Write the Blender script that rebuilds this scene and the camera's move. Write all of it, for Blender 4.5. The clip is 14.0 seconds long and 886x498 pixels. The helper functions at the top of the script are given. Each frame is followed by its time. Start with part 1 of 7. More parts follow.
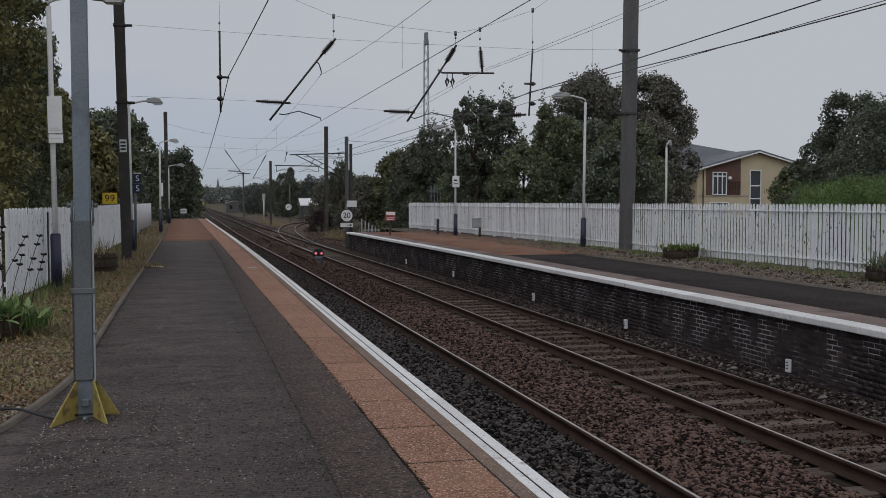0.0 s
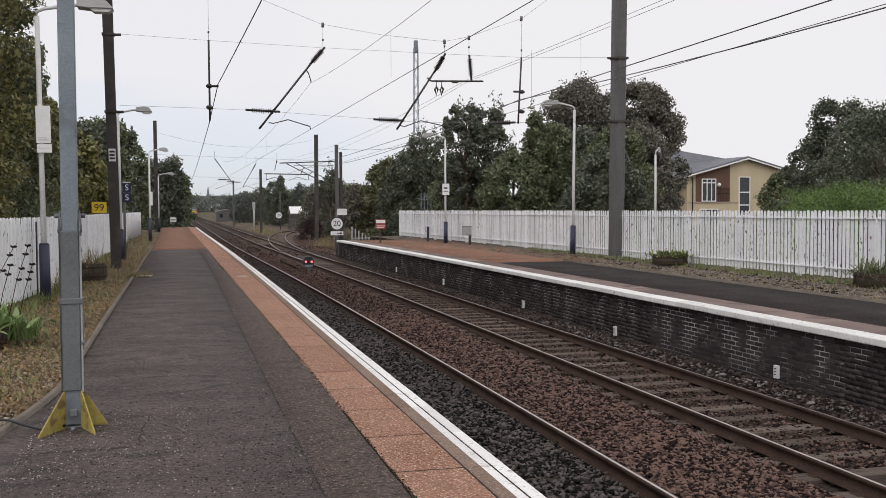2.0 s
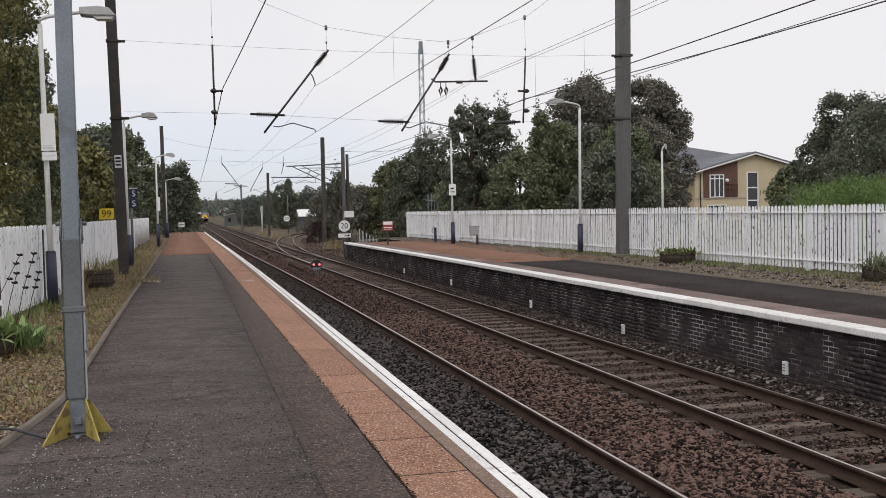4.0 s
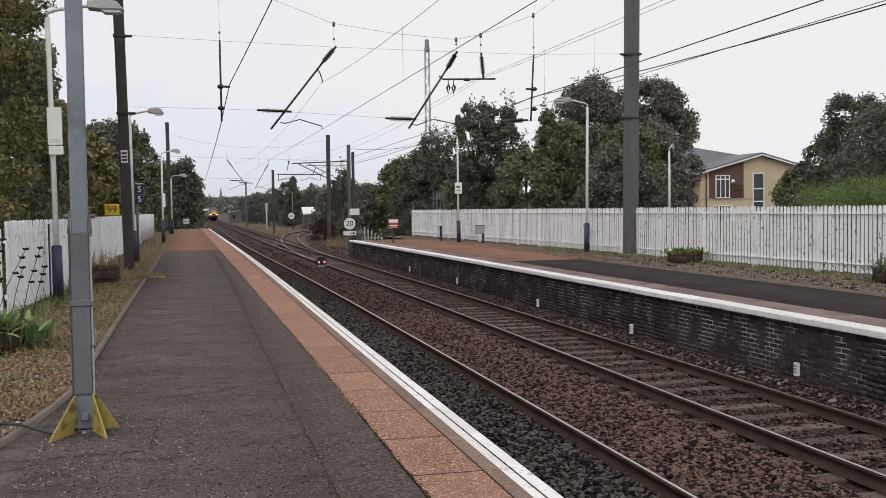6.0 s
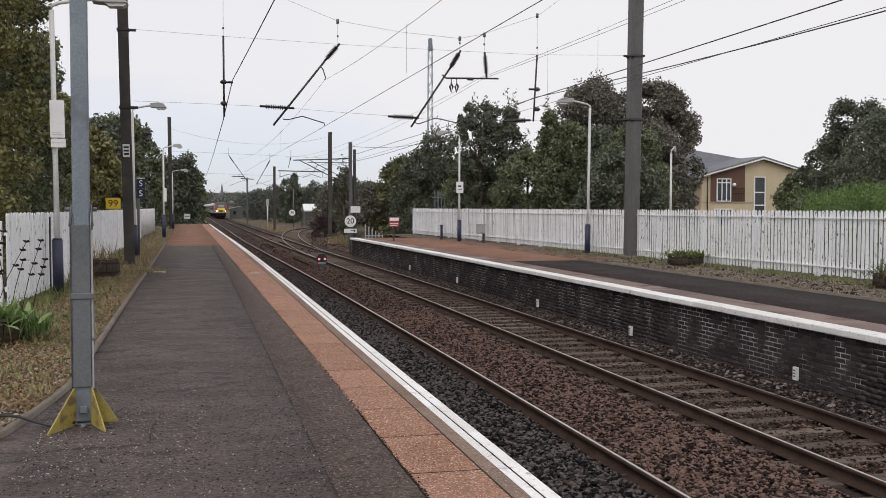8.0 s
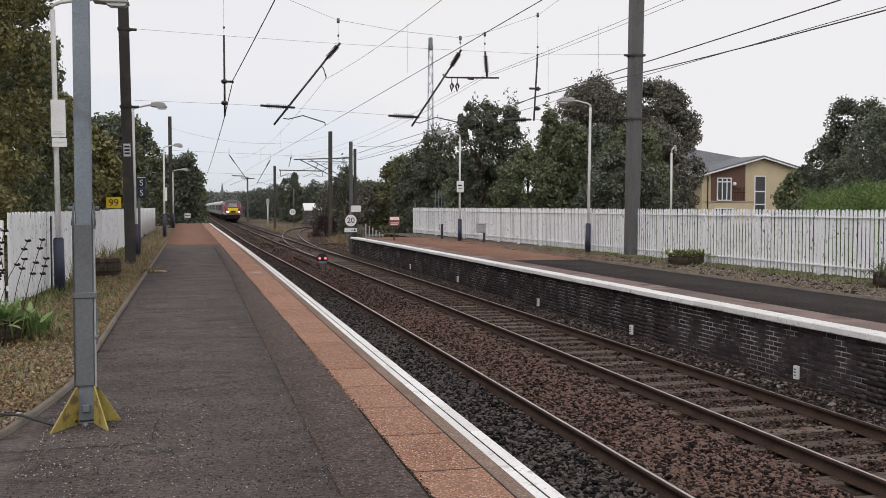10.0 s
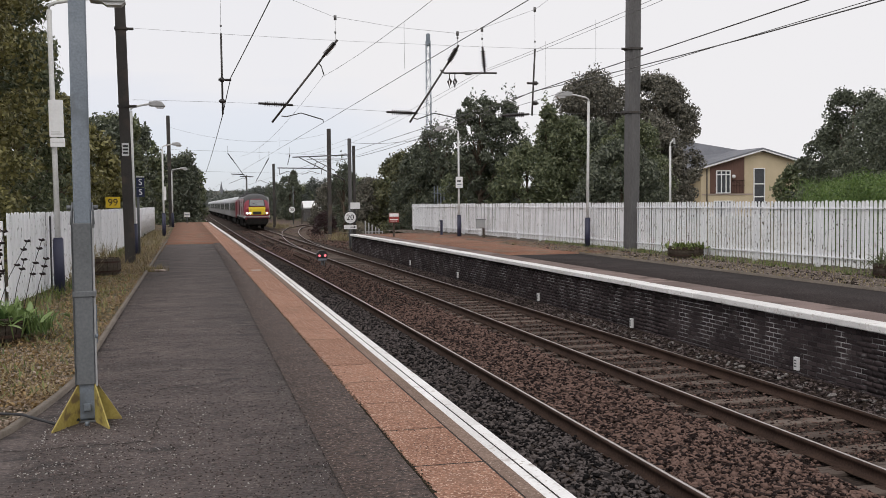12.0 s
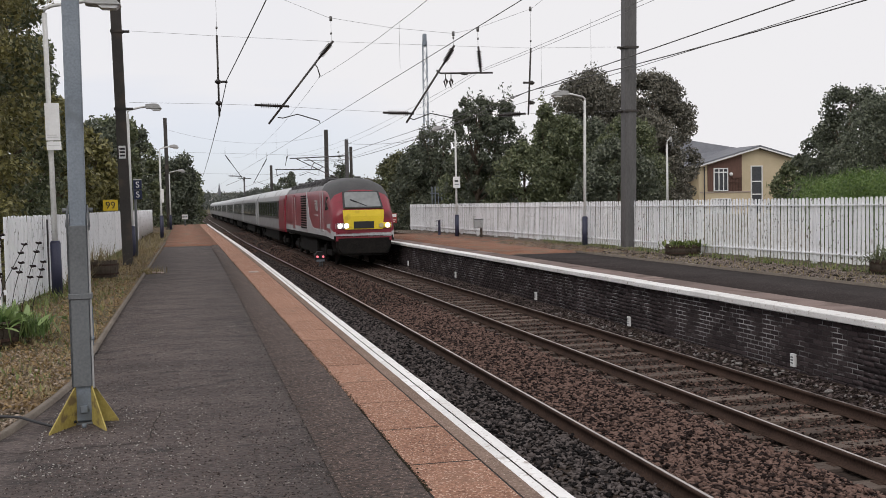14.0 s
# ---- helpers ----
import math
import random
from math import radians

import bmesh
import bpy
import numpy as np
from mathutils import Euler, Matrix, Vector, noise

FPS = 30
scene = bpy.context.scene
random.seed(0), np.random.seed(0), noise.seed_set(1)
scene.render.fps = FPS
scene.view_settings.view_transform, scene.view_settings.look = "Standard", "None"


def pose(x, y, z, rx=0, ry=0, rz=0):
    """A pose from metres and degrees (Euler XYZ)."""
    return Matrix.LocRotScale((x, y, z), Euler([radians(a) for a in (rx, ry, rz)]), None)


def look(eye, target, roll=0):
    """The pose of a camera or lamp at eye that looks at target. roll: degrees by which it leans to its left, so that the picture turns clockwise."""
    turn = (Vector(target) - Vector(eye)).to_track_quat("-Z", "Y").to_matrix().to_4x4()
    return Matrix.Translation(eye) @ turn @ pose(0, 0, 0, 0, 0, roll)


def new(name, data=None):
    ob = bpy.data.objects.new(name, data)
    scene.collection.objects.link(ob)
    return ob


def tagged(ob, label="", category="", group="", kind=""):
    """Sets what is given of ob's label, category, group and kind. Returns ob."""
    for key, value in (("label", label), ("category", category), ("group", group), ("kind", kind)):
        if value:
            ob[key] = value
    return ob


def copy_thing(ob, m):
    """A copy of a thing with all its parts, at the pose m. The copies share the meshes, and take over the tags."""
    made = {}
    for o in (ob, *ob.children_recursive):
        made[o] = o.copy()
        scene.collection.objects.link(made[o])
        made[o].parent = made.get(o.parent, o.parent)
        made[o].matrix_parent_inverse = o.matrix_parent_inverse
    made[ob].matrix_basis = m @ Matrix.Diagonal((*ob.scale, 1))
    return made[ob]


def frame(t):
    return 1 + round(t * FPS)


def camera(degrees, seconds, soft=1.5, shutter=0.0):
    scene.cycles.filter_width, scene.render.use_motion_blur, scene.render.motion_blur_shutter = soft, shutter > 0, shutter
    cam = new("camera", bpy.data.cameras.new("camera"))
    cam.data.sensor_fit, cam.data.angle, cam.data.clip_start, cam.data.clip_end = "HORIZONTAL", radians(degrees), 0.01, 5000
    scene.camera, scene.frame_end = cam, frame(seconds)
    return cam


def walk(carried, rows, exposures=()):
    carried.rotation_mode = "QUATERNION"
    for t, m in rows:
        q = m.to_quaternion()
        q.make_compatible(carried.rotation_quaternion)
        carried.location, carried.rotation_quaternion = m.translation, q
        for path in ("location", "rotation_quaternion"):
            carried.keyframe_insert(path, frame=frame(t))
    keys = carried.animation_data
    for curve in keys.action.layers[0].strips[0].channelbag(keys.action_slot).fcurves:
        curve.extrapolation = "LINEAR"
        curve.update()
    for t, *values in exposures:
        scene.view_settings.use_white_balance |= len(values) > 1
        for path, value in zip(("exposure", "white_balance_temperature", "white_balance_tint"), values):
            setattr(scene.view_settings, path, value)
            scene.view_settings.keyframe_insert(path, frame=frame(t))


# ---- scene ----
# ---------------- camera ----------------
cam = camera(47.542, 14.0, soft=0.85)
PATH = [
    (0.0, look((-0.0283, -0.1271, 1.7086), (4.8167, 19.2541, 0.7627), -0.052)),
    (0.5, look((-0.0354, -0.1390, 1.7109), (4.8295, 19.2402, 0.8267), -0.046)),
    (1.0, look((-0.0370, -0.1562, 1.7087), (4.8583, 19.2176, 0.8758), -0.252)),
    (1.5, look((-0.0274, -0.1451, 1.7075), (4.9766, 19.2008, 0.8730), -0.323)),
    (2.0, look((-0.0106, -0.1617, 1.7191), (5.0147, 19.1803, 0.9225), -0.284)),
    (2.5, look((0.0644, -0.1504, 1.7343), (5.0792, 19.1945, 0.9426), -0.258)),
    (3.0, look((0.0760, -0.2275, 1.7368), (5.0439, 19.1301, 0.9607), -0.952)),
    (5.5, look((-0.0021, 0.0003, 1.7063), (4.7833, 19.4029, 0.9071), -1.214)),
    (6.0, look((0.0048, -0.0014, 1.7033), (4.7872, 19.4015, 0.8952), -0.799)),
    (6.5, look((0.0011, -0.0116, 1.7035), (4.7841, 19.3915, 0.9012), -0.353)),
    (7.0, look((-0.0000, -0.0022, 1.7005), (4.7786, 19.4016, 0.8896), -0.096)),
    (7.5, look((0.0000, 0.0000, 1.7000), (4.7748, 19.4044, 0.8805), 0.000)),
    (8.0, look((-0.0029, 0.0035, 1.6986), (4.7748, 19.4068, 0.8718), 0.079)),
    (10.5, look((-0.0187, -0.0163, 1.6971), (4.7495, 19.3884, 0.8476), 0.039)),
    (11.0, look((-0.0092, -0.0192, 1.6908), (4.7597, 19.3839, 0.8090), -0.317)),
    (11.5, look((-0.0119, -0.0172, 1.6900), (4.7514, 19.3860, 0.7819), -0.437)),
    (12.0, look((-0.0107, -0.0221, 1.6871), (4.7623, 19.3783, 0.7695), -0.610)),
    (12.5, look((-0.0088, -0.0294, 1.6899), (4.7707, 19.3693, 0.7685), -0.723)),
    (13.0, look((0.0008, -0.0409, 1.6908), (4.7784, 19.3579, 0.7628), -0.838)),
    (13.5, look((0.0023, -0.0522, 1.6894), (4.7760, 19.3480, 0.7725), -0.941)),
    (14.0, look((0.0129, -0.0571, 1.6831), (4.8138, 19.3365, 0.7675), -1.089)),
]
EXPOSURES = [(0.0, -0.82, 6050, 10), (0.55, -0.8, 6100, 10), (0.75, -0.5, 6250, 11), (1.0, -0.2, 6450, 12), (1.4, 0.0, 6500, 12), (14.0, 0.0, 6500, 12)]
walk(cam, PATH, EXPOSURES)

# ---------------- world and sun ----------------
SUN_EL, SUN_AZ = 46.0, 212.0
world = bpy.data.worlds.new("overcast_sky")
scene.world = world
world.use_nodes = True
wn, wl = world.node_tree.nodes, world.node_tree.links
wn.clear()
w_out, w_bg = wn.new("ShaderNodeOutputWorld"), wn.new("ShaderNodeBackground")
w_sky = wn.new("ShaderNodeTexSky")
w_sky.sky_type, w_sky.sun_disc = "NISHITA", False
w_sky.sun_elevation, w_sky.sun_rotation = radians(SUN_EL), radians(SUN_AZ)
w_dim = wn.new("ShaderNodeMix")
w_dim.data_type, w_dim.blend_type = "RGBA", "MULTIPLY"
w_dim.inputs[0].default_value = 1.0
w_dim.inputs[7].default_value = (0.068, 0.092, 0.135, 1)
wl.new(w_sky.outputs[0], w_dim.inputs[6])
w_co, w_sep, w_no = wn.new("ShaderNodeTexCoord"), wn.new("ShaderNodeSeparateXYZ"), wn.new("ShaderNodeTexNoise")
w_map = wn.new("ShaderNodeMapping")
w_map.inputs["Scale"].default_value = (1.4, 1.4, 6.0)
wl.new(w_co.outputs["Generated"], w_map.inputs[0])
wl.new(w_map.outputs[0], w_no.inputs["Vector"])
w_no.inputs["Scale"].default_value, w_no.inputs["Detail"].default_value = 1.6, 5
wl.new(w_co.outputs["Generated"], w_sep.inputs[0])
w_h = wn.new("ShaderNodeMapRange")
w_h.inputs["From Min"].default_value, w_h.inputs["From Max"].default_value = 0.0, 0.15
w_h.inputs["To Min"].default_value, w_h.inputs["To Max"].default_value = 0.66, 1.0
wl.new(w_sep.outputs[2], w_h.inputs["Value"])
w_add = wn.new("ShaderNodeMath")
w_add.operation, w_add.use_clamp = "MULTIPLY_ADD", True
w_add.inputs[1].default_value, w_add.inputs[2].default_value = 0.9, -0.42
wl.new(w_no.outputs[0], w_add.inputs[0])
w_sum = wn.new("ShaderNodeMath")
w_sum.operation, w_sum.use_clamp = "ADD", True
wl.new(w_h.outputs[0], w_sum.inputs[0])
wl.new(w_add.outputs[0], w_sum.inputs[1])
w_side = wn.new("ShaderNodeMapRange")
w_side.interpolation_type = "SMOOTHSTEP"
w_side.inputs["From Min"].default_value, w_side.inputs["From Max"].default_value = 0.08, 0.36
w_side.inputs["To Min"].default_value, w_side.inputs["To Max"].default_value = -0.03, 0.22
wl.new(w_sep.outputs[0], w_side.inputs["Value"])
w_all = wn.new("ShaderNodeMath")
w_all.operation, w_all.use_clamp = "ADD", True
wl.new(w_sum.outputs[0], w_all.inputs[0])
wl.new(w_side.outputs[0], w_all.inputs[1])
w_mix = wn.new("ShaderNodeMix")
w_mix.data_type = "RGBA"
w_mix.inputs[7].default_value = (0.855, 0.855, 0.865, 1)
wl.new(w_all.outputs[0], w_mix.inputs[0])
wl.new(w_dim.outputs[2], w_mix.inputs[6])
wl.new(w_mix.outputs[2], w_bg.inputs[0])
w_bg.inputs[1].default_value = 1.0
wl.new(w_bg.outputs[0], w_out.inputs[0])

sun = new("sun", bpy.data.lights.new("sun", "SUN"))
sun.data.energy, sun.data.angle, sun.data.color = 1.1, radians(40), (1.0, 0.96, 0.9)
az, el = radians(SUN_AZ), radians(SUN_EL)
sun.matrix_world = look((0, 0, 30), (-math.sin(az) * math.cos(el), -math.cos(az) * math.cos(el), 30 - math.sin(el)))


# ---------------- materials ----------------
def surf(name, a, b, rough=0.8, scale=2.0, fine=40.0, bump=0.3, metal=0.0, island=0.0, random_part=0.0,
         speck=None, speck_scale=60.0, speck_at=0.66, stain=None, stain_at=0.55, stain_scale=0.7, grain=(1, 1, 1), dist=0.01, emit=0.0, coarse=0.45):
    """Two colours mixed by a coarse and a fine noise, with relief, and, if given, specks and stains."""
    m = bpy.data.materials.new(name)
    m.use_nodes = True
    n, l = m.node_tree.nodes, m.node_tree.links
    bsdf = n["Principled BSDF"]
    bsdf.inputs["Roughness"].default_value, bsdf.inputs["Metallic"].default_value = rough, metal
    if rough >= 0.85:
        bsdf.inputs["Specular IOR Level"].default_value = 0.12
    mp = n.new("ShaderNodeMapping")
    mp.inputs["Scale"].default_value = grain
    if name.startswith("train"):
        l.new(n.new("ShaderNodeTexCoord").outputs["Object"], mp.inputs[0])
    else:
        l.new(n.new("ShaderNodeNewGeometry").outputs["Position"], mp.inputs[0])

    def noise_at(sc, detail=4.0):
        t = n.new("ShaderNodeTexNoise")
        t.inputs["Scale"].default_value, t.inputs["Detail"].default_value = sc, detail
        l.new(mp.outputs[0], t.inputs["Vector"])
        return t.outputs[0]

    def math_node(op, x, y):
        t = n.new("ShaderNodeMath")
        t.operation = op
        for k, v in enumerate((x, y)):
            if isinstance(v, (int, float)):
                t.inputs[k].default_value = v
            else:
                l.new(v, t.inputs[k])
        return t.outputs[0]

    def ramp(value, lo, hi):
        t = n.new("ShaderNodeMapRange")
        t.inputs["From Min"].default_value, t.inputs["From Max"].default_value = lo, hi
        l.new(value, t.inputs["Value"])
        return t.outputs[0]

    def mix(fac, c1, c2):
        t = n.new("ShaderNodeMix")
        t.data_type = "RGBA"
        for k, v in ((0, fac), (6, c1), (7, c2)):
            if isinstance(v, tuple):
                t.inputs[k].default_value = (*v, 1)
            else:
                l.new(v, t.inputs[k])
        return t.outputs[2]

    big, small = noise_at(scale), noise_at(fine, 3.0)
    fac = math_node("ADD", math_node("MULTIPLY", big, coarse), math_node("MULTIPLY", small, 1 - coarse))
    if island:
        g = n.new("ShaderNodeNewGeometry")
        fac = math_node("ADD", math_node("MULTIPLY", g.outputs["Random Per Island"], island), math_node("MULTIPLY", fac, 1 - island))
    if random_part:
        g = n.new("ShaderNodeObjectInfo")
        fac = math_node("ADD", math_node("MULTIPLY", g.outputs["Random"], random_part), math_node("MULTIPLY", fac, 1 - random_part))
    color = mix(ramp(fac, 0.33, 0.67), a, b)
    if stain:
        color = mix(ramp(noise_at(stain_scale, 6.0), stain_at, stain_at + 0.12), color, stain)
    if speck:
        color = mix(ramp(noise_at(speck_scale, 1.0), speck_at, speck_at + 0.04), color, speck)
    l.new(color, bsdf.inputs["Base Color"])
    if bump:
        bp = n.new("ShaderNodeBump")
        bp.inputs["Strength"].default_value, bp.inputs["Distance"].default_value = bump, dist
        l.new(small, bp.inputs["Height"])
        l.new(bp.outputs[0], bsdf.inputs["Normal"])
    if emit:
        bsdf.inputs["Emission Color"].default_value, bsdf.inputs["Emission Strength"].default_value = (*a, 1), emit
    return m


def leaf_surf(name, a, b, thin=0.26):
    m = bpy.data.materials.new(name)
    m.use_nodes = True
    n, l = m.node_tree.nodes, m.node_tree.links
    n.clear()
    out, add = n.new("ShaderNodeOutputMaterial"), n.new("ShaderNodeMixShader")
    dif, tr = n.new("ShaderNodeBsdfPrincipled"), n.new("ShaderNodeBsdfTranslucent")
    dif.inputs["Roughness"].default_value = 0.42
    dif.inputs["Specular IOR Level"].default_value = 0.45
    geo, mix = n.new("ShaderNodeNewGeometry"), n.new("ShaderNodeMix")
    mix.data_type = "RGBA"
    mix.inputs[6].default_value, mix.inputs[7].default_value = (*a, 1), (*b, 1)
    l.new(geo.outputs["Random Per Island"], mix.inputs[0])
    l.new(mix.outputs[2], dif.inputs["Base Color"])
    l.new(mix.outputs[2], tr.inputs["Color"])
    add.inputs[0].default_value = thin
    l.new(dif.outputs[0], add.inputs[1])
    l.new(tr.outputs[0], add.inputs[2])
    l.new(add.outputs[0], out.inputs[0])
    return m


def glow(name, color, strength):
    m = bpy.data.materials.new(name)
    m.use_nodes = True
    b = m.node_tree.nodes["Principled BSDF"]
    b.inputs["Base Color"].default_value = (*color, 1)
    b.inputs["Emission Color"].default_value, b.inputs["Emission Strength"].default_value = (*color, 1), strength
    return m


ASPHALT = surf("asphalt_worn", (0.022, 0.0165, 0.015), (0.158, 0.122, 0.112), 0.84, 1.6, 34, 1.0, speck=(0.30, 0.265, 0.25), speck_scale=60, speck_at=0.68, stain=(0.040, 0.031, 0.0295), stain_at=0.55, stain_scale=4, grain=(0.6, 1.1, 1), dist=0.05, coarse=0.36)
ASPHALT_DARK = surf("asphalt_strip", (0.010, 0.0065, 0.0052), (0.125, 0.083, 0.068), 0.84, 3.0, 32, 1.0, speck=(0.27, 0.195, 0.165), speck_scale=55, speck_at=0.64, stain=(0.030, 0.020, 0.0175), stain_at=0.57, stain_scale=11, dist=0.05, coarse=0.25)
ASPHALT_NEW = surf("asphalt_new", (0.022, 0.0175, 0.0168), (0.058, 0.047, 0.045), 0.92, 1.2, 30, 0.8, speck=(0.11, 0.095, 0.09), speck_scale=50, dist=0.03)
RED_SLAB = surf("red_concrete", (0.15, 0.074, 0.050), (0.47, 0.265, 0.186), 0.92, 2.2, 46, 1.0, random_part=0.07, speck=(0.60, 0.43, 0.34), speck_scale=60, speck_at=0.62, stain=(0.24, 0.14, 0.10), stain_at=0.58, stain_scale=2.2, dist=0.02, coarse=0.25)
COPING_BARE = surf("bare_coping", (0.12, 0.082, 0.066), (0.29, 0.21, 0.168), 0.92, 2.2, 50, 0.8, random_part=0.1, speck=(0.40, 0.31, 0.26), speck_scale=60, speck_at=0.65, coarse=0.3)
CONCRETE = surf("concrete_edge", (0.12, 0.10, 0.083), (0.22, 0.19, 0.16), 0.92, 2, 40, 0.6)
COVER = surf("pale_cover", (0.36, 0.29, 0.25), (0.46, 0.38, 0.33), 0.9, 4, 60, 0.3)
SLAB_DULL = surf("dull_red_concrete", (0.15, 0.115, 0.105), (0.27, 0.205, 0.185), 0.92, 1.0, 50, 0.5, random_part=0.3, stain=(0.12, 0.09, 0.08), stain_scale=1.2)
ROCK = surf("pale_rock_grey", (0.13, 0.115, 0.11), (0.33, 0.31, 0.295), 0.9, 6, 50, 0.6)
VERGE = surf("gravel_verge", (0.07, 0.054, 0.043), (0.20, 0.16, 0.135), 0.95, 1.5, 22, 1.0, speck=(0.38, 0.33, 0.30), speck_scale=20, speck_at=0.62, dist=0.06, stain=(0.07, 0.068, 0.036), stain_at=0.54, stain_scale=1.6)
WHITE_LINE = surf("white_paint_worn", (0.66, 0.645, 0.63), (0.85, 0.84, 0.83), 0.75, 3, 40, 0.3, random_part=0.25, stain=(0.42, 0.37, 0.34), stain_at=0.60, stain_scale=7, speck=(0.4, 0.34, 0.3), speck_scale=30, speck_at=0.70)
JOINT = surf("dark_joint", (0.03, 0.025, 0.022), (0.06, 0.05, 0.045), 0.95, 5, 60, 0.2)
RED_BLAES = surf("red_gravel", (0.15, 0.075, 0.05), (0.32, 0.165, 0.115), 0.95, 0.6, 30, 0.8, speck=(0.45, 0.3, 0.22), speck_scale=25, stain=(0.19, 0.135, 0.10), stain_at=0.5, stain_scale=1.1)
SOIL = surf("dry_soil", (0.115, 0.08, 0.05), (0.25, 0.175, 0.115), 0.95, 0.8, 22, 1.0, speck=(0.38, 0.31, 0.25), speck_scale=22, speck_at=0.62, dist=0.04, stain=(0.10, 0.09, 0.04), stain_scale=0.8)
GROUND = surf("rough_grass_ground", (0.06, 0.058, 0.034), (0.15, 0.125, 0.085), 0.95, 0.15, 8, 0.8, stain=(0.12, 0.09, 0.07), stain_scale=0.06)
CESS = surf("cess_gravel", (0.055, 0.04, 0.034), (0.175, 0.128, 0.105), 0.95, 0.4, 9, 1.0, dist=0.06, stain=(0.12, 0.11, 0.06), stain_scale=0.25)
BALLAST = surf("ballast_bed", (0.022, 0.017, 0.015), (0.075, 0.055, 0.044), 0.95, 0.9, 14, 1.0, dist=0.05)
STONE_BROWN = surf("ballast_stone_brown", (0.018, 0.0115, 0.0105), (0.175, 0.112, 0.092), 0.88, 0.5, 12, 0.3, island=0.88)
STONE_GREY = surf("ballast_stone_grey", (0.009, 0.008, 0.0083), (0.118, 0.100, 0.096), 0.92, 0.5, 12, 0.3, island=0.8)
STONE_DUSTY = surf("ballast_stone_dusty", (0.024, 0.018, 0.0175), (0.15, 0.118, 0.112), 0.92, 0.5, 12, 0.3, island=0.8)
RUST = surf("rail_rust", (0.032, 0.021, 0.017), (0.082, 0.052, 0.040), 0.9, 3, 40, 0.3)
RAIL_TOP = surf("rail_polished", (0.42, 0.37, 0.35), (0.60, 0.55, 0.53), 0.33, 2, 60, 0.02, metal=0.9)
SLEEPER = surf("sleeper_wood", (0.065, 0.050, 0.043), (0.17, 0.135, 0.115), 0.9, 2, 30, 0.6, random_part=0.4, grain=(1, 8, 8), stain=(0.06, 0.047, 0.04), stain_scale=3)
BRICK = surf("sooty_brick", (0.024, 0.019, 0.020), (0.072, 0.056, 0.058), 0.92, 1.1, 50, 0.5, random_part=0.25, stain=(0.17, 0.16, 0.16), stain_at=0.63, stain_scale=9, grain=(1, 0.6, 1.6))
BRICK_REST = surf("sooty_brick_far", (0.024, 0.019, 0.020), (0.076, 0.059, 0.061), 0.92, 1.1, 50, 0.5, island=0.25, stain=(0.17, 0.16, 0.16), stain_at=0.63, stain_scale=9, grain=(1, 0.6, 1.6))
MORTAR = surf("sooty_mortar", (0.026, 0.022, 0.023), (0.07, 0.062, 0.063), 0.95, 2, 60, 0.4, stain=(0.33, 0.32, 0.32), stain_at=0.495, stain_scale=2.0)
PALE = surf("white_fence_paint", (0.80, 0.805, 0.83), (0.92, 0.925, 0.945), 0.7, 1.2, 20, 0.3, random_part=0.3, grain=(1, 1, 0.5), stain=(0.46, 0.43, 0.42), stain_at=0.65, stain_scale=5, speck=(0.16, 0.14, 0.13), speck_scale=16, speck_at=0.675)
PALE_REST = surf("white_fence_paint_far", (0.80, 0.805, 0.83), (0.92, 0.925, 0.945), 0.7, 1.2, 20, 0.3, island=0.3, grain=(1, 1, 0.5), stain=(0.46, 0.43, 0.42), stain_at=0.65, stain_scale=5, speck=(0.16, 0.14, 0.13), speck_scale=13, speck_at=0.68)
GALV = surf("galvanised_steel", (0.17, 0.20, 0.235), (0.27, 0.305, 0.345), 0.55, 2.5, 60, 0.1, metal=0.3, stain=(0.15, 0.17, 0.19), stain_scale=3)
GALV_DARK = surf("grey_painted_steel", (0.105, 0.112, 0.118), (0.165, 0.175, 0.182), 0.6, 2, 50, 0.1, metal=0.1)
YELLOW = surf("yellow_paint_dirty", (0.29, 0.225, 0.05), (0.46, 0.37, 0.11), 0.6, 8, 40, 0.2, stain=(0.17, 0.12, 0.05), stain_scale=9, stain_at=0.53)
MAST = surf("mast_dark_steel", (0.032, 0.029, 0.027), (0.07, 0.062, 0.056), 0.75, 2, 40, 0.2, stain=(0.09, 0.07, 0.055), stain_scale=1.5)
MAST_GREY = surf("mast_grey_steel", (0.075, 0.073, 0.073), (0.135, 0.13, 0.13), 0.6, 2, 40, 0.15, metal=0.2, grain=(1, 1, 0.2))
LAMP_WHITE = surf("lamp_post_white", (0.5, 0.5, 0.49), (0.66, 0.66, 0.65), 0.5, 3, 30, 0.05)
LAMP_HEAD = surf("lamp_head_grey", (0.36, 0.36, 0.36), (0.46, 0.46, 0.46), 0.5, 5, 30, 0.05)
LAMP_LENS = surf("lamp_diffuser", (0.55, 0.56, 0.56), (0.66, 0.66, 0.66), 0.25, 5, 30, 0.02)
NAVY = surf("navy_paint", (0.018, 0.02, 0.048), (0.035, 0.037, 0.07), 0.55, 3, 30, 0.1)
SIGN_WHITE = surf("sign_white", (0.72, 0.72, 0.72), (0.82, 0.82, 0.82), 0.45, 2, 20, 0.02)
SIGN_BLACK = surf("sign_black", (0.012, 0.012, 0.014), (0.025, 0.025, 0.028), 0.5, 4, 30, 0.02)
SIGN_NAVY = surf("sign_navy", (0.012, 0.018, 0.055), (0.02, 0.03, 0.08), 0.45, 4, 30, 0.02)
SIGN_RED = surf("sign_red", (0.27, 0.045, 0.04), (0.36, 0.07, 0.06), 0.5, 4, 30, 0.02)
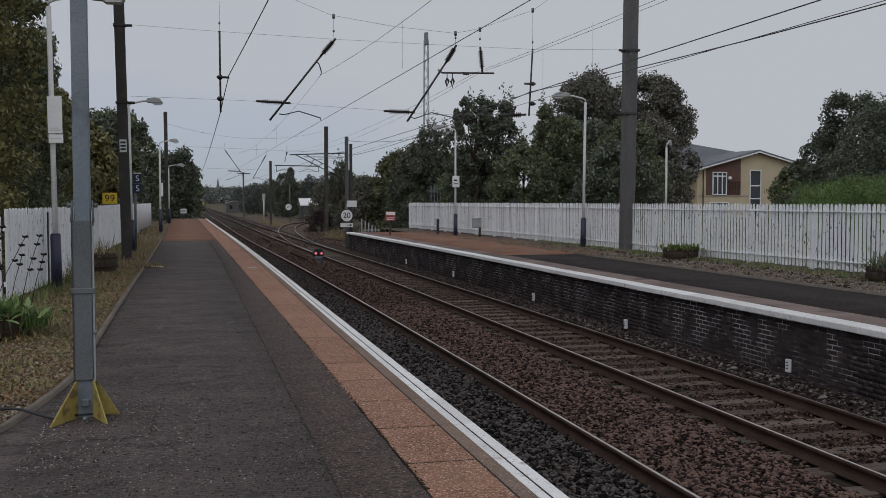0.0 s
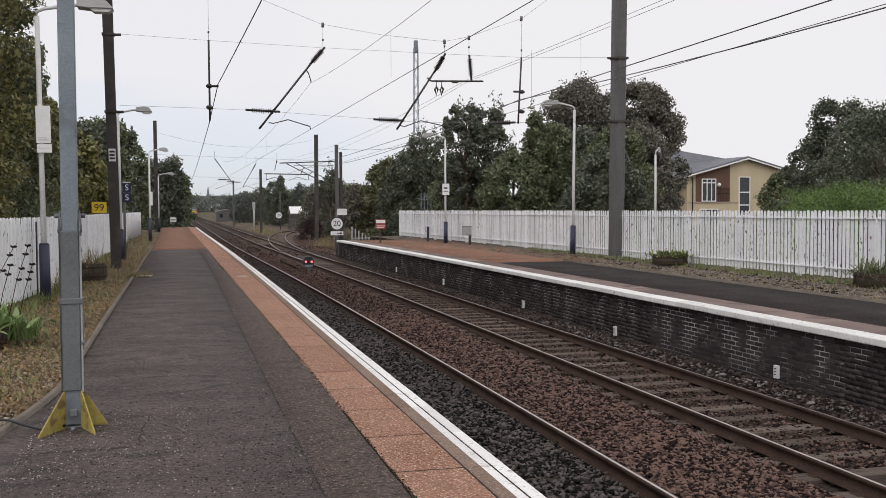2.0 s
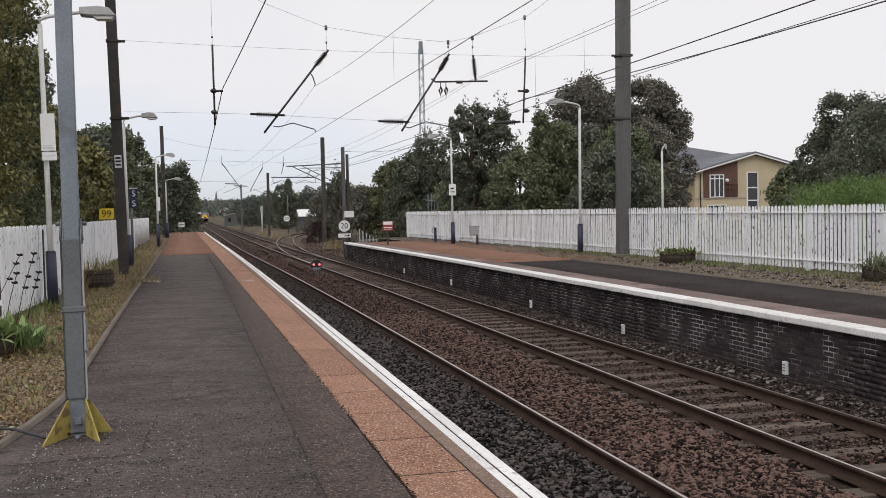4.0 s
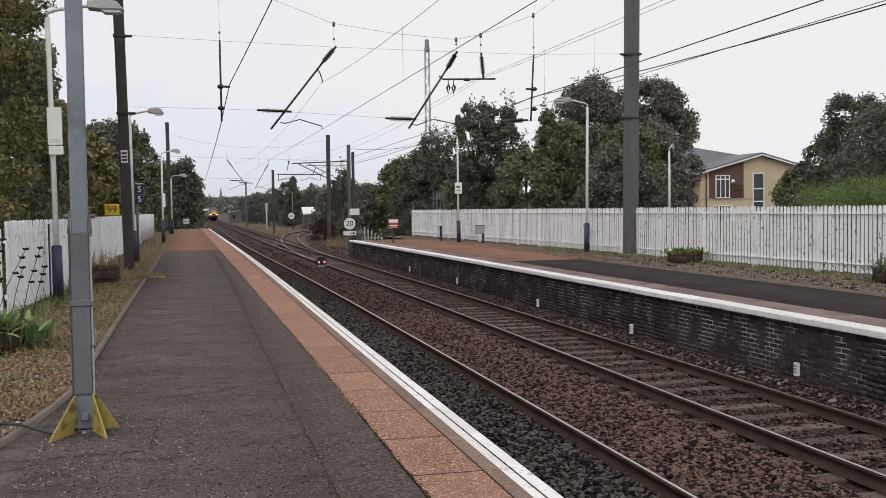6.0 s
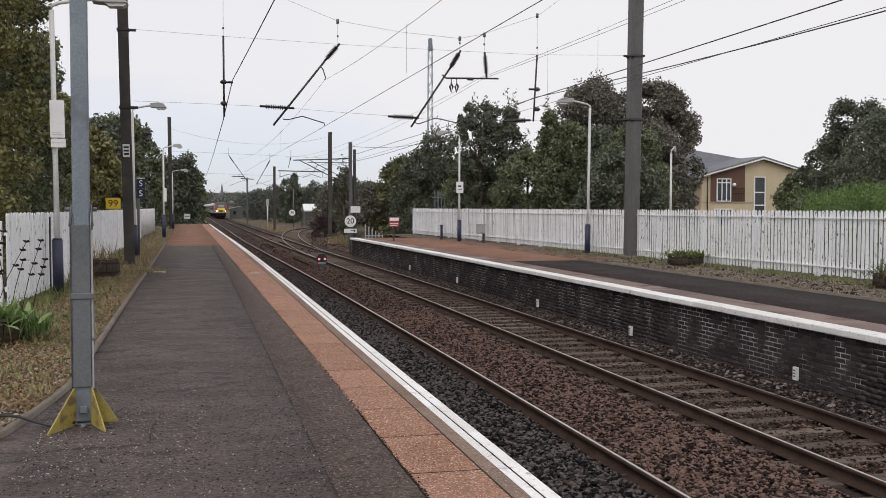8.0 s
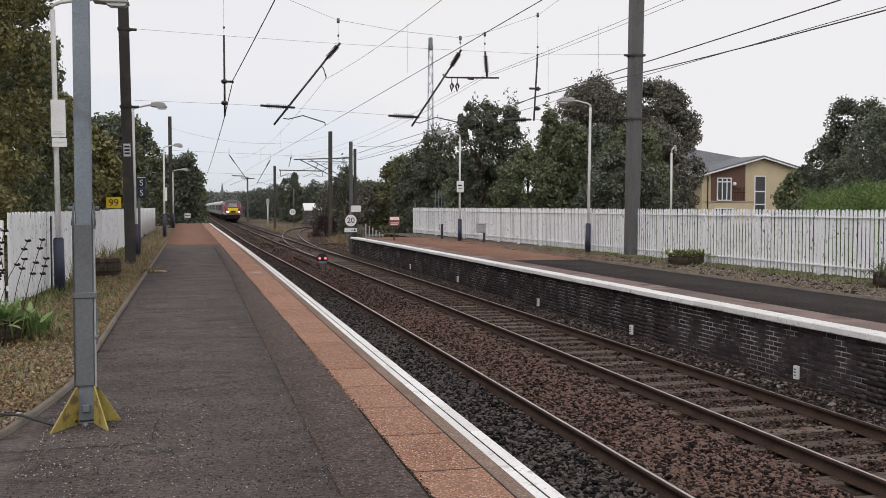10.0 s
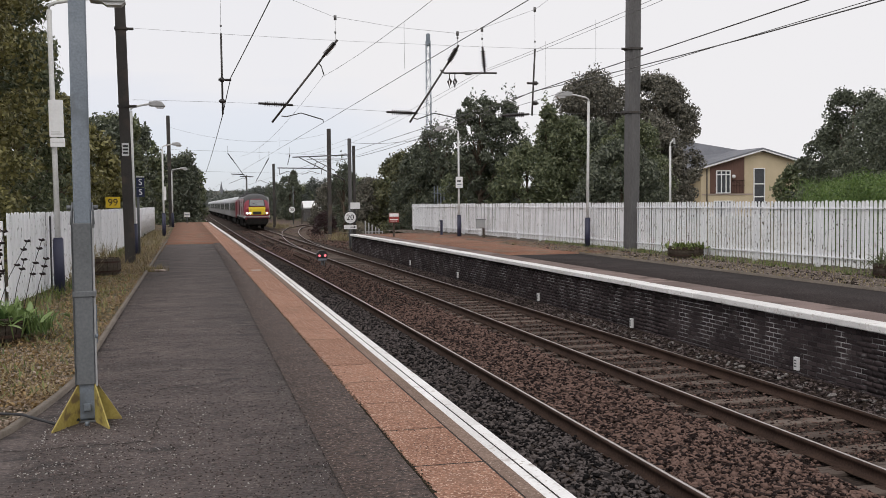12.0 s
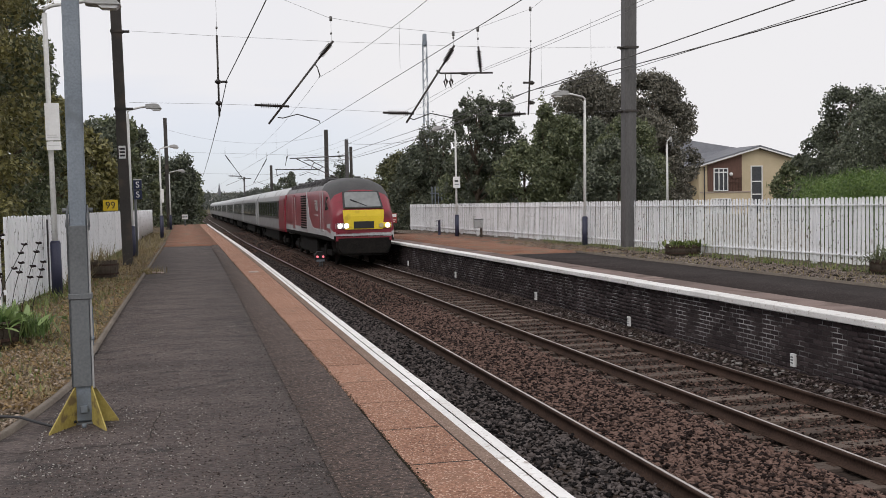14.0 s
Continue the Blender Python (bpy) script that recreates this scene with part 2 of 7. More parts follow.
SIGN_YELLOW = surf("sign_yellow", (0.62, 0.43, 0.015), (0.72, 0.5, 0.03), 0.5, 4, 30, 0.02)
WIRE = surf("wire_dark", (0.09, 0.087, 0.085), (0.17, 0.165, 0.16), 0.6, 4, 30, 0)
INSUL = surf("insulator_brown", (0.018, 0.014, 0.013), (0.04, 0.03, 0.027), 0.35, 6, 40, 0)
BARK = surf("bark", (0.07, 0.055, 0.042), (0.16, 0.125, 0.095), 0.95, 3, 30, 0.8, grain=(1, 1, 0.3))
LEAF_DARK = leaf_surf("leaf_dark", (0.036, 0.047, 0.032), (0.185, 0.203, 0.140))
LEAF_MID = leaf_surf("leaf_mid", (0.055, 0.074, 0.038), (0.231, 0.252, 0.137))
LEAF_OLIVE = leaf_surf("leaf_olive", (0.075, 0.075, 0.028), (0.32, 0.295, 0.115))
LEAF_MOSS = leaf_surf("leaf_moss", (0.046, 0.052, 0.027), (0.215, 0.215, 0.108))
LEAF_BROWN = leaf_surf("leaf_bronze", (0.052, 0.052, 0.041), (0.252, 0.235, 0.185))
LEAF_BRIGHT = leaf_surf("leaf_bright", (0.05, 0.10, 0.022), (0.175, 0.25, 0.068))
# distance haze is mixed into this greyed leaf colour; no real atmosphere
LEAF_FAR_HAZE = leaf_surf("leaf_far_haze", (0.066, 0.078, 0.068), (0.155, 0.167, 0.146))
GRASS_DRY = leaf_surf("grass_dry", (0.160, 0.130, 0.060), (0.360, 0.290, 0.150))
GRASS_GREEN = leaf_surf("grass_green", (0.070, 0.105, 0.028), (0.238, 0.280, 0.084))
PLANT = leaf_surf("plant_green", (0.050, 0.100, 0.028), (0.26, 0.35, 0.13))
SEEDHEAD = surf("seedhead_dark", (0.02, 0.015, 0.015), (0.05, 0.04, 0.04), 0.9, 20, 60, 0.2)
LEAF_MAROON = leaf_surf("leaf_maroon", (0.025, 0.014, 0.014), (0.085, 0.045, 0.045))
BARREL = surf("planter_wood", (0.045, 0.036, 0.029), (0.115, 0.094, 0.076), 0.9, 4, 40, 0.4, grain=(6, 6, 1))
TAN = surf("tan_cladding", (0.48, 0.40, 0.27), (0.58, 0.49, 0.345), 0.85, 1, 20, 0.1)
BROWN_CLAD = surf("brown_cladding", (0.095, 0.05, 0.038), (0.15, 0.08, 0.06), 0.8, 1, 20, 0.2, grain=(8, 1, 1))
SLATE = surf("slate_roof", (0.115, 0.12, 0.14), (0.19, 0.195, 0.215), 0.7, 0.8, 12, 0.4)
FRAME_WHITE = surf("window_frame_white", (0.74, 0.74, 0.74), (0.8, 0.8, 0.8), 0.4, 3, 20, 0)
GLASS = surf("dark_window_glass", (0.02, 0.022, 0.026), (0.04, 0.043, 0.05), 0.06, 1, 5, 0)
T_RED = surf("train_red_paint", (0.19, 0.013, 0.027), (0.255, 0.022, 0.038), 0.32, 2, 20, 0.02, stain=(0.15, 0.02, 0.025), stain_scale=1.2)
T_WHITE = surf("train_white_paint", (0.40, 0.40, 0.41), (0.49, 0.49, 0.50), 0.35, 2, 20, 0.02, stain=(0.31, 0.30, 0.29), stain_scale=0.8)
T_COACH = surf("train_coach_grey", (0.23, 0.226, 0.235), (0.31, 0.305, 0.315), 0.35, 2, 20, 0.02, stain=(0.22, 0.21, 0.205), stain_scale=0.8)
T_SILVER = surf("train_silver_roof", (0.42, 0.43, 0.44), (0.54, 0.55, 0.56), 0.45, 1, 20, 0.02, stain=(0.3, 0.3, 0.3), stain_scale=0.7)
T_DARK = surf("train_dark_roof", (0.035, 0.035, 0.038), (0.07, 0.068, 0.068), 0.6, 2, 20, 0.05)
T_ROOF = surf("train_grey_roof", (0.13, 0.13, 0.135), (0.26, 0.26, 0.265), 0.6, 1.2, 20, 0.05, stain=(0.06, 0.058, 0.058), stain_scale=1.4)
T_UNDER = surf("train_underframe", (0.009, 0.009, 0.009), (0.024, 0.021, 0.019), 0.95, 3, 20, 0.2)
T_BAND = surf("train_window_band", (0.02, 0.021, 0.024), (0.035, 0.036, 0.04), 0.3, 1, 5, 0)
T_YELLOW = surf("train_yellow", (0.76, 0.56, 0.02), (0.84, 0.63, 0.035), 0.4, 2, 20, 0.02, stain=(0.6, 0.42, 0.03), stain_scale=2)
T_SCREEN = surf("train_windscreen", (0.17, 0.18, 0.18), (0.24, 0.25, 0.25), 0.08, 1.5, 5, 0)
HEADLIGHT = glow("headlight_lit", (1.0, 0.93, 0.8), 3.5)
LENS_OFF = surf("lamp_unlit", (0.5, 0.42, 0.25), (0.6, 0.5, 0.3), 0.2, 3, 10, 0)
SIGNAL_RED = glow("signal_red_lit", (1.0, 0.16, 0.19), 1.5)
FAR_WALL = surf("far_house_wall", (0.42, 0.41, 0.40), (0.55, 0.54, 0.52), 0.9, 0.3, 3, 0)
FAR_ROOF = surf("far_house_roof", (0.16, 0.16, 0.17), (0.24, 0.24, 0.25), 0.9, 0.3, 3, 0)
PLATE_METAL = surf("cabinet_grey", (0.30, 0.31, 0.31), (0.38, 0.39, 0.39), 0.55, 3, 30, 0.1, stain=(0.22, 0.2, 0.19), stain_scale=5)


# ---------------- mesh helpers ----------------
def box(bm, x0, x1, y0, y1, z0, z1, bevel=0.0, m=None, mat=0):
    r = bmesh.ops.create_cube(bm, size=1.0)
    vs = r["verts"]
    bmesh.ops.transform(bm, matrix=Matrix.Translation(((x0 + x1) / 2, (y0 + y1) / 2, (z0 + z1) / 2)) @ Matrix.Diagonal((x1 - x0, y1 - y0, z1 - z0, 1)), verts=vs)
    faces = {f for v in vs for f in v.link_faces}
    for f in faces:
        f.material_index = mat
    if bevel:
        es = list({e for v in vs for e in v.link_edges})
        r2 = bmesh.ops.bevel(bm, geom=es, offset=bevel, segments=1, affect="EDGES", profile=0.5)
        vs = list({v for f in r2["faces"] for v in f.verts} | {v for v in vs if v.is_valid})
        for f in r2["faces"]:
            f.material_index = mat
    if m is not None:
        bmesh.ops.transform(bm, matrix=m, verts=vs)
    return vs


def rod(bm, p, q, r0, r1=None, seg=8, mat=0, caps=True):
    """A round bar from p to q."""
    p, q = Vector(p), Vector(q)
    d = q - p
    m = Matrix.Translation((p + q) / 2) @ d.to_track_quat("Z", "Y").to_matrix().to_4x4()
    r = bmesh.ops.create_cone(bm, cap_ends=caps, segments=seg, radius1=r0, radius2=r0 if r1 is None else r1, depth=d.length, matrix=m)
    for f in {f for v in r["verts"] for f in v.link_faces}:
        f.material_index, f.smooth = mat, len(f.verts) == 4
    return r["verts"]


def tube(bm, pts, r, seg=6, mat=0):
    """A bar along a line of points, with radius r or a list of radii."""
    pts = [Vector(p) for p in pts]
    rr = r if isinstance(r, (list, tuple)) else [r] * len(pts)
    rings = []
    for i, p in enumerate(pts):
        d = (pts[min(i + 1, len(pts) - 1)] - pts[max(i - 1, 0)]).normalized()
        s = d.cross(Vector((0, 0, 1)) if abs(d.z) < 0.95 else Vector((1, 0, 0))).normalized()
        u = s.cross(d)
        rings.append([bm.verts.new(p + rr[i] * (math.cos(a) * s + math.sin(a) * u)) for a in (2 * math.pi * k / seg for k in range(seg))])
    for a, b in zip(rings, rings[1:]):
        for k in range(seg):
            f = bm.faces.new((a[k], a[(k + 1) % seg], b[(k + 1) % seg], b[k]))
            f.smooth, f.material_index = True, mat
    for ring in (rings[0][::-1], rings[-1]):
        bm.faces.new(ring).material_index = mat


def prism(bm, outline, axis, lo, hi, mat=0):
    """A flat outline pulled along an axis. outline: pairs in the other two axes, in order."""
    def at(p, v):
        return {"x": (v, p[0], p[1]), "y": (p[0], v, p[1]), "z": (p[0], p[1], v)}[axis]
    a, b = [bm.verts.new(at(p, lo)) for p in outline], [bm.verts.new(at(p, hi)) for p in outline]
    fs = [bm.faces.new(a), bm.faces.new(b[::-1])]
    for k in range(len(a)):
        j = (k + 1) % len(a)
        fs.append(bm.faces.new((a[j], a[k], b[k], b[j])))
    for f in fs:
        f.material_index = mat
    bmesh.ops.recalc_face_normals(bm, faces=fs)
    return a + b


def part(name, bm, material, parent=None, label="", m=None):
    """Links a bmesh as one mesh object, as a thing or under one."""
    me = bpy.data.meshes.new(name)
    bm.to_mesh(me)
    bm.free()
    for k in material if isinstance(material, (list, tuple)) else (material,):
        me.materials.append(k)
    ob = new(name, me)
    ob.parent = parent
    if m is not None:
        ob.matrix_basis = m
    if label:
        ob["label"] = label
    return ob


def raw(name, verts, faces, material, parent=None, label="", m=None):
    """The same from arrays: verts (n, 3), faces (k, 3 or 4)."""
    verts, faces = np.asarray(verts, np.float32), np.asarray(faces, np.int32)
    me = bpy.data.meshes.new(name)
    k = faces.shape[1]
    me.vertices.add(len(verts))
    me.vertices.foreach_set("co", verts.ravel())
    me.loops.add(faces.size)
    me.loops.foreach_set("vertex_index", faces.ravel())
    me.polygons.add(len(faces))
    me.polygons.foreach_set("loop_start", np.arange(0, faces.size, k, dtype=np.int32))
    me.update(calc_edges=True)
    me.materials.append(material)
    ob = new(name, me)
    ob.parent = parent
    if m is not None:
        ob.matrix_basis = m
    if label:
        ob["label"] = label
    return ob


def thing(name, label, category, m=None, group="", kind=""):
    ob = new(name)
    if m is not None:
        ob.matrix_basis = m
    return tagged(ob, label, category, group, kind)


def words(text, size, material, parent, m, name="lettering", align="CENTER"):
    """Letters as a mesh, lying in the xy plane of m."""
    cu = bpy.data.curves.new(name, "FONT")
    cu.body, cu.size, cu.align_x, cu.align_y, cu.extrude = text, size, align, "CENTER", 0.002
    tmp = bpy.data.objects.new(name, cu)
    me = bpy.data.meshes.new_from_object(tmp)
    bpy.data.objects.remove(tmp)
    me.materials.clear()
    me.materials.append(material)
    ob = new(name, me)
    ob.parent, ob.matrix_basis = parent, m
    return ob



# ---------------- the lie of the land ----------------
def ease(v, a, b):
    v = min(1.0, max(0.0, (v - a) / (b - a)))
    return v * v * (3 - 2 * v)


def bend(y):
    """Sideways drift of the near line and platform as it runs away."""
    return -0.6 * ease(y, 20, 115)


DRIFT_Y = (0, 25, 36, 48, 64, 80, 150, 237, 300, 400, 900)
DRIFT_X = (0, 0, -0.07, -0.24, -0.53, -0.70, -0.86, -1.28, -1.58, -1.97, -3.7)


def bend_far(y):
    """The same for the running lines, which swing a little more."""
    return 0.25 * sum(float(np.interp(y + d, DRIFT_Y, DRIFT_X)) for d in (-9, -3, 3, 9))


RAIL_Z, EDGE_R = -0.9, 8.72
RNG = np.random.RandomState(7)


# ---------------- ground and platforms ----------------
def ground_height(x, y):
    low = ease(x, -1.05, -0.75) * (1 - ease(x, 11.6, 12.0)) if y < 63 else ease(x, -2.6, -1.6) * (1 - ease(x, 15, 19))
    if 63 <= y < 104:
        low = ease(x, -1.05, -0.75) * (1 - ease(x, 13.5, 17))
    z = -0.04 - 1.22 * low
    if y > 104:
        z = -1.1 - 0.25 * low * (x < 12)
    away = max(0.0, y - 420)
    return z + 0.022 * away * ease(y, 420, 1000) * (1 - ease(y, 1400, 2600))


def ground_sheet():
    xs = sorted({*np.linspace(-3000, -200, 9), *np.linspace(-180, -10, 14), *np.linspace(-8, 22, 61), *np.linspace(26, 200, 16), *np.linspace(240, 3000, 9), -1.05, -0.75, 11.6, 12.0})
    ys = sorted({*np.linspace(-400, -20, 6), *np.linspace(-10, 130, 57), 62.9, 63.1, 103.9, 104.1, *np.linspace(140, 500, 19), *np.linspace(540, 3000, 20)})
    v = [(x, y, ground_height(x, y)) for y in ys for x in xs]
    w = len(xs)
    f = [(j * w + i, j * w + i + 1, (j + 1) * w + i + 1, (j + 1) * w + i) for j in range(len(ys) - 1) for i in range(w - 1)]
    tagged(raw("ground", v, f, GROUND), "rough grassy ground beside a railway line", "ground", kind="structure")


def strip(name, x0, x1, y0, y1, z0, z1, material, parent=None, drift=bend, step=3.0, label=""):
    """A long slab that follows the line's drift."""
    n = max(1, int(math.ceil((y1 - y0) / step)))
    v, f = [], []
    for i in range(n + 1):
        y = y0 + (y1 - y0) * i / n
        d = drift(y)
        v += [(x0 + d, y, z1), (x1 + d, y, z1), (x1 + d, y, z0), (x0 + d, y, z0)]
    for i in range(n):
        for k in range(4):
            a, b = i * 4 + k, i * 4 + (k + 1) % 4
            f.append((a, b, b + 4, a + 4))
    f += [(3, 2, 1, 0), (n * 4, n * 4 + 1, n * 4 + 2, n * 4 + 3)]
    return raw(name, v, f, material, parent, label)


ground_sheet()

platform_left = thing("platform_near", "worn asphalt railway platform with a red and white edge", "platform", kind="structure")
strip("asphalt", -1.2, 0.80, -10, 45.2, -1.3, 0.0, ASPHALT, platform_left)


def overlay():
    """Dark asphalt repair that laps raggedly over the slabs and narrows with distance."""
    v, f = [], []
    for k in range(430):
        y = -10 + 56 * k / 429
        x = 1.292 - 0.0066 * min(22, max(0.0, y - 9)) + 0.012 * noise.noise((0, y * 5, 2)) + 0.008 * noise.noise((0, y * 21, 4))
        d = bend(y)
        v += [(0.80 + d, y, 0.004), (x - 0.012 + d, y, 0.012), (x + d, y, 0.001), (x - 0.01 + d, y, -0.3), (0.80 + d, y, -0.3)]
    for k in range(429):
        for j in range(5):
            a, b = k * 5 + j, k * 5 + (j + 1) % 5
            f.append((a, b, b + 5, a + 5))
    raw("asphalt_strip", v, f, ASPHALT_DARK, platform_left, "darker asphalt repair strip")


overlay()
strip("gravel_surface", -1.2, 1.17, 45.2, 104, -1.3, 0.006, RED_BLAES, platform_left, label="red gravel platform surface")
strip("platform_core", 1.15, 1.98, -10, 104, -1.3, -0.075, MORTAR, platform_left)


def kerb_line(y):
    """The kerb swings out towards the near end of the bed."""
    return float(np.interp(y, [-10, 4, 7, 8.1, 9.9, 16, 45], [-4.0, -2.35, -1.68, -1.37, -1.16, -1.2, -1.33]))


strip("kerb", -0.03, 0.03, -9.5, 50, -0.3, 0.04, CONCRETE, platform_left, kerb_line, 0.7, "narrow concrete edging kerb")
bm = bmesh.new()
prism(bm, [(-1.19, 10.4), (-1.19, -9.5), (kerb_line(-9.5), -9.5), (kerb_line(4.0), 4.0), (kerb_line(7.0), 7.0), (kerb_line(8.1), 8.1), (kerb_line(9.9), 9.9)], "z", -0.3, -0.001)
part("asphalt_corner", bm, ASPHALT, platform_left)

platform_right = thing("platform_far", "dark asphalt railway platform with a white edge", "platform", kind="structure")
strip("asphalt", 9.72, 12.03, -10, 30.4, -1.3, 0.0, ASPHALT_NEW, platform_right, bend_far)
strip("gravel_surface", 9.72, 13.9, 30.4, 55.6, -1.3, -0.004, RED_BLAES, platform_right, bend_far, label="red gravel platform surface")
strip("platform_core", 8.845, 9.72, -10, 55.6, -1.3, -0.075, MORTAR, platform_right, bend_far)
strip("kerb", 12.03, 12.10, -10, 30.4, -0.3, 0.05, CONCRETE, platform_right, bend_far, label="narrow concrete edging kerb")
bm = bmesh.new()
prism(bm, [(55.6, -1.3), (55.6, -0.01), (63.5, -0.7), (70, -1.1), (70, -1.3)], "x", 10.4, 13.6)
part("ramp", bm, SOIL, platform_right, "earth ramp at the platform end")


def bed(name, x0, x1, y0, y1, z, drift, label, material=None):
    nx, ny = max(2, int((x1 - x0) / 0.12)), int((y1 - y0) / 0.2)
    v = []
    for j in range(ny + 1):
        y = y0 + (y1 - y0) * j / ny
        for i in range(nx + 1):
            x = x0 + (x1 - x0) * i / nx
            e = 0.0 if i in (0, nx) else 1.0
            v.append((x + drift(y), y, z + e * 0.04 * (noise.noise((x * 1.7, y * 1.7, 3.0)) + 0.5 * noise.noise((x * 6, y * 6, 1.0)))))
    w = nx + 1
    f = [(j * w + i, j * w + i + 1, (j + 1) * w + i + 1, (j + 1) * w + i) for j in range(ny) for i in range(nx)]
    ob = raw(name, v, f, material or SOIL)
    for p in ob.data.polygons:
        p.use_smooth = True
    tagged(ob, label, "flower bed", kind="structure")


bed("ground_bed_near", -4.2, -1.14, -9, 104, -0.045, bend, "dry soil bed with leaf litter beside the platform")
bed("ground_bed_far", 12.1, 15.6, -9, 63, -0.01, bend_far, "dry gravelly verge in front of the white fence", VERGE)


# ---------------- track ----------------
def track_bed():
    xs = np.array([1.98, 2.4, 2.9, 3.6, 4.3, 4.9, 5.3, 5.8, 6.3, 7.1, 7.9, 8.4, 8.86])
    h = np.array([-1.16, -1.12, -1.08, -1.07, -1.08, -1.06, -1.06, -1.08, -1.10, -1.10, -1.09, -1.06, -0.98])
    ys = np.concatenate([np.arange(-8, 64, 0.5), np.arange(64, 160, 3.0), np.arange(160, 760, 20.0)])
    v = []
    for y in ys:
        for x, z in zip(xs, h):
            x2 = x
            if y > 64 and x < 2.5:
                x2, z = x - 1.6 * (x < 2.1), -1.2
            v.append((x2 + bend_far(y), y, z + 0.008 * noise.noise((x * 3, y * 3, 0))))
    w = len(xs)
    f = [(j * w + i, j * w + i + 1, (j + 1) * w + i + 1, (j + 1) * w + i) for j in range(len(ys) - 1) for i in range(w - 1)]
    tagged(raw("track_bed", v, f, BALLAST), "brown ballast bed under the railway tracks", "ballast", kind="structure")


ICO_V, ICO_F = None, None


def stones(name, count, zone, size, material, label):
    """Broken stones, each its own island."""
    global ICO_V, ICO_F
    if ICO_V is None:
        b = bmesh.new()
        bmesh.ops.create_cube(b, size=1.25)
        bmesh.ops.triangulate(b, faces=b.faces[:])
        b.verts.ensure_lookup_table()
        ICO_V = np.array([v.co[:] for v in b.verts])
        ICO_F = np.array([[v.index for v in f.verts] for f in b.faces])
        b.free()
    x, y, z = zone(count)
    n = len(x)
    s = size[0] + (size[1] - size[0]) * RNG.rand(n) ** 2
    ax = RNG.normal(size=(n, 3, 3))
    q, _ = np.linalg.qr(ax)
    shape = s[:, None, None] * (np.array([1.25, 0.85, 0.42]) * (0.7 + 0.6 * RNG.rand(n, 1, 3))) * ICO_V[None] * (0.72 + 0.5 * RNG.rand(n, len(ICO_V), 1))
    v = np.einsum("nij,nkj->nki", q, shape)
    v[:, :, 2] *= 0.62
    v += np.stack([x, y, z], 1)[:, None]
    f = ICO_F[None] + (np.arange(n) * len(ICO_V))[:, None, None]
    tagged(raw(name, v.reshape(-1, 3), f.reshape(-1, 3), material), label, "ballast", kind="stuff")


def zone_of(x0, x1, y0, y1, z, power=1.0, slope=0.0):
    def zone(n):
        x, y = x0 + (x1 - x0) * RNG.rand(n), y0 + (y1 - y0) * RNG.rand(n) ** power
        return x + np.array([bend_far(v) for v in y]), y, z + slope * (x - x0) + 0.018 * RNG.rand(n)
    return zone


track_bed()
stones("ballast_stones", 24000, zone_of(4.34, 6.0, 6.5, 26, -1.045, 1.25), (0.026, 0.056), STONE_BROWN, "loose rust-brown ballast stones between the tracks")
stones("ballast_stones", 9000, zone_of(4.38, 6.05, 24, 60, -1.045), (0.022, 0.05), STONE_BROWN, "loose rust-brown ballast stones between the tracks")
stones("ballast_stones", 23000, zone_of(2.3, 4.24, 6, 30, -1.068, 1.25), (0.026, 0.056), STONE_GREY, "loose dark grey ballast stones in the near track")
stones("ballast_stones", 6500, zone_of(2.3, 4.22, 28, 60, -1.06), (0.022, 0.05), STONE_GREY, "loose dark grey ballast stones in the near track")
stones("ballast_stones", 13000, zone_of(5.9, 7.74, 9, 45, -1.068, 1.3), (0.016, 0.036), STONE_BROWN, "loose ballast stones between the sleepers")
stones("ballast_stones", 6000, zone_of(7.9, 8.78, 10, 45, -1.055, 1.3, 0.08), (0.018, 0.048), STONE_DUSTY, "loose dusty grey-brown ballast stones below the platform wall")


def rail_profile():
    half = [(0.07, -0.155), (0.07, -0.143), (0.012, -0.12), (0.01, -0.05), (0.035, -0.035), (0.036, -0.008), (0.028, -0.001), (0.017, 0.0)]
    return [(-x, z) for x, z in half] + [(x, z) for x, z in half[::-1]]


PROFILE = rail_profile()


def rail(line, parent, material, name="rail"):
    """One rail swept along a line of (x, y) points, its head at RAIL_Z. The head is polished."""
    v, f = [], []
    k = len(PROFILE)
    for i, (x, y) in enumerate(line):
        a, b = line[max(i - 1, 0)], line[min(i + 1, len(line) - 1)]
        d = Vector((b[0] - a[0], b[1] - a[1])).normalized()
        v += [(x + px * d.y, y - px * d.x, RAIL_Z + pz) for px, pz in PROFILE]
    for i in range(len(line) - 1):
        f += [(i * k + j, i * k + (j + 1) % k, (i + 1) * k + (j + 1) % k, (i + 1) * k + j) for j in range(k)]
    ob = raw(name, v, f, RUST, parent)
    ob.data.materials.append(material)
    for p in ob.data.polygons:
        j = p.index % k
        if j == 7:
            p.material_index = 1
    return ob


LINE_Y = [*np.arange(-8, 160, 4.0), *np.arange(160, 800, 40.0)]
track_near = thing("track_near", "railway track of rusty rails with polished heads, buried in ballast", "railway track", kind="structure")
track_far = thing("track_far", "railway track on timber sleepers with rusty rails", "railway track", kind="structure")
for x in (2.80, 4.28):
    rail([(x + bend_far(y), y) for y in LINE_Y], track_near, RAIL_TOP)
for x in (6.34, 7.83):
    rail([(x + bend_far(y), y) for y in LINE_Y], track_far, RAIL_TOP)


def branch_x(y):
    """Left rail of the siding, which curves away from the far track."""
    return 6.0 + max(0.0, y - 56.0) ** 2 / 800 + 0.0045 * max(0.0, y - 112.0) ** 2 - 0.012 * min(0.0, y - 56.0)


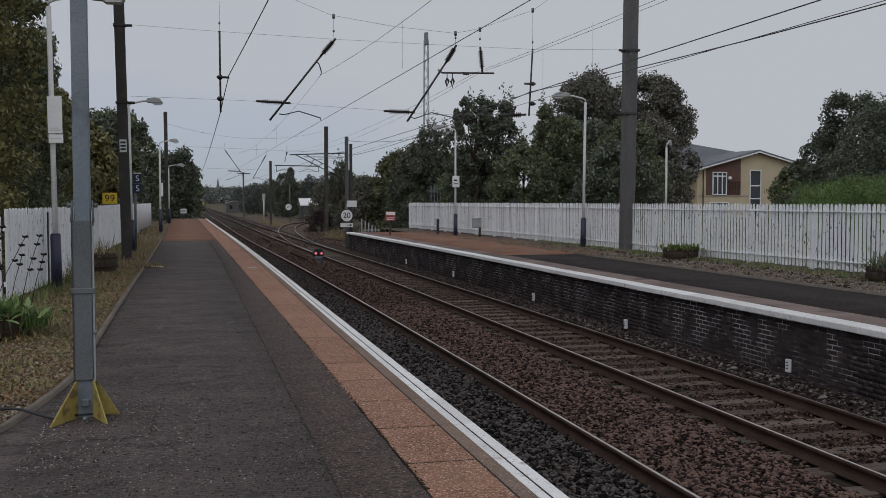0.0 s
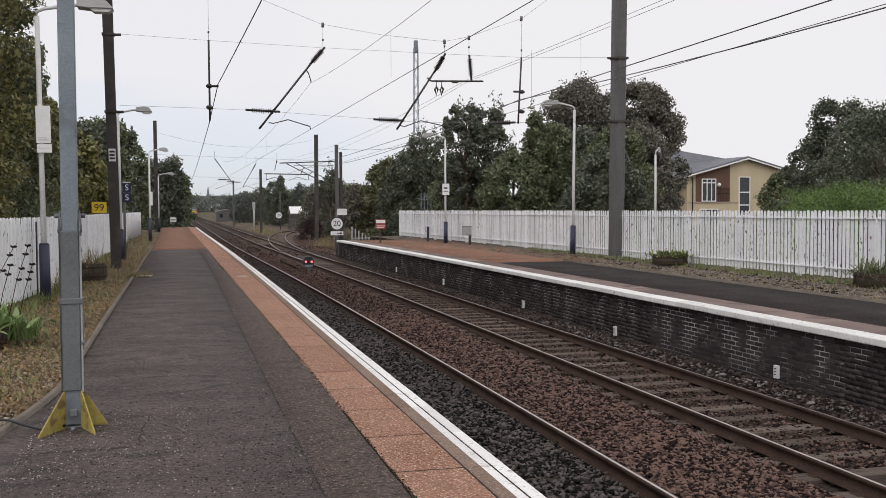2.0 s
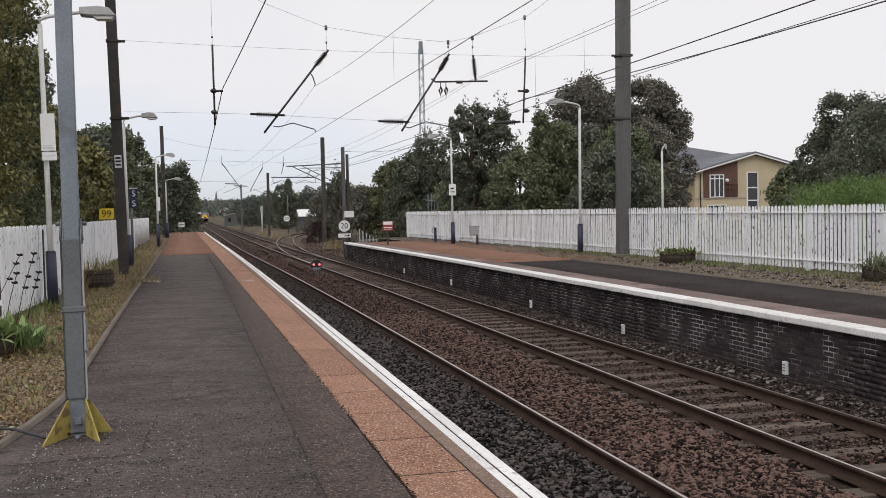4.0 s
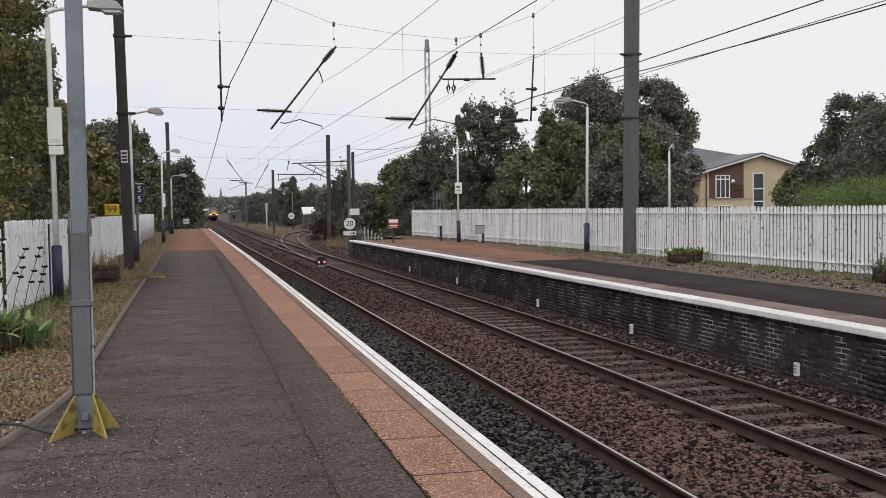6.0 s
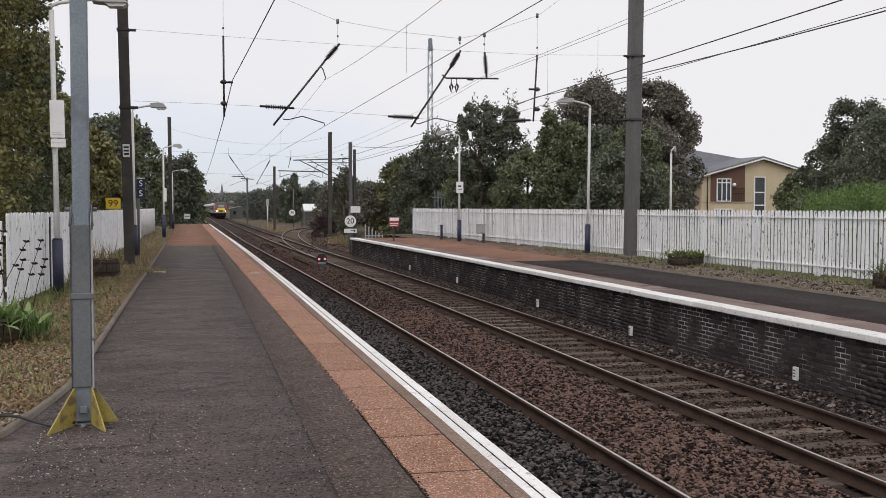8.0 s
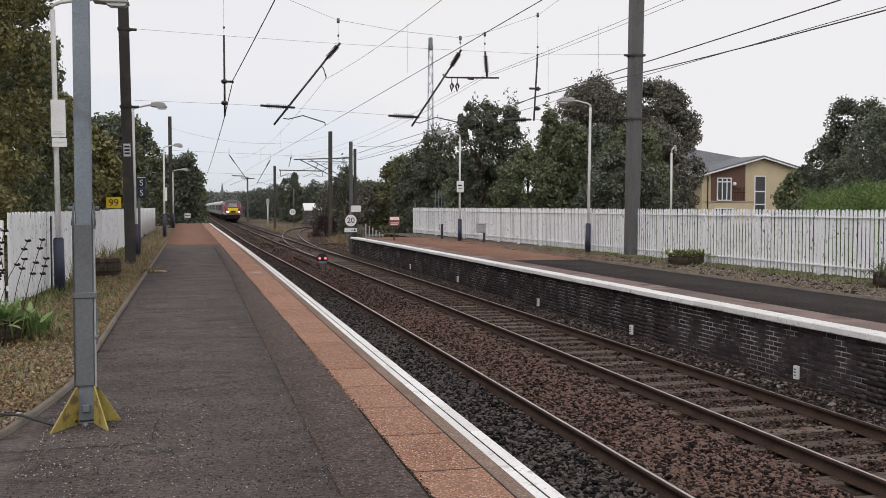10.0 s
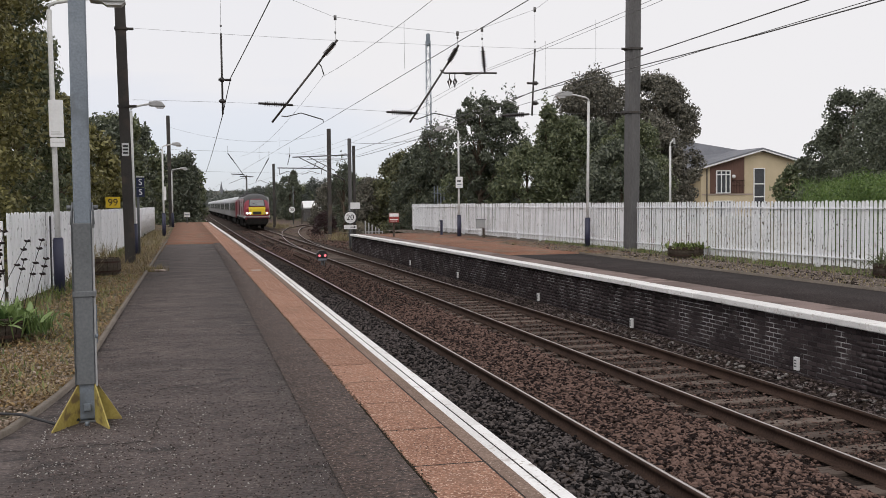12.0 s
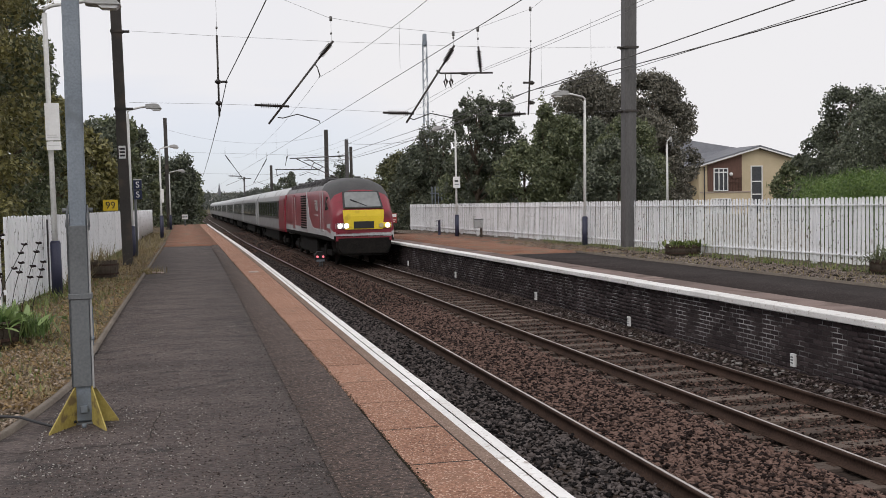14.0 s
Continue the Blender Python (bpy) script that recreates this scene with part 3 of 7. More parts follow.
track_branch = thing("track_branch", "curving siding track that leaves the main line", "railway track", kind="structure")
BR_Y = [*np.arange(47, 150, 2.0)]
rail([(branch_x(y), y) for y in BR_Y], track_branch, RAIL_TOP)
rail([(branch_x(y) + 1.49 / math.cos(math.atan(branch_x(y + 0.5) - branch_x(y - 0.5))), y) for y in BR_Y], track_branch, RAIL_TOP)
for x, y0, y1 in ((4.95, 46.5, 53.0), (6.55, 72.0, 78.0), (5.25, 68.0, 74.0)):   # check rails of the turnout
    rail([(x + bend_far(y) + 0.35, y) for y in np.linspace(y0, y1, 5)], track_branch, RUST, "check_rail")
bm = bmesh.new()
last = None
for y in BR_Y[16:]:
    x = branch_x(y)
    cur = [bm.verts.new((x - 1.0, y, -1.10)), bm.verts.new((x - 0.6, y, -1.03)), bm.verts.new((x + 2.1, y, -1.03)), bm.verts.new((x + 2.6, y, -1.10))]
    if last:
        for k in range(3):
            bm.faces.new((last[k], last[k + 1], cur[k + 1], cur[k]))
    last = cur
part("ballast", bm, CESS, track_branch)

strip("cess", 8.9, 17.5, 55.7, 190, -1.3, -1.075, CESS, track_branch, bend_far, 6, "brown gravel beside the siding")
stones("cess_stones", 5000, zone_of(8.6, 14.5, 57, 110, -1.06, 1.4), (0.04, 0.09), STONE_BROWN, "loose brown stones beside the siding")
stones("cess_stones", 3500, zone_of(2.6, 8.4, 60, 110, -1.05, 1.4), (0.04, 0.085), STONE_BROWN, "loose brown ballast stones far along the line")


# ---------------- masts and overhead line ----------------
def h_column(bm, w, d, z0, z1, t=0.02):
    """A rolled H section."""
    w, d, h = w / 2, d / 2, t / 2
    prism(bm, [(-w, -d), (w, -d), (w, -d + t), (h, -d + t), (h, d - t), (w, d - t), (w, d), (-w, d), (-w, d - t), (-h, d - t), (-h, -d + t), (-w, -d + t)], "z", z0, z1)


def mast(x, y, w, top, lean, material, label, closed=False, collars=(), base_z=0.0, plate=True):
    ob = thing("catenary_mast", label, "mast", pose(x, y, base_z, 0, lean, 0), "catenary masts")
    bm = bmesh.new()
    if closed:
        r = w / 2
        prism(bm, [(-r, -r * 0.5), (-r * 0.55, -r), (r * 0.7, -r), (r, -r * 0.6), (r, r), (-r, r)], "z", -0.2, top)
    else:
        h_column(bm, w, w, -0.2, top)
    part("column", bm, material, ob)
    if plate:
        bm = bmesh.new()
        box(bm, -w * 0.9, w * 0.9, -w * 0.9, w * 0.9, -0.1, 0.06, 0.02)
        part("base", bm, CONCRETE, ob, "concrete foundation block")
    for z in collars:
        bm = bmesh.new()
        box(bm, -w / 2 - 0.03, w / 2 + 0.03, -w / 2 - 0.03, w / 2 + 0.03, z - 0.035, z + 0.035)
        rod(bm, (w / 2 + 0.02 if x < 5 else -w / 2 - 0.02, 0, z), (w / 2 + 0.22 if x < 5 else -w / 2 - 0.22, 0, z), 0.04)
        part("collar", bm, MAST, ob, "steel band that holds a span wire")
    return ob


SPAN_Y = 31.5
mast_l = mast(-1.92, SPAN_Y, 0.29, 11.0, -0.95, MAST, "dark steel overhead line mast beside the bed", collars=(4.66, 6.95), plate=False)
mast(14.46, SPAN_Y + 0.3, 0.42, 11.5, 0.7, MAST_GREY, "grey steel overhead line mast beside the white fence", True, (4.68, 6.82))
# number plate of the mast, its writing as plain bars
bm = bmesh.new()
box(bm, -0.1, 0.1, -0.165, -0.155, 3.18, 3.56)
plate = part("number_plate", bm, SIGN_WHITE, mast_l, "small white plate with black characters")
for z in (3.27, 3.37, 3.47):
    bm = bmesh.new()
    box(bm, -0.075, 0.075, -0.171, -0.166, z - 0.028, z + 0.028)
    part("bar", bm, SIGN_BLACK, plate)


def wire(name, pts, r, label, group="overhead wires", material=None):
    bm = bmesh.new()
    tube(bm, pts, r * (0.8 if material is None else 1.0), 5)
    return tagged(part(name, bm, material or WIRE), label, "wire", group)


def sagged(p, q, sag, n=14):
    p, q = Vector(p), Vector(q)
    return [p.lerp(q, i / n) - Vector((0, 0, 4 * sag * (i / n) * (1 - i / n))) for i in range(n + 1)]


def insulator(p, q, parent=None, discs=10, r=0.09):
    """A ribbed insulator from p to q."""
    p, q = Vector(p), Vector(q)
    bm = bmesh.new()
    d = (q - p).normalized()
    ln = (q - p).length
    rod(bm, p, q, 0.036)
    for k in range(discs):
        c = p + d * ln * (0.2 + 0.6 * k / (discs - 1))
        rod(bm, c - d * 0.012, c + d * 0.012, r, r * 0.55, 12)
    return part("insulator", bm, INSUL, parent, "ribbed dark brown insulator")


span_low = [(-1.75, SPAN_Y, 4.86), (0.9, SPAN_Y, 4.82), (2.45, SPAN_Y, 4.78), (4.6, SPAN_Y, 4.66), (6.75, SPAN_Y, 4.56), (7.4, SPAN_Y, 4.50), (10.6, SPAN_Y, 4.55), (14.2, SPAN_Y, 4.66)]
span_up = [(-1.8, SPAN_Y, 6.98), (0.9, SPAN_Y, 6.88), (4.4, SPAN_Y, 6.78), (8.3, SPAN_Y, 6.72), (10.9, SPAN_Y, 6.70), (14.2, SPAN_Y, 6.80)]
wire("span_wire", span_low, 0.005, "thin horizontal cross-span wire between two masts")
wire("span_wire", span_up, 0.005, "thin horizontal cross-span wire between two masts")
wire("span_wire", [(-2.0, SPAN_Y, 10.2), (0.85, SPAN_Y, 8.9), (2.6, SPAN_Y, 8.15), (4.3, SPAN_Y, 7.52), (6.3, SPAN_Y, 7.25), (8.28, SPAN_Y, 7.12), (9.1, SPAN_Y, 7.3), (10.95, SPAN_Y, 7.98), (14.5, SPAN_Y, 10.6)], 0.006, "slack carrying wire of the cross span")
for x, z0, z1 in ((0.87, 6.9, 8.9), (4.36, 6.8, 7.5), (8.3, 6.74, 7.12), (9.12, 6.74, 7.28), (10.92, 6.7, 7.98)):
    bm = bmesh.new()
    rod(bm, (x, SPAN_Y, z0), (x, SPAN_Y, z1), 0.005, seg=5)
    rod(bm, (x, SPAN_Y, z1 - 0.08), (x, SPAN_Y, z1 + 0.06), 0.045)
    rod(bm, (x, SPAN_Y, z0 + 0.2), (x, SPAN_Y, z0 + 0.26), 0.03)
    tagged(part("dropper", bm, WIRE), "thin hanger rod of the cross span", "wire", "overhead wires")

# registration assembly over the near track
reg = thing("registration_arm", "sloping steel tube with insulators that steadies the contact wire", "registration arm", group="registration arms")
bm = bmesh.new()
rod(bm, (2.36, SPAN_Y, 4.22), (4.02, SPAN_Y, 6.33), 0.032)
part("tube", bm, MAST, reg)
insulator((3.95, SPAN_Y, 6.25), (4.42, SPAN_Y, 6.80), reg)
insulator((1.95, SPAN_Y, 4.80), (3.0, SPAN_Y, 4.76), reg)
bm = bmesh.new()
tube(bm, [(2.65, SPAN_Y, 4.42), (2.8, SPAN_Y, 4.40), (3.25, SPAN_Y, 4.52), (3.93, SPAN_Y, 4.32), (3.94, SPAN_Y, 4.24)], 0.018)
part("steady_arm", bm, MAST, reg)
bm = bmesh.new()
tube(bm, [(3.82, SPAN_Y, 6.08), (3.9, SPAN_Y, 5.98), (3.98, SPAN_Y, 5.72), (3.94, SPAN_Y, 5.66)], 0.018)
part("hook", bm, MAST, reg)
# over the far track
reg = thing("registration_arm", "sloping steel tube with insulators and a cross bar", "registration arm", group="registration arms")
bm = bmesh.new()
rod(bm, (6.7, SPAN_Y, 4.26), (8.05, SPAN_Y, 6.28), 0.032)
part("tube", bm, MAST, reg)
insulator((7.95, SPAN_Y, 6.12), (8.33, SPAN_Y, 6.74), reg)
insulator((5.95, SPAN_Y, 4.58), (6.95, SPAN_Y, 4.55), reg)
insulator((9.13, SPAN_Y, 6.72), (9.2, SPAN_Y, 5.9), reg)
insulator((9.75, SPAN_Y, 4.50), (10.7, SPAN_Y, 4.56), reg)
bm = bmesh.new()
tube(bm, [(7.72, SPAN_Y, 5.94), (7.85, SPAN_Y, 5.84), (9.6, SPAN_Y, 5.88)], 0.03)
rod(bm, (8.55, SPAN_Y, 5.84), (8.75, SPAN_Y, 5.84), 0.05)
part("cross_bar", bm, MAST, reg)
for x in (8.02, 8.2):
    bm = bmesh.new()
    rod(bm, (x, SPAN_Y, 5.85), (x, SPAN_Y, 5.65), 0.015)
    tube(bm, [(x, SPAN_Y, 5.66), (x - 0.05, SPAN_Y, 5.58), (x, SPAN_Y, 5.4), (x + 0.05, SPAN_Y, 5.58), (x, SPAN_Y, 5.66)], 0.035)
    part("clamp", bm, INSUL, reg)
bm = bmesh.new()
tube(bm, [(6.82, SPAN_Y, 4.40), (6.95, SPAN_Y, 4.36), (7.5, SPAN_Y, 4.56), (8.3, SPAN_Y, 4.40), (8.5, SPAN_Y, 4.36)], 0.018)
part("steady_arm", bm, MAST, reg)
# hanging rods for the side wires
for x0, z0, x1, z1 in ((0.87, 6.9, 0.88, 4.45), (10.92, 6.7, 10.8, 4.52)):
    ob = thing("hanger_rod", "vertical steel rod that carries a feeder wire", "hanger rod", group="hanger rods")
    bm = bmesh.new()
    rod(bm, (x0, SPAN_Y, z0), (x1, SPAN_Y, z1), 0.03)
    part("rod", bm, MAST, ob)
    s = 1 if x0 < 5 else -1
    for z in (z1 + 0.4, z1 + 1.05):
        bm = bmesh.new()
        rod(bm, (x0 - 0.1 * s, SPAN_Y, z), (x0 + (0.28 if z > z1 + 0.6 else 0.1) * s, SPAN_Y, z), 0.035)
        rod(bm, (x0, SPAN_Y, z - 0.06), (x0, SPAN_Y, z + 0.06), 0.07)
        part("clamp", bm, INSUL, ob)

# wires along the line
NEXT_Y, BACK_Y = 84.0, -16.0
wire("earth_wire", [*sagged((1.93, 20.83, 6.57), (1.10, SPAN_Y, 5.5), 0.02), *sagged((1.12, SPAN_Y, 5.5), (0.88, SPAN_Y + 1, 4.46), 0.0, 2)], 0.018, "dark feeder wire along the near track")
wire("earth_wire", sagged((0.88, SPAN_Y, 4.46), (0.85, NEXT_Y, 4.17), 0.12), 0.016, "dark feeder wire along the near track")
wire("contact_wire", [(4.45, BACK_Y, 4.27), (4.0, SPAN_Y, 4.26), (3.4, NEXT_Y, 4.25), (2.9, 150, 4.3)], 0.008, "contact wire over the near track")
wire("catenary_wire", [*sagged((3.9, BACK_Y, 5.9), (3.95, SPAN_Y, 5.66), 0.75), *sagged((3.95, SPAN_Y, 5.66), (3.3, NEXT_Y, 5.7), 0.75)], 0.006, "carrying wire over the near track")
wire("contact_wire", [(7.9, BACK_Y, 4.3), (7.98, SPAN_Y, 4.34), (7.3, NEXT_Y, 4.3), (6.7, 150, 4.3)], 0.013, "contact wire over the far track")
wire("contact_wire", [(8.95, BACK_Y, 4.3), (8.6, SPAN_Y, 4.32), (8.6, NEXT_Y, 4.3)], 0.008, "contact wire over the siding")
wire("catenary_wire", [*sagged((9.6, BACK_Y, 6.5), (9.0, SPAN_Y, 5.89), 0.34), *sagged((9.0, SPAN_Y, 5.89), (7.3, NEXT_Y, 5.8), 0.6)], 0.0065, "carrying wire over the far track")
wire("catenary_wire", [*sagged((9.8, BACK_Y, 6.5), (9.12, SPAN_Y, 5.88), 0.38), *sagged((9.12, SPAN_Y, 5.88), (8.7, NEXT_Y, 5.8), 0.6)], 0.0065, "carrying wire over the siding")
wire("feeder_wire", [*sagged((10.95, BACK_Y, 5.33), (10.85, SPAN_Y, 5.31), 0.46), *sagged((10.85, SPAN_Y, 5.31), (10.3, NEXT_Y, 5.2), 0.5)], 0.017, "feeder wire beside the far track")
for x, y, z0, z1 in ((3.95, 19.0, 4.27, 5.2), (4.0, 8.0, 4.27, 5.1), (3.75, 46, 4.25, 5.2), (3.6, 58, 4.25, 5.0), (8.6, 24, 4.36, 5.7), (8.7, 21, 4.34, 5.7)):
    wire("dropper_wire", [(x, y, z0), (x, y, z1)], 0.0035, "fine dropper between carrying and contact wire")

# farther masts and structures
mast(-1.9, NEXT_Y, 0.28, 8.9, -0.4, MAST, "dark steel overhead line mast in the distance", collars=(4.4, 6.6))
mast(11.45, 88, 0.32, 9.25, 0.2, MAST, "dark steel overhead line mast in the distance", base_z=-1.0)
mast(9.2, 61, 0.2, 6.65, 0.0, MAST_GREY, "grey steel pole beside the platform ramp", base_z=-1.0)
mast(9.47, 61.1, 0.16, 6.22, 0.0, MAST, "dark steel pole beside the platform ramp", base_z=-1.0)
mast(8.93, 118, 0.28, 7.4, 0.0, MAST, "dark steel overhead line mast in the distance", base_z=-1.0)
mast(8.4, 170, 0.25, 7.6, 0.0, MAST_GREY, "grey steel mast far along the line", base_z=-1.0)
wire("span_wire", sagged((9.3, 61, 5.4), (14.9, 60, 5.9), 0.25), 0.014, "slack cable from a pole to the trees")
for z, sag in ((4.5, 0), (6.2, 0), (8.0, 0.9)):
    wire("span_wire", sagged((-1.9, NEXT_Y, z), (11.2, 88, z - 0.2), sag), 0.009, "thin cross-span wire far along the line")
for x0, z0, x1, z1 in ((2.75, 6.01, 4.28, 3.83), (6.14, 5.63, 5.02, 3.64), (7.89, 5.91, 7.69, 5.05)):
    ob = thing("registration_arm", "small sloping registration arm far along the line", "registration arm", group="registration arms")
    y, p, q = NEXT_Y + 2, Vector((x0, NEXT_Y + 2, z0)), Vector((x1, NEXT_Y + 2, z1))
    bm = bmesh.new()
    rod(bm, p, q, 0.026)
    rod(bm, p, p + Vector((0, 0, 0.6)), 0.012)
    part("tube", bm, MAST, ob)
    insulator(p, p.lerp(q, 0.3), ob, 6, 0.075)
    if z0 - z1 > 1.2:
        insulator((x1 - 1.3, y, z1 + 0.45), (x1 - 0.2, y, z1 + 0.4), ob, 7, 0.07)
        bm = bmesh.new()
        tube(bm, [q, (x1 - 0.3 * (1 if x1 > x0 else -1), y, z1 + 0.12), (x1 - 1.5 * (1 if x1 > x0 else -1), y, z1 - 0.35)], 0.016)
        part("steady_arm", bm, MAST, ob)
# cantilever held by the pole beside the ramp, over the turnout
cant = thing("cantilever_bracket", "braced steel cantilever that reaches over the siding", "cantilever", group="registration arms")
for name, p, q, r in (("top_tube", (5.75, 61, 4.52), (9.15, 61, 4.66), 0.035), ("stay", (6.6, 61, 4.40), (9.15, 61, 4.42), 0.02), ("strut", (6.15, 61, 4.5), (8.9, 61, 3.12), 0.03),
                      ("strut", (6.75, 61, 4.52), (8.3, 61, 3.72), 0.025), ("brace", (7.2, 61, 4.28), (7.0, 61, 3.86), 0.02), ("brace", (7.75, 61, 4.02), (7.5, 61, 3.84), 0.02),
                      ("lower_tube", (4.85, 61, 3.88), (7.55, 61, 3.84), 0.032), ("dropper", (4.95, 61, 3.88), (4.95, 61, 3.5), 0.018), ("dropper", (7.48, 61, 3.84), (7.48, 61, 3.5), 0.018)):
    bm = bmesh.new()
    rod(bm, p, q, r)
    part(name, bm, MAST_GREY, cant)
insulator((8.2, 61, 3.5), (8.95, 61, 3.1), cant, 7, 0.09)
insulator((8.5, 61, 4.64), (9.1, 61, 4.66), cant, 5, 0.06)
for x0, x1 in ((4.95, 5.9), (7.4, 6.3)):
    bm = bmesh.new()
    tube(bm, [(x0, 61, 3.5), (0.5 * (x0 + x1), 61, 3.68), (x1, 61, 3.48)], 0.016)
    part("steady_arm", bm, MAST, cant)


def lattice_tower(x, y, w, z0, z1):
    ob = thing("lattice_tower", "slender lattice radio tower behind the trees", "radio tower", pose(x, y, 0))
    bm = bmesh.new()
    for sx in (-1, 1):
        for sy in (-1, 1):
            rod(bm, (sx * w, sy * w, z0), (sx * w * 0.7, sy * w * 0.7, z1), 0.04, seg=5)
    n = 22
    for k in range(n):
        a, b = z0 + (z1 - z0) * k / n, z0 + (z1 - z0) * (k + 1) / n
        s = w * (1 - 0.3 * k / n)
        for sy in (-1, 1):
            rod(bm, (-s * (1 if k % 2 else -1), sy * s, a), (s * (1 if k % 2 else -1), sy * s, b), 0.022, seg=4)
            rod(bm, (sy * s, -s, a), (sy * s, s, b), 0.022, seg=4)
    part("lattice", bm, GALV, ob)
    bm = bmesh.new()
    box(bm, -w * 0.7, w * 0.7, -w * 0.7, w * 0.7, z1 - 0.6, z1 + 0.9, 0.1)
    part("antenna", bm, GALV, ob)


lattice_tower(27.45, 118, 0.33, -1, 21.0)


# ---------------- lamps ----------------
def lamp_post(x, y, top, arm, label, sleeve=1.05, lean=0.0, base=0.0, size=1.0):
    """arm: reach of the lamp head along x."""
    ob = thing("platform_lamp", label, "lamp post", pose(x, y, base, 0, lean, 0), "platform lamps")
    s, a = (1 if arm > 0 else -1), abs(arm)
    bm = bmesh.new()
    rod(bm, (0, 0, -0.1), (0, 0, top - 0.08), 0.057, 0.047, 12)
    part("pole", bm, LAMP_WHITE, ob)
    bm = bmesh.new()
    tube(bm, [(0, 0, top - 0.15), (0, 0, top), (s * a * 0.08, 0, top + 0.06), (s * a * 0.4, 0, top + 0.14), (s * a * 0.62, 0, top + 0.17)], 0.035, 8)
    part("arm", bm, LAMP_WHITE, ob)
    bm = bmesh.new()
    prism(bm, [(s * a * 0.55, top + 0.10), (s * a * 0.55, top + 0.24), (s * a * 0.8, top + 0.27), (s * a * 0.95, top + 0.24), (s * a * 1.05, top + 0.08), (s * a * 0.72, top + 0.08)], "y", -0.14 * size, 0.14 * size)
    bmesh.ops.bevel(bm, geom=bm.edges[:], offset=0.015, segments=1, affect="EDGES")
    head = part("head", bm, LAMP_HEAD, ob, "grey lamp head")
    bm = bmesh.new()
    prism(bm, [(s * a * 0.72, top + 0.082), (s * a * 1.03, top + 0.082), (s * a * 0.98, top + 0.02), (s * a * 0.78, top + 0.02)], "y", -0.11 * size, 0.11 * size)
    part("diffuser", bm, LAMP_LENS, head, "pale plastic diffuser")
    if sleeve:
        bm = bmesh.new()
        rod(bm, (0, 0, -0.1), (0, 0, sleeve), 0.105, 0.10, 16)
        rod(bm, (0, 0, sleeve), (0, 0, sleeve + 0.03), 0.095, 0.08, 16)
        part("sleeve", bm, NAVY, ob, "navy blue base sleeve")
    return ob


def board(parent, x0, x1, y, z0, z1, material, bars=(), name="sign_board", label="", depth=0.03):
    """A flat sign that faces the camera's end; bars: (x0, x1, z0, z1, material) in fractions."""
    bm = bmesh.new()
    box(bm, x0, x1, y - depth, y, z0, z1, 0.004)
    ob = part(name, bm, material, parent, label)
    for a, b, c, d, mt in bars:
        bm = bmesh.new()
        box(bm, x0 + (x1 - x0) * a, x0 + (x1 - x0) * b, y - depth - 0.005, y - depth - 0.001, z0 + (z1 - z0) * c, z0 + (z1 - z0) * d)
        part("bar", bm, mt, ob)
    return ob


lamp_l = lamp_post(-2.64, 21.1, 5.62, 1.38, "white platform lamp post with a navy sleeve and sign boards", lean=-0.6, size=1.3)
board(lamp_l, -0.07, 0.20, -0.08, 3.05, 3.78, SIGN_WHITE, [(0.12, 0.88, 0.07, 0.10, LAMP_WHITE), (0.12, 0.75, 0.13, 0.155, LAMP_WHITE)], label="white notice board with faint grey writing")
board(lamp_l, -0.06, 0.21, -0.08, 2.86, 3.03, SIGN_WHITE, [(0.1, 0.9, 0.5, 0.58, LAMP_WHITE)], label="white notice board with faint grey writing")
lamp_post(-2.05, 36.5, 5.05, 1.1, "white platform lamp post behind the dark mast", lean=-0.4)
lamp = lamp_post(-1.70, 58.2, 4.95, 1.0, "white platform lamp post with a navy sleeve", 1.25)
board(lamp, 0.02, 0.16, -0.06, 2.0, 2.75, SIGN_WHITE, label="narrow white sign")
lamp_post(-1.75, 83.5, 4.5, 1.2, "white platform lamp post with a navy sleeve", 1.1)
lamp_post(14.22, 35.2, 5.47, -1.25, "white platform lamp post with a navy sleeve by the fence", 1.05, lean=0.7)
lamp = lamp_post(12.85, 48.8, 5.25, -1.15, "white platform lamp post with a navy sleeve and a sign", 1.05)
board(lamp, -0.18, 0.18, -0.08, 2.42, 2.98, SIGN_WHITE, [(0.2, 0.7, 0.55, 0.68, SIGN_BLACK), (0.2, 0.8, 0.28, 0.36, GALV)], label="white sign with dark writing")
lamp_post(20.75, 41.5, 4.2, 0.22, "plain lamp post behind the fence", 0, size=0.5)

# ---------------- the hinged steel pole in front ----------------
pole = thing("hinged_pole", "grey galvanised square pole with a hinged base and yellow gussets", "pole", pose(-0.865, 8.29, 0.0, 0, 0, 4))
bm = bmesh.new()
box(bm, -0.064, 0.064, -0.06, 0.075, 0.02, 3.9, 0.01)
part("post", bm, GALV, pole)
bm = bmesh.new()
box(bm, -0.085, 0.062, -0.085, -0.063, 0.3, 1.56, 0.004)
box(bm, -0.085, -0.066, -0.085, 0.06, 0.3, 1.56, 0.004)
box(bm, -0.088, 0.088, -0.094, 0.09, 0.985, 1.03, 0.005)
part("cover", bm, GALV_DARK, pole, "grey folded steel cover of the lower pole")
for s in (-1, 1):
    bm = bmesh.new()
    box(bm, s * 0.078 - 0.007, s * 0.078 + 0.007, -0.075, 0.05, 1.52, 1.66, 0.003)
    rod(bm, (s * 0.07, 0.0, 1.68), (s * 0.115, 0.0, 1.68), 0.018)
    rod(bm, (s * 0.085, -0.08, 1.55), (s * 0.07, -0.02, 1.72), 0.008)
    part("clamp", bm, GALV_DARK, pole, "steel clamp of the hinge")
bm = bmesh.new()
box(bm, 0.067, 0.09, -0.055, -0.02, 0.62, 0.92, 0.004)
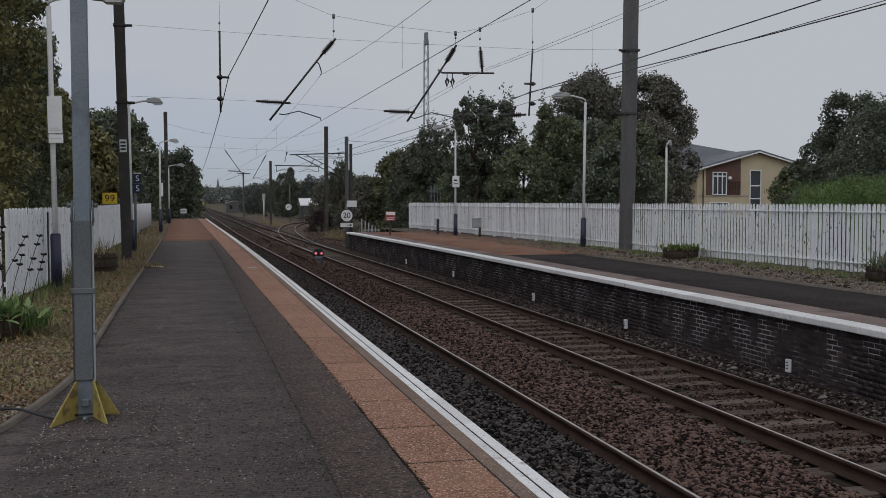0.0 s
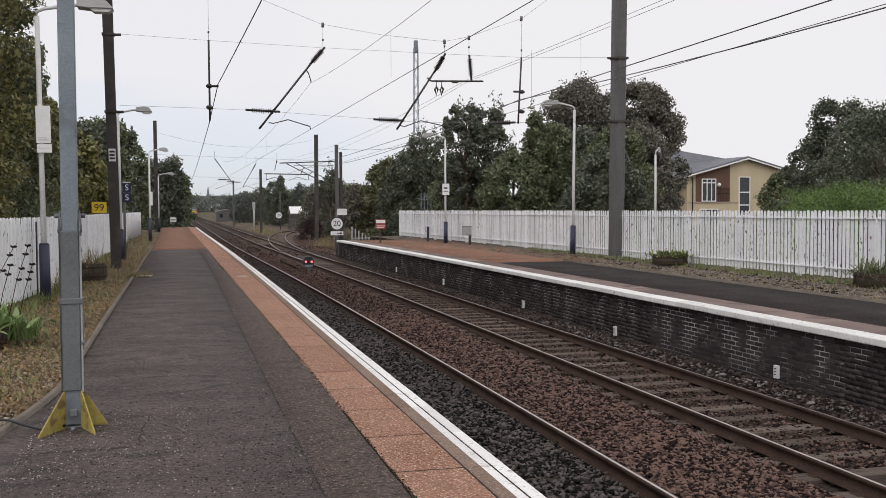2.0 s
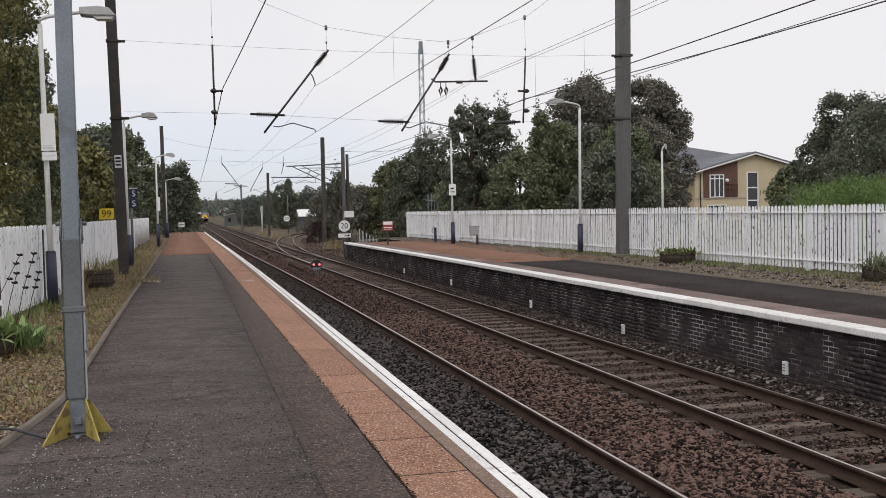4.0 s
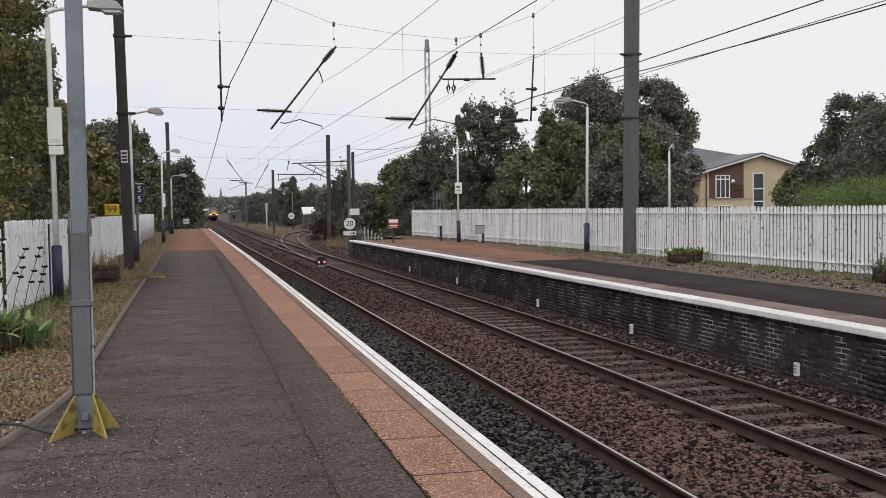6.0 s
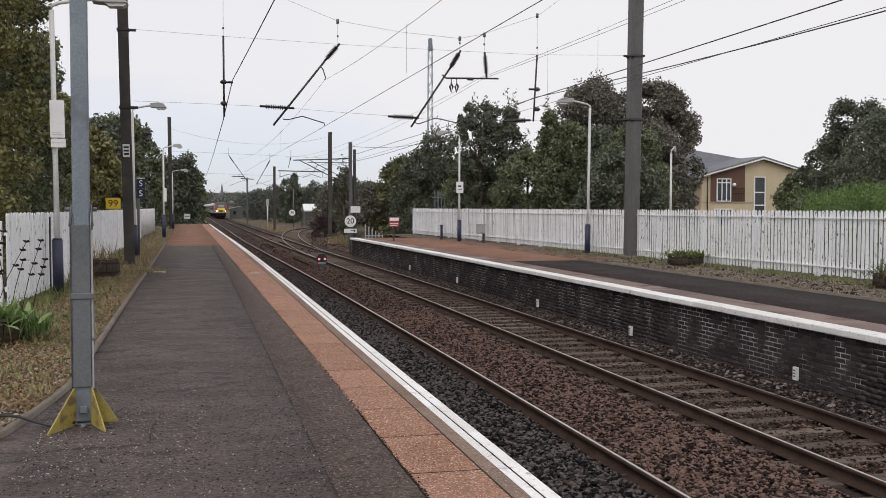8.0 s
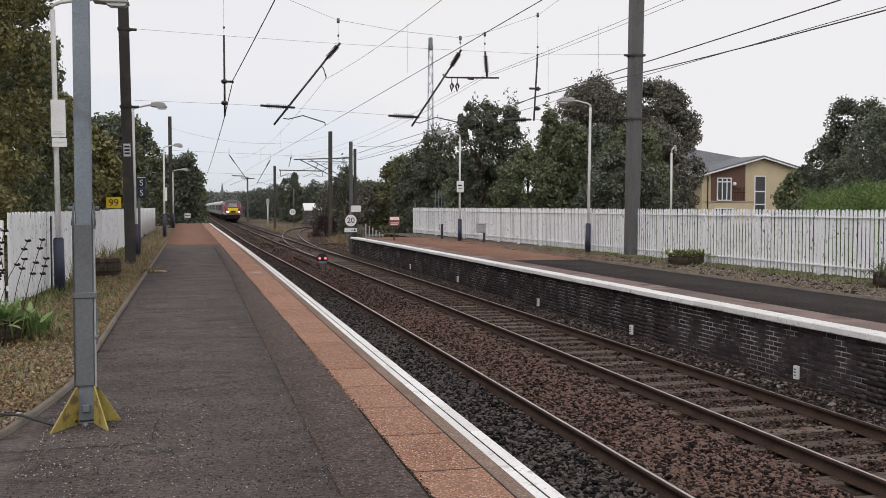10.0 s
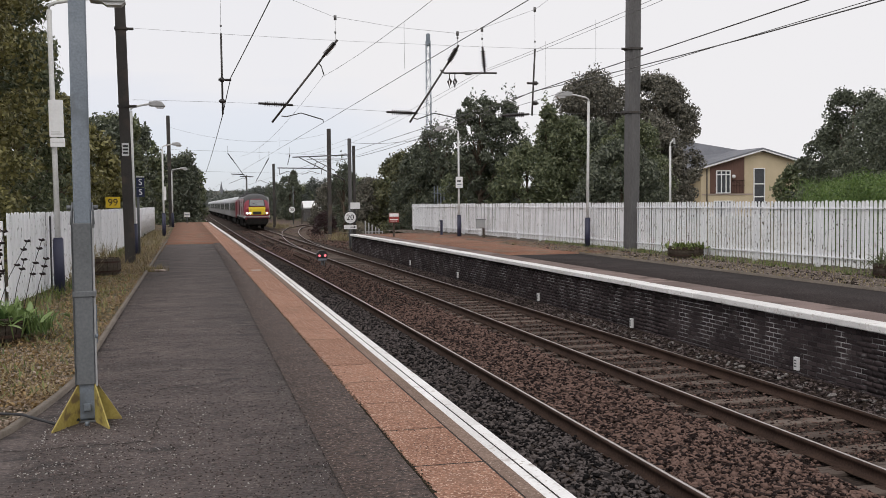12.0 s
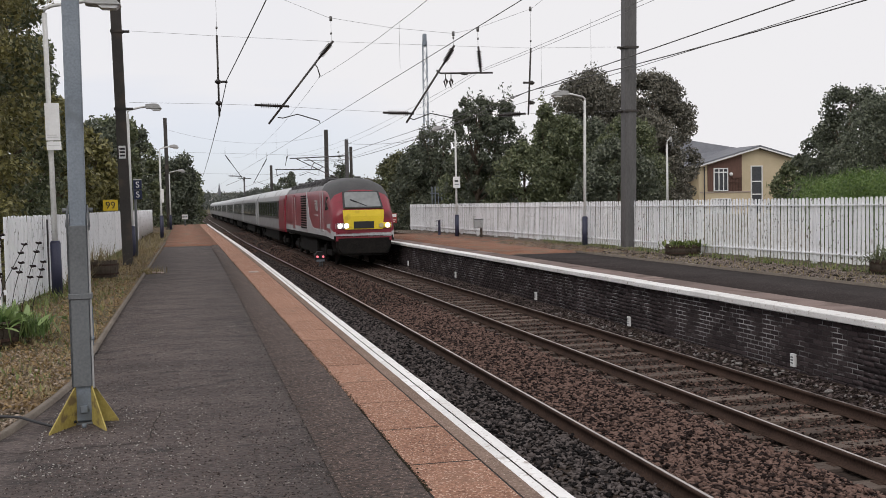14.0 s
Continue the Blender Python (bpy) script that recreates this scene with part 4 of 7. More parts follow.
rod(bm, (0.08, -0.06, 0.66), (0.08, -0.06, 0.69), 0.014)
part("latch", bm, GALV, pole, "steel latch plate")
bm = bmesh.new()
box(bm, -0.075, 0.075, -0.075, 0.085, 0.0, 0.014, 0.003)
part("base_plate", bm, GALV_DARK, pole, "dark steel base plate")
for gx, gy, reach, turn in ((-0.058, -0.055, 0.37, -120), (0.058, -0.055, 0.34, -72), (0.06, 0.03, 0.20, -14)):
    bm = bmesh.new()
    prism(bm, [(0.0, 0.0), (reach, 0.0), (reach, 0.012), (0.012, 0.30), (0.0, 0.30)], "y", -0.005, 0.005)
    part("gusset", bm, YELLOW, pole, "yellow triangular gusset", pose(gx, gy, 0, 0, 0, turn))
bm = bmesh.new()
box(bm, 0.066, 0.082, -0.07, -0.045, 0.28, 1.56, 0.003)
part("flange", bm, LAMP_HEAD, pole, "pale worn edge flange")
for x, y in ((0.0, -0.19),):
    bm = bmesh.new()
    rod(bm, (x, y, 0.0), (x, y, 0.03), 0.02, seg=6)
    part("bolt", bm, GALV, pole)
bm = bmesh.new()
box(bm, -0.03, 0.03, -0.085, -0.06, 0.09, 0.15, 0.006)
part("lock", bm, GALV, pole, "steel padlock")
wire("cable", [(-0.92, 8.2, 0.03), (-1.08, 8.12, 0.02), (-1.2, 8.17, 0.05), (-1.35, 8.32, 0.07), (-1.6, 8.5, 0.06), (-2.0, 8.6, 0.05)], 0.012, "black cable lying over the kerb", "cables", SIGN_BLACK)

# ---------------- signs ----------------
sg = thing("platform_sign", "navy sign with two white letters on a thin grey post", "sign", pose(-1.98, 37.1, 0))
bm = bmesh.new()
rod(bm, (0.03, 0, -0.1), (0.03, 0, 2.75), 0.045)
part("post", bm, GALV_DARK, sg)
for z in (2.52, 2.17):
    b = board(sg, -0.02, 0.26, -0.06, z - 0.16, z + 0.16, SIGN_NAVY, label="navy plate with a white letter")
    words("S", 0.3, SIGN_WHITE, b, pose(0.12, -0.094, z, 90, 0, 0))
bm = bmesh.new()
box(bm, -0.02, 0.26, -0.09, -0.06, 2.70, 2.73)
part("edge", bm, SIGN_WHITE, sg)
sg = thing("speed_plate", "yellow sign with black figures on a post behind the fence", "sign", pose(-3.45, 45, 0))
bm = bmesh.new()
rod(bm, (0.1, 0, -0.1), (0.1, 0, 2.1), 0.04)
part("post", bm, GALV_DARK, sg)
b = board(sg, -0.24, 0.36, -0.05, 1.62, 2.08, SIGN_YELLOW, label="yellow plate with black figures")
words("99", 0.42, SIGN_BLACK, b, pose(0.06, -0.084, 1.84, 90, 0, 0))
sg = thing("speed_sign", "round white speed sign on a post with an arrow plate", "sign", pose(8.95, 59.5, -1.0))
bm = bmesh.new()
rod(bm, (0, 0, -0.1), (0, 0, 2.6), 0.05)
part("post", bm, GALV_DARK, sg)
bm = bmesh.new()
rod(bm, (0, -0.05, 1.87), (0, -0.09, 1.87), 0.39, seg=40)
ring = part("disc", bm, SIGN_BLACK, sg, "black rim of the round sign")
bm = bmesh.new()
rod(bm, (0, -0.09, 1.87), (0, -0.095, 1.87), 0.345, seg=40)
part("face", bm, SIGN_WHITE, ring, "white round sign face")
words("20", 0.46, SIGN_BLACK, ring, pose(0, -0.099, 1.87, 90, 0, 0))
b = board(sg, -0.38, 0.38, -0.06, 1.18, 1.42, SIGN_WHITE, [(0.5, 0.78, 0.42, 0.58, SIGN_BLACK)], label="white plate with a black arrow")
bm = bmesh.new()
prism(bm, [(0.2, 1.22), (0.33, 1.30), (0.2, 1.38)], "y", -0.096, -0.092)
part("arrow_head", bm, SIGN_BLACK, b)
board(sg, 0.02, 0.6, -0.06, 2.38, 2.76, SIGN_WHITE, label="plain off-white plate")
sg = thing("speed_sign", "small round white speed sign far along the siding", "sign", pose(13.2, 140, -1.0))
bm = bmesh.new()
rod(bm, (0, 0, -0.1), (0, 0, 5.2), 0.06)
part("post", bm, GALV_DARK, sg)
bm = bmesh.new()
rod(bm, (-0.2, -0.06, 1.95), (-0.2, -0.1, 1.95), 0.48, seg=32)
ring = part("disc", bm, SIGN_BLACK, sg, "black rim of the round sign")
bm = bmesh.new()
rod(bm, (-0.2, -0.1, 1.95), (-0.2, -0.105, 1.95), 0.42, seg=32)
part("face", bm, SIGN_WHITE, ring, "white round sign face")
words("20", 0.52, SIGN_BLACK, ring, pose(-0.2, -0.11, 1.95, 90, 0, 0))
sg = thing("warning_sign", "small red and white warning sign on a post", "sign", pose(9.75, 50.0, 0))
bm = bmesh.new()
box(bm, -0.05, 0.03, -0.03, 0.03, -0.1, 0.9)
part("post", bm, BARREL, sg)
board(sg, -0.26, 0.26, -0.04, 0.72, 1.2, SIGN_RED, [(0.05, 0.95, 0.62, 0.95, SIGN_WHITE), (0.1, 0.9, 0.28, 0.36, SIGN_WHITE), (0.1, 0.8, 0.12, 0.18, SIGN_WHITE)], label="red and white warning board")
sg = thing("small_board", "small white board on a short post at the platform end", "sign", pose(-0.75, 98, 0))
bm = bmesh.new()
rod(bm, (0, 0, -0.1), (0, 0, 0.7), 0.05)
part("post", bm, GALV_DARK, sg)
board(sg, -0.28, 0.28, -0.05, 0.6, 1.05, SIGN_WHITE, [(0.1, 0.9, 0.4, 0.6, GALV)], label="white board with grey writing")

# low railing at the foot of the ramp
gr = thing("ramp_railing", "low pale railing at the end of the far platform", "railing", pose(9.55, 57.6, -1.05))
for k in range(6):
    bm = bmesh.new()
    box(bm, 0.2 * k - 0.035, 0.2 * k + 0.035, -0.03, 0.03, -0.1, 1.75 - 0.12 * k, 0.01)
    part("post", bm, LAMP_HEAD, gr)
for z in (0.7, 1.1):
    bm = bmesh.new()
    box(bm, -0.03, 1.03, 0.03, 0.06, z - 0.03, z + 0.03)
    part("rail", bm, LAMP_HEAD, gr)

# small cabinet, posts
cb = thing("equipment_cabinet", "small grey metal cabinet on a wooden post by the fence", "cabinet", pose(13.3, 46.2, 0))
bm = bmesh.new()
box(bm, 0.02, 0.12, -0.05, 0.05, -0.1, 0.85, 0.01)
part("post", bm, BARREL, cb)
bm = bmesh.new()
box(bm, -0.32, 0.1, -0.2, -0.05, 0.45, 0.86, 0.015)
body = part("body", bm, PLATE_METAL, cb)
bm = bmesh.new()
box(bm, -0.33, 0.14, -0.22, -0.03, 0.86, 0.89, 0.008)
part("lid", bm, GALV_DARK, cb, "dark sloping lid")
tp = thing("tap_post", "dark wooden post with a standpipe tap", "post", pose(12.62, 51.6, 0))
bm = bmesh.new()
box(bm, -0.06, 0.06, -0.06, 0.06, -0.1, 0.78, 0.015)
part("post", bm, NAVY, tp)
bm = bmesh.new()
tube(bm, [(-0.05, -0.08, 0.5), (-0.16, -0.1, 0.5), (-0.16, -0.1, 0.76), (-0.05, -0.08, 0.78)], 0.02)
part("pipe", bm, GALV, tp)

# shunting signal between the tracks
ds = thing("ground_signal", "low black ground signal with two red lights on", "signal", pose(5.42, 44.6, -1.05))
bm = bmesh.new()
rod(bm, (0, 0, -0.1), (0, 0, 0.3), 0.05)
rod(bm, (0.1, 0, -0.1), (0.1, 0, 0.3), 0.03)
part("stand", bm, GALV_DARK, ds)
bm = bmesh.new()
prism(bm, [(-0.22, 0.3), (0.22, 0.3), (0.24, 0.52), (0.12, 0.68), (-0.12, 0.68), (-0.24, 0.52)], "y", -0.12, 0.16)
part("housing", bm, SIGN_BLACK, ds)
bm = bmesh.new()
box(bm, -0.17, 0.19, -0.15, -0.12, 0.24, 0.33)
part("number_plate", bm, GALV, ds, "small pale plate")
for x in (-0.125, 0.13):
    bm = bmesh.new()
    rod(bm, (x, -0.12, 0.46), (x, -0.2, 0.46), 0.09, seg=16)
    hood = part("hood", bm, SIGN_BLACK, ds)
    bm = bmesh.new()
    rod(bm, (x, -0.2, 0.46), (x, -0.21, 0.46), 0.05, seg=16)
    part("lens", bm, SIGNAL_RED, hood, "lit red lens")

# signal post far along the line
sp = thing("signal_post", "pale signal post with a dark signal head far along the line", "signal", pose(9.5, 138, -1.1))
bm = bmesh.new()
rod(bm, (0, 0, -0.1), (0, 0, 3.2), 0.085)
part("post", bm, LAMP_WHITE, sp)
bm = bmesh.new()
box(bm, -0.19, 0.19, -0.1, 0.2, 2.95, 3.85, 0.05)
part("head", bm, LAMP_HEAD, sp)


# ---------------- planters and bed plants ----------------
def blades(name, base, count, length, width, material, parent=None, label="", spread=0.6, droop=0.5, m=None, up=0.35):
    """Pointed leaves that arch out from around base."""
    v, f = [], []
    for k in range(count):
        a, ln = RNG.rand() * 2 * math.pi, length * (0.6 + 0.5 * RNG.rand())
        el = up + (1.45 - up) * RNG.rand()
        o = np.array(base) + np.array([RNG.normal() * spread * 0.25, RNG.normal() * spread * 0.25, 0])
        d, side = np.array([math.cos(a), math.sin(a), 0]), np.array([-math.sin(a), math.cos(a), 0])
        i0 = len(v)
        for u, wd in ((0, 0.35), (0.35, 1.0), (0.7, 0.75), (1.0, 0.05)):
            p = o + d * ln * u * math.cos(el) + np.array([0, 0, 1]) * (ln * u * math.sin(el) - droop * ln * u * u * 0.6)
            v += [p - side * width * wd / 2, p + side * width * wd / 2]
        for j in range(3):
            f.append((i0 + 2 * j, i0 + 2 * j + 1, i0 + 2 * j + 3, i0 + 2 * j + 2))
    return raw(name, v, f, material, parent, label, m)


def planter(x, y, r, h, label, green, z=0.0, leaf=(60, 0.4, 0.05)):
    ob = thing("barrel_planter", label, "planter", pose(x, y, z), "planters")
    n = 18
    bm = bmesh.new()
    a = math.pi / n - 0.012
    ins, ous = [], []
    for rr, zz in ((r * 0.92, 0.0), (r * 1.04, h * 0.5), (r, h)):
        ous += [bm.verts.new((rr * math.cos(q), rr * math.sin(q), zz)) for q in (-a, a)]
        ins += [bm.verts.new(((rr - 0.03) * math.cos(q), (rr - 0.03) * math.sin(q), zz)) for q in (-a, a)]
    for i in (0, 2):
        bm.faces.new((ous[i], ous[i + 1], ous[i + 3], ous[i + 2]))
        bm.faces.new((ins[i + 1], ins[i], ins[i + 2], ins[i + 3]))
        bm.faces.new((ins[i], ous[i], ous[i + 2], ins[i + 2]))
        bm.faces.new((ous[i + 1], ins[i + 1], ins[i + 3], ous[i + 3]))
    bm.faces.new((ous[4], ous[5], ins[5], ins[4]))
    stave = part("stave", bm, BARREL, ob)
    for k in range(1, n):
        other = new("stave", stave.data)
        other.parent, other.matrix_basis = ob, pose(0, 0, 0, 0, 0, 360 * k / n)
    for zz in (h * 0.25, h * 0.78):
        bm = bmesh.new()
        rod(bm, (0, 0, zz - 0.02), (0, 0, zz + 0.02), r * 1.05, seg=24, caps=False)
        part("hoop", bm, RUST, ob, "rusty iron hoop")
    bm = bmesh.new()
    rod(bm, (0, 0, h * 0.7), (0, 0, h * 0.86), r * 0.93, r * 0.9, seg=24)
    part("soil", bm, SOIL, ob)
    blades("plant", (0, 0, h * 0.8), leaf[0], leaf[1], leaf[2], green, ob, "leafy planting", spread=r * 2.2, up=0.15)
    return ob


planter(14.1, 27.2, 0.5, 0.32, "weathered half-barrel planter with low green planting", GRASS_GREEN, leaf=(260, 0.32, 0.06))
planter(14.42, 18.45, 0.40, 0.30, "weathered half-barrel planter with spiky dark leaves", LEAF_MID, leaf=(170, 0.62, 0.035))
planter(-2.25, 26.0, 0.42, 0.42, "dark half-barrel planter with dry stalks", GRASS_DRY, leaf=(50, 0.6, 0.02))
planter(-2.62, 13.7, 0.45, 0.30, "dark planter with broad green leaves", PLANT, z=0.0, leaf=(420, 0.38, 0.085))
ob = blades("shrub", (-2.22, 13.95, 0.05), 420, 0.42, 0.022, PLANT, spread=0.75, up=0.75, droop=0.3)
tagged(ob, "low leafy green perennial in the bed", "plant", "bed plants")
ob = blades("shrub", (-3.05, 14.6, 0.05), 320, 0.50, 0.07, PLANT, spread=1.2, up=0.6, droop=0.4)
tagged(ob, "low leafy green perennial in the bed", "plant", "bed plants")


def seed_stalk(x, y, h, lean):
    ob = thing("dead_flower", "tall dead flower stalk with dark seed whorls", "plant", pose(x, y, 0), "dead flowers")
    bm = bmesh.new()
    top = (lean[0] * h, lean[1] * h, h)
    tube(bm, [(0, 0, 0), (lean[0] * h * 0.4, lean[1] * h * 0.4, h * 0.5), top], 0.006, 5)
    part("stalk", bm, SEEDHEAD, ob)
    for u in [1.0 - random.uniform(0.09, 0.19) * k for k in range(random.choice((2, 3, 3, 4)))]:
        c = Vector((lean[0] * h * u, lean[1] * h * u, h * u))
        bm = bmesh.new()
        for j in range(9):
            a = j * 0.7
            rod(bm, c, c + Vector((0.05 * math.cos(a), 0.05 * math.sin(a), 0.012 * (j % 3))), 0.018, 0.008, 5)
        part("seed_whorl", bm, SEEDHEAD, ob)


for x, y, h, lx in ((-3.25, 16.9, 1.25, 0.10), (-3.1, 17.1, 1.1, 0.16), (-3.0, 16.6, 1.0, 0.05), (-2.95, 17.3, 1.2, -0.05), (-2.85, 17.0, 0.95, 0.12), (-2.75, 17.4, 1.15, 0.1), (-3.2, 16.2, 0.9, 0.2), (-3.35, 17.2, 1.3, 0.02), (-2.6, 17.5, 1.05, 0.14)):
    seed_stalk(x, y, h * random.uniform(0.75, 1.1), (2.0 * lx + random.uniform(-0.12, 0.12), random.uniform(-0.1, 0.1)))


def tufts(name, count, zone, length, material, label):
    """Thin upright blades strewn over a zone."""
    x, y, z = zone(count)
    a, ln = RNG.rand(count) * 2 * np.pi, length * (0.4 + 0.8 * RNG.rand(count))
    d = np.stack([np.cos(a), np.sin(a), 0 * a], 1)
    sd = np.stack([-np.sin(a), np.cos(a), 0 * a], 1) * (0.006 + 0.008 * RNG.rand(count))[:, None]
    o = np.stack([x, y, z], 1)
    lean = 0.3 + 0.9 * RNG.rand(count)[:, None]
    tip = o + ln[:, None] * (d * lean * 0.7 + np.array([0, 0, 1]) * (1.15 - 0.5 * lean))
    v = np.stack([o - sd, o + sd, tip], 1).reshape(-1, 3)
    f = np.arange(count * 3).reshape(-1, 3)
    tagged(raw(name, v, f, material), label, "grass", kind="stuff")


def bed_zone(x0, x1, y0, y1, z, drift, power=1.0):
    def zone(n):
        x, y = x0 + (x1 - x0) * RNG.rand(n), y0 + (y1 - y0) * RNG.rand(n) ** power
        keep = np.array([noise.noise((a * 1.3, b * 1.3, 5.0)) for a, b in zip(x, y)])
        x = np.where(keep < -0.25, x0 + 0.15 * RNG.rand(n), x)
        return x + np.array([drift(v) for v in y]), y, np.full(n, z)
    return zone


tufts("grass", 1300, bed_zone(-3.0, -1.3, 9.5, 26, 0.0, bend, 1.2), 0.09, GRASS_GREEN, "short green moss and grass in the bed")
tufts("grass", 1500, bed_zone(-3.0, -1.25, 9.5, 30, 0.0, bend, 1.4), 0.13, GRASS_DRY, "thin dry grass in the bed")
tufts("grass", 3500, bed_zone(-2.9, -1.36, 28, 70, 0.0, bend), 0.22, GRASS_DRY, "thin dry grass in the bed")
tufts("grass", 2500, bed_zone(-3.2, -2.4, 12, 40, 0.0, bend), 0.24, GRASS_GREEN, "green weeds along the fence foot")
tufts("grass", 2400, bed_zone(12.3, 14.9, 15, 40, 0.0, bend_far), 0.1, GRASS_DRY, "dry grass on the verge")
tufts("grass", 1700, bed_zone(14.0, 14.8, 16, 40, 0.0, bend_far), 0.2, GRASS_GREEN, "green weeds along the fence foot")
tufts("grass", 520, lambda n: (10.7 + 0.4 * RNG.normal(size=n), 76 + 1.6 * RNG.normal(size=n), np.full(n, -1.07)), 1.0, GRASS_DRY, "tall dry grass past the platform end")
tufts("grass", 900, lambda n: (8.6 + 2.2 * RNG.rand(n), 112 + 26 * RNG.rand(n), np.full(n, -1.07)), 0.8, GRASS_DRY, "tall dry grass between the lines")
tufts("grass", 420, bed_zone(-2.95, -2.35, 23, 33, 0.0, bend), 0.85, GRASS_DRY, "tall dry weeds in front of the white fence")
stones("verge_stones", 5200, lambda n: (12.2 + 2.6 * RNG.rand(n), 15 + 24 * RNG.rand(n), -0.015 + 0.02 * RNG.rand(n)), (0.015, 0.06), surf("verge_chip", (0.03, 0.024, 0.02), (0.28, 0.235, 0.21), 0.9, 0.5, 30, 0.3, island=0.7), "loose stones on the verge")
stones("bed_stones", 3200, lambda n: (-2.7 + 1.4 * RNG.rand(n), 8.3 + 4.6 * RNG.rand(n) ** 1.3, -0.035 + 0.03 * RNG.rand(n)), (0.012, 0.03), surf("chip_pale", (0.24, 0.18, 0.13), (0.46, 0.38, 0.31), 0.9, 0.5, 30, 0.3, island=0.7), "pale stone chips in the bed")
litter = leaf_surf("leaf_litter", (0.12, 0.072, 0.03), (0.36, 0.245, 0.11))
n_l = 24000
lx, ly = -2.9 + 1.68 * RNG.rand(n_l), 9 + 36 * RNG.rand(n_l) ** 1.5
la = RNG.rand(n_l) * 2 * np.pi
ls = 0.008 + 0.018 * RNG.rand(n_l)
lo = np.stack([lx, ly, -0.02 + 0.05 * RNG.rand(n_l)], 1)
lu = np.stack([np.cos(la), np.sin(la), 0.5 * RNG.normal(size=n_l)], 1) * ls[:, None]
lw = np.stack([-np.sin(la), np.cos(la), 0.5 * RNG.normal(size=n_l)], 1) * ls[:, None] * 0.6
tagged(raw("leaf_litter", np.stack([lo - lu, lo - lw, lo + lu, lo + lw], 1).reshape(-1, 3), np.arange(n_l * 4).reshape(-1, 4), litter), "dry fallen leaves strewn over the bed", "leaves", kind="stuff")
GRIT = surf("grit_pale", (0.3, 0.27, 0.25), (0.5, 0.47, 0.44), 0.9, 0.5, 30, 0.3, island=0.7)
stones("grit", 700, lambda n: (-1.15 + 1.2 * RNG.rand(n) ** 1.5, 6.6 + 2.2 * RNG.rand(n), 0.004 + 0 * RNG.rand(n)), (0.003, 0.009), GRIT, "pale grit scattered on the asphalt")
stones("grit", 2600, lambda n: (-1.15 + 2.4 * RNG.rand(n), 6.0 + 12 * RNG.rand(n) ** 1.6, 0.004 + 0 * RNG.rand(n)), (0.002, 0.008), GRIT, "pale grit scattered on the asphalt")
CRUMB = surf("asphalt_crumb", (0.035, 0.027, 0.025), (0.17, 0.134, 0.124), 0.9, 0.5, 30, 0.3, island=0.8)
stones("asphalt_crumbs", 22000, lambda n: (-1.15 + 2.42 * RNG.rand(n), 5.6 + np.minimum(34, RNG.exponential(7.0, n)), 0.001 + 0 * RNG.rand(n)), (0.004, 0.011), CRUMB, "coarse aggregate standing out of the worn asphalt")


def moss_spot(n, z):
    y = 5.6 + 26 * RNG.rand(n) ** 1.5
    return 1.292 - 0.0066 * np.clip(y - 9, 0, 22) + 0.014 * RNG.normal(size=n), y, np.full(n, z)


stones("grit", 900, lambda n: (1.32 + 0.45 * RNG.rand(n), 6.5 + 20 * RNG.rand(n) ** 1.5, 0.007 + 0 * RNG.rand(n)), (0.002, 0.007), CRUMB, "dark grit scattered on the red slabs")
MOSS = surf("joint_moss", (0.018, 0.016, 0.011), (0.06, 0.05, 0.033), 0.95, 4, 40, 0.3, island=0.6)
stones("joint_moss", 3600, lambda n: moss_spot(n, 0.006), (0.004, 0.011), MOSS, "dark moss and dirt along the slab edge")


# ---------------- trees ----------------
def leaf_cloud(centres, radii, count, size, squash=1.0):
    """Leaves as folded quads round many clump centres."""
    centres, radii = np.asarray(centres), np.asarray(radii)
    w = radii**2 / (radii**2).sum()
    idx = RNG.choice(len(centres), count, p=w)
    d = RNG.normal(size=(count, 3))
    d /= np.linalg.norm(d, axis=1, keepdims=True)
    rad = radii[idx] * (0.35 + 0.75 * RNG.rand(count) ** 0.6)
    c = centres[idx] + d * rad[:, None] * np.array([1, 1, squash])
    nrm = d + 0.9 * RNG.normal(size=(count, 3))
    nrm /= np.linalg.norm(nrm, axis=1, keepdims=True)
    a = np.cross(nrm, RNG.normal(size=(count, 3)))
    a /= np.linalg.norm(a, axis=1, keepdims=True)
    b = np.cross(nrm, a)
    s = size * (0.55 + 0.9 * RNG.rand(count))[:, None]
    v = np.stack([c - a * s, c - b * s * 0.5 + nrm * s * 0.15, c + a * s, c + b * s * 0.5 + nrm * s * 0.15], 1).reshape(-1, 3)
    return v, np.arange(count * 4).reshape(-1, 4)


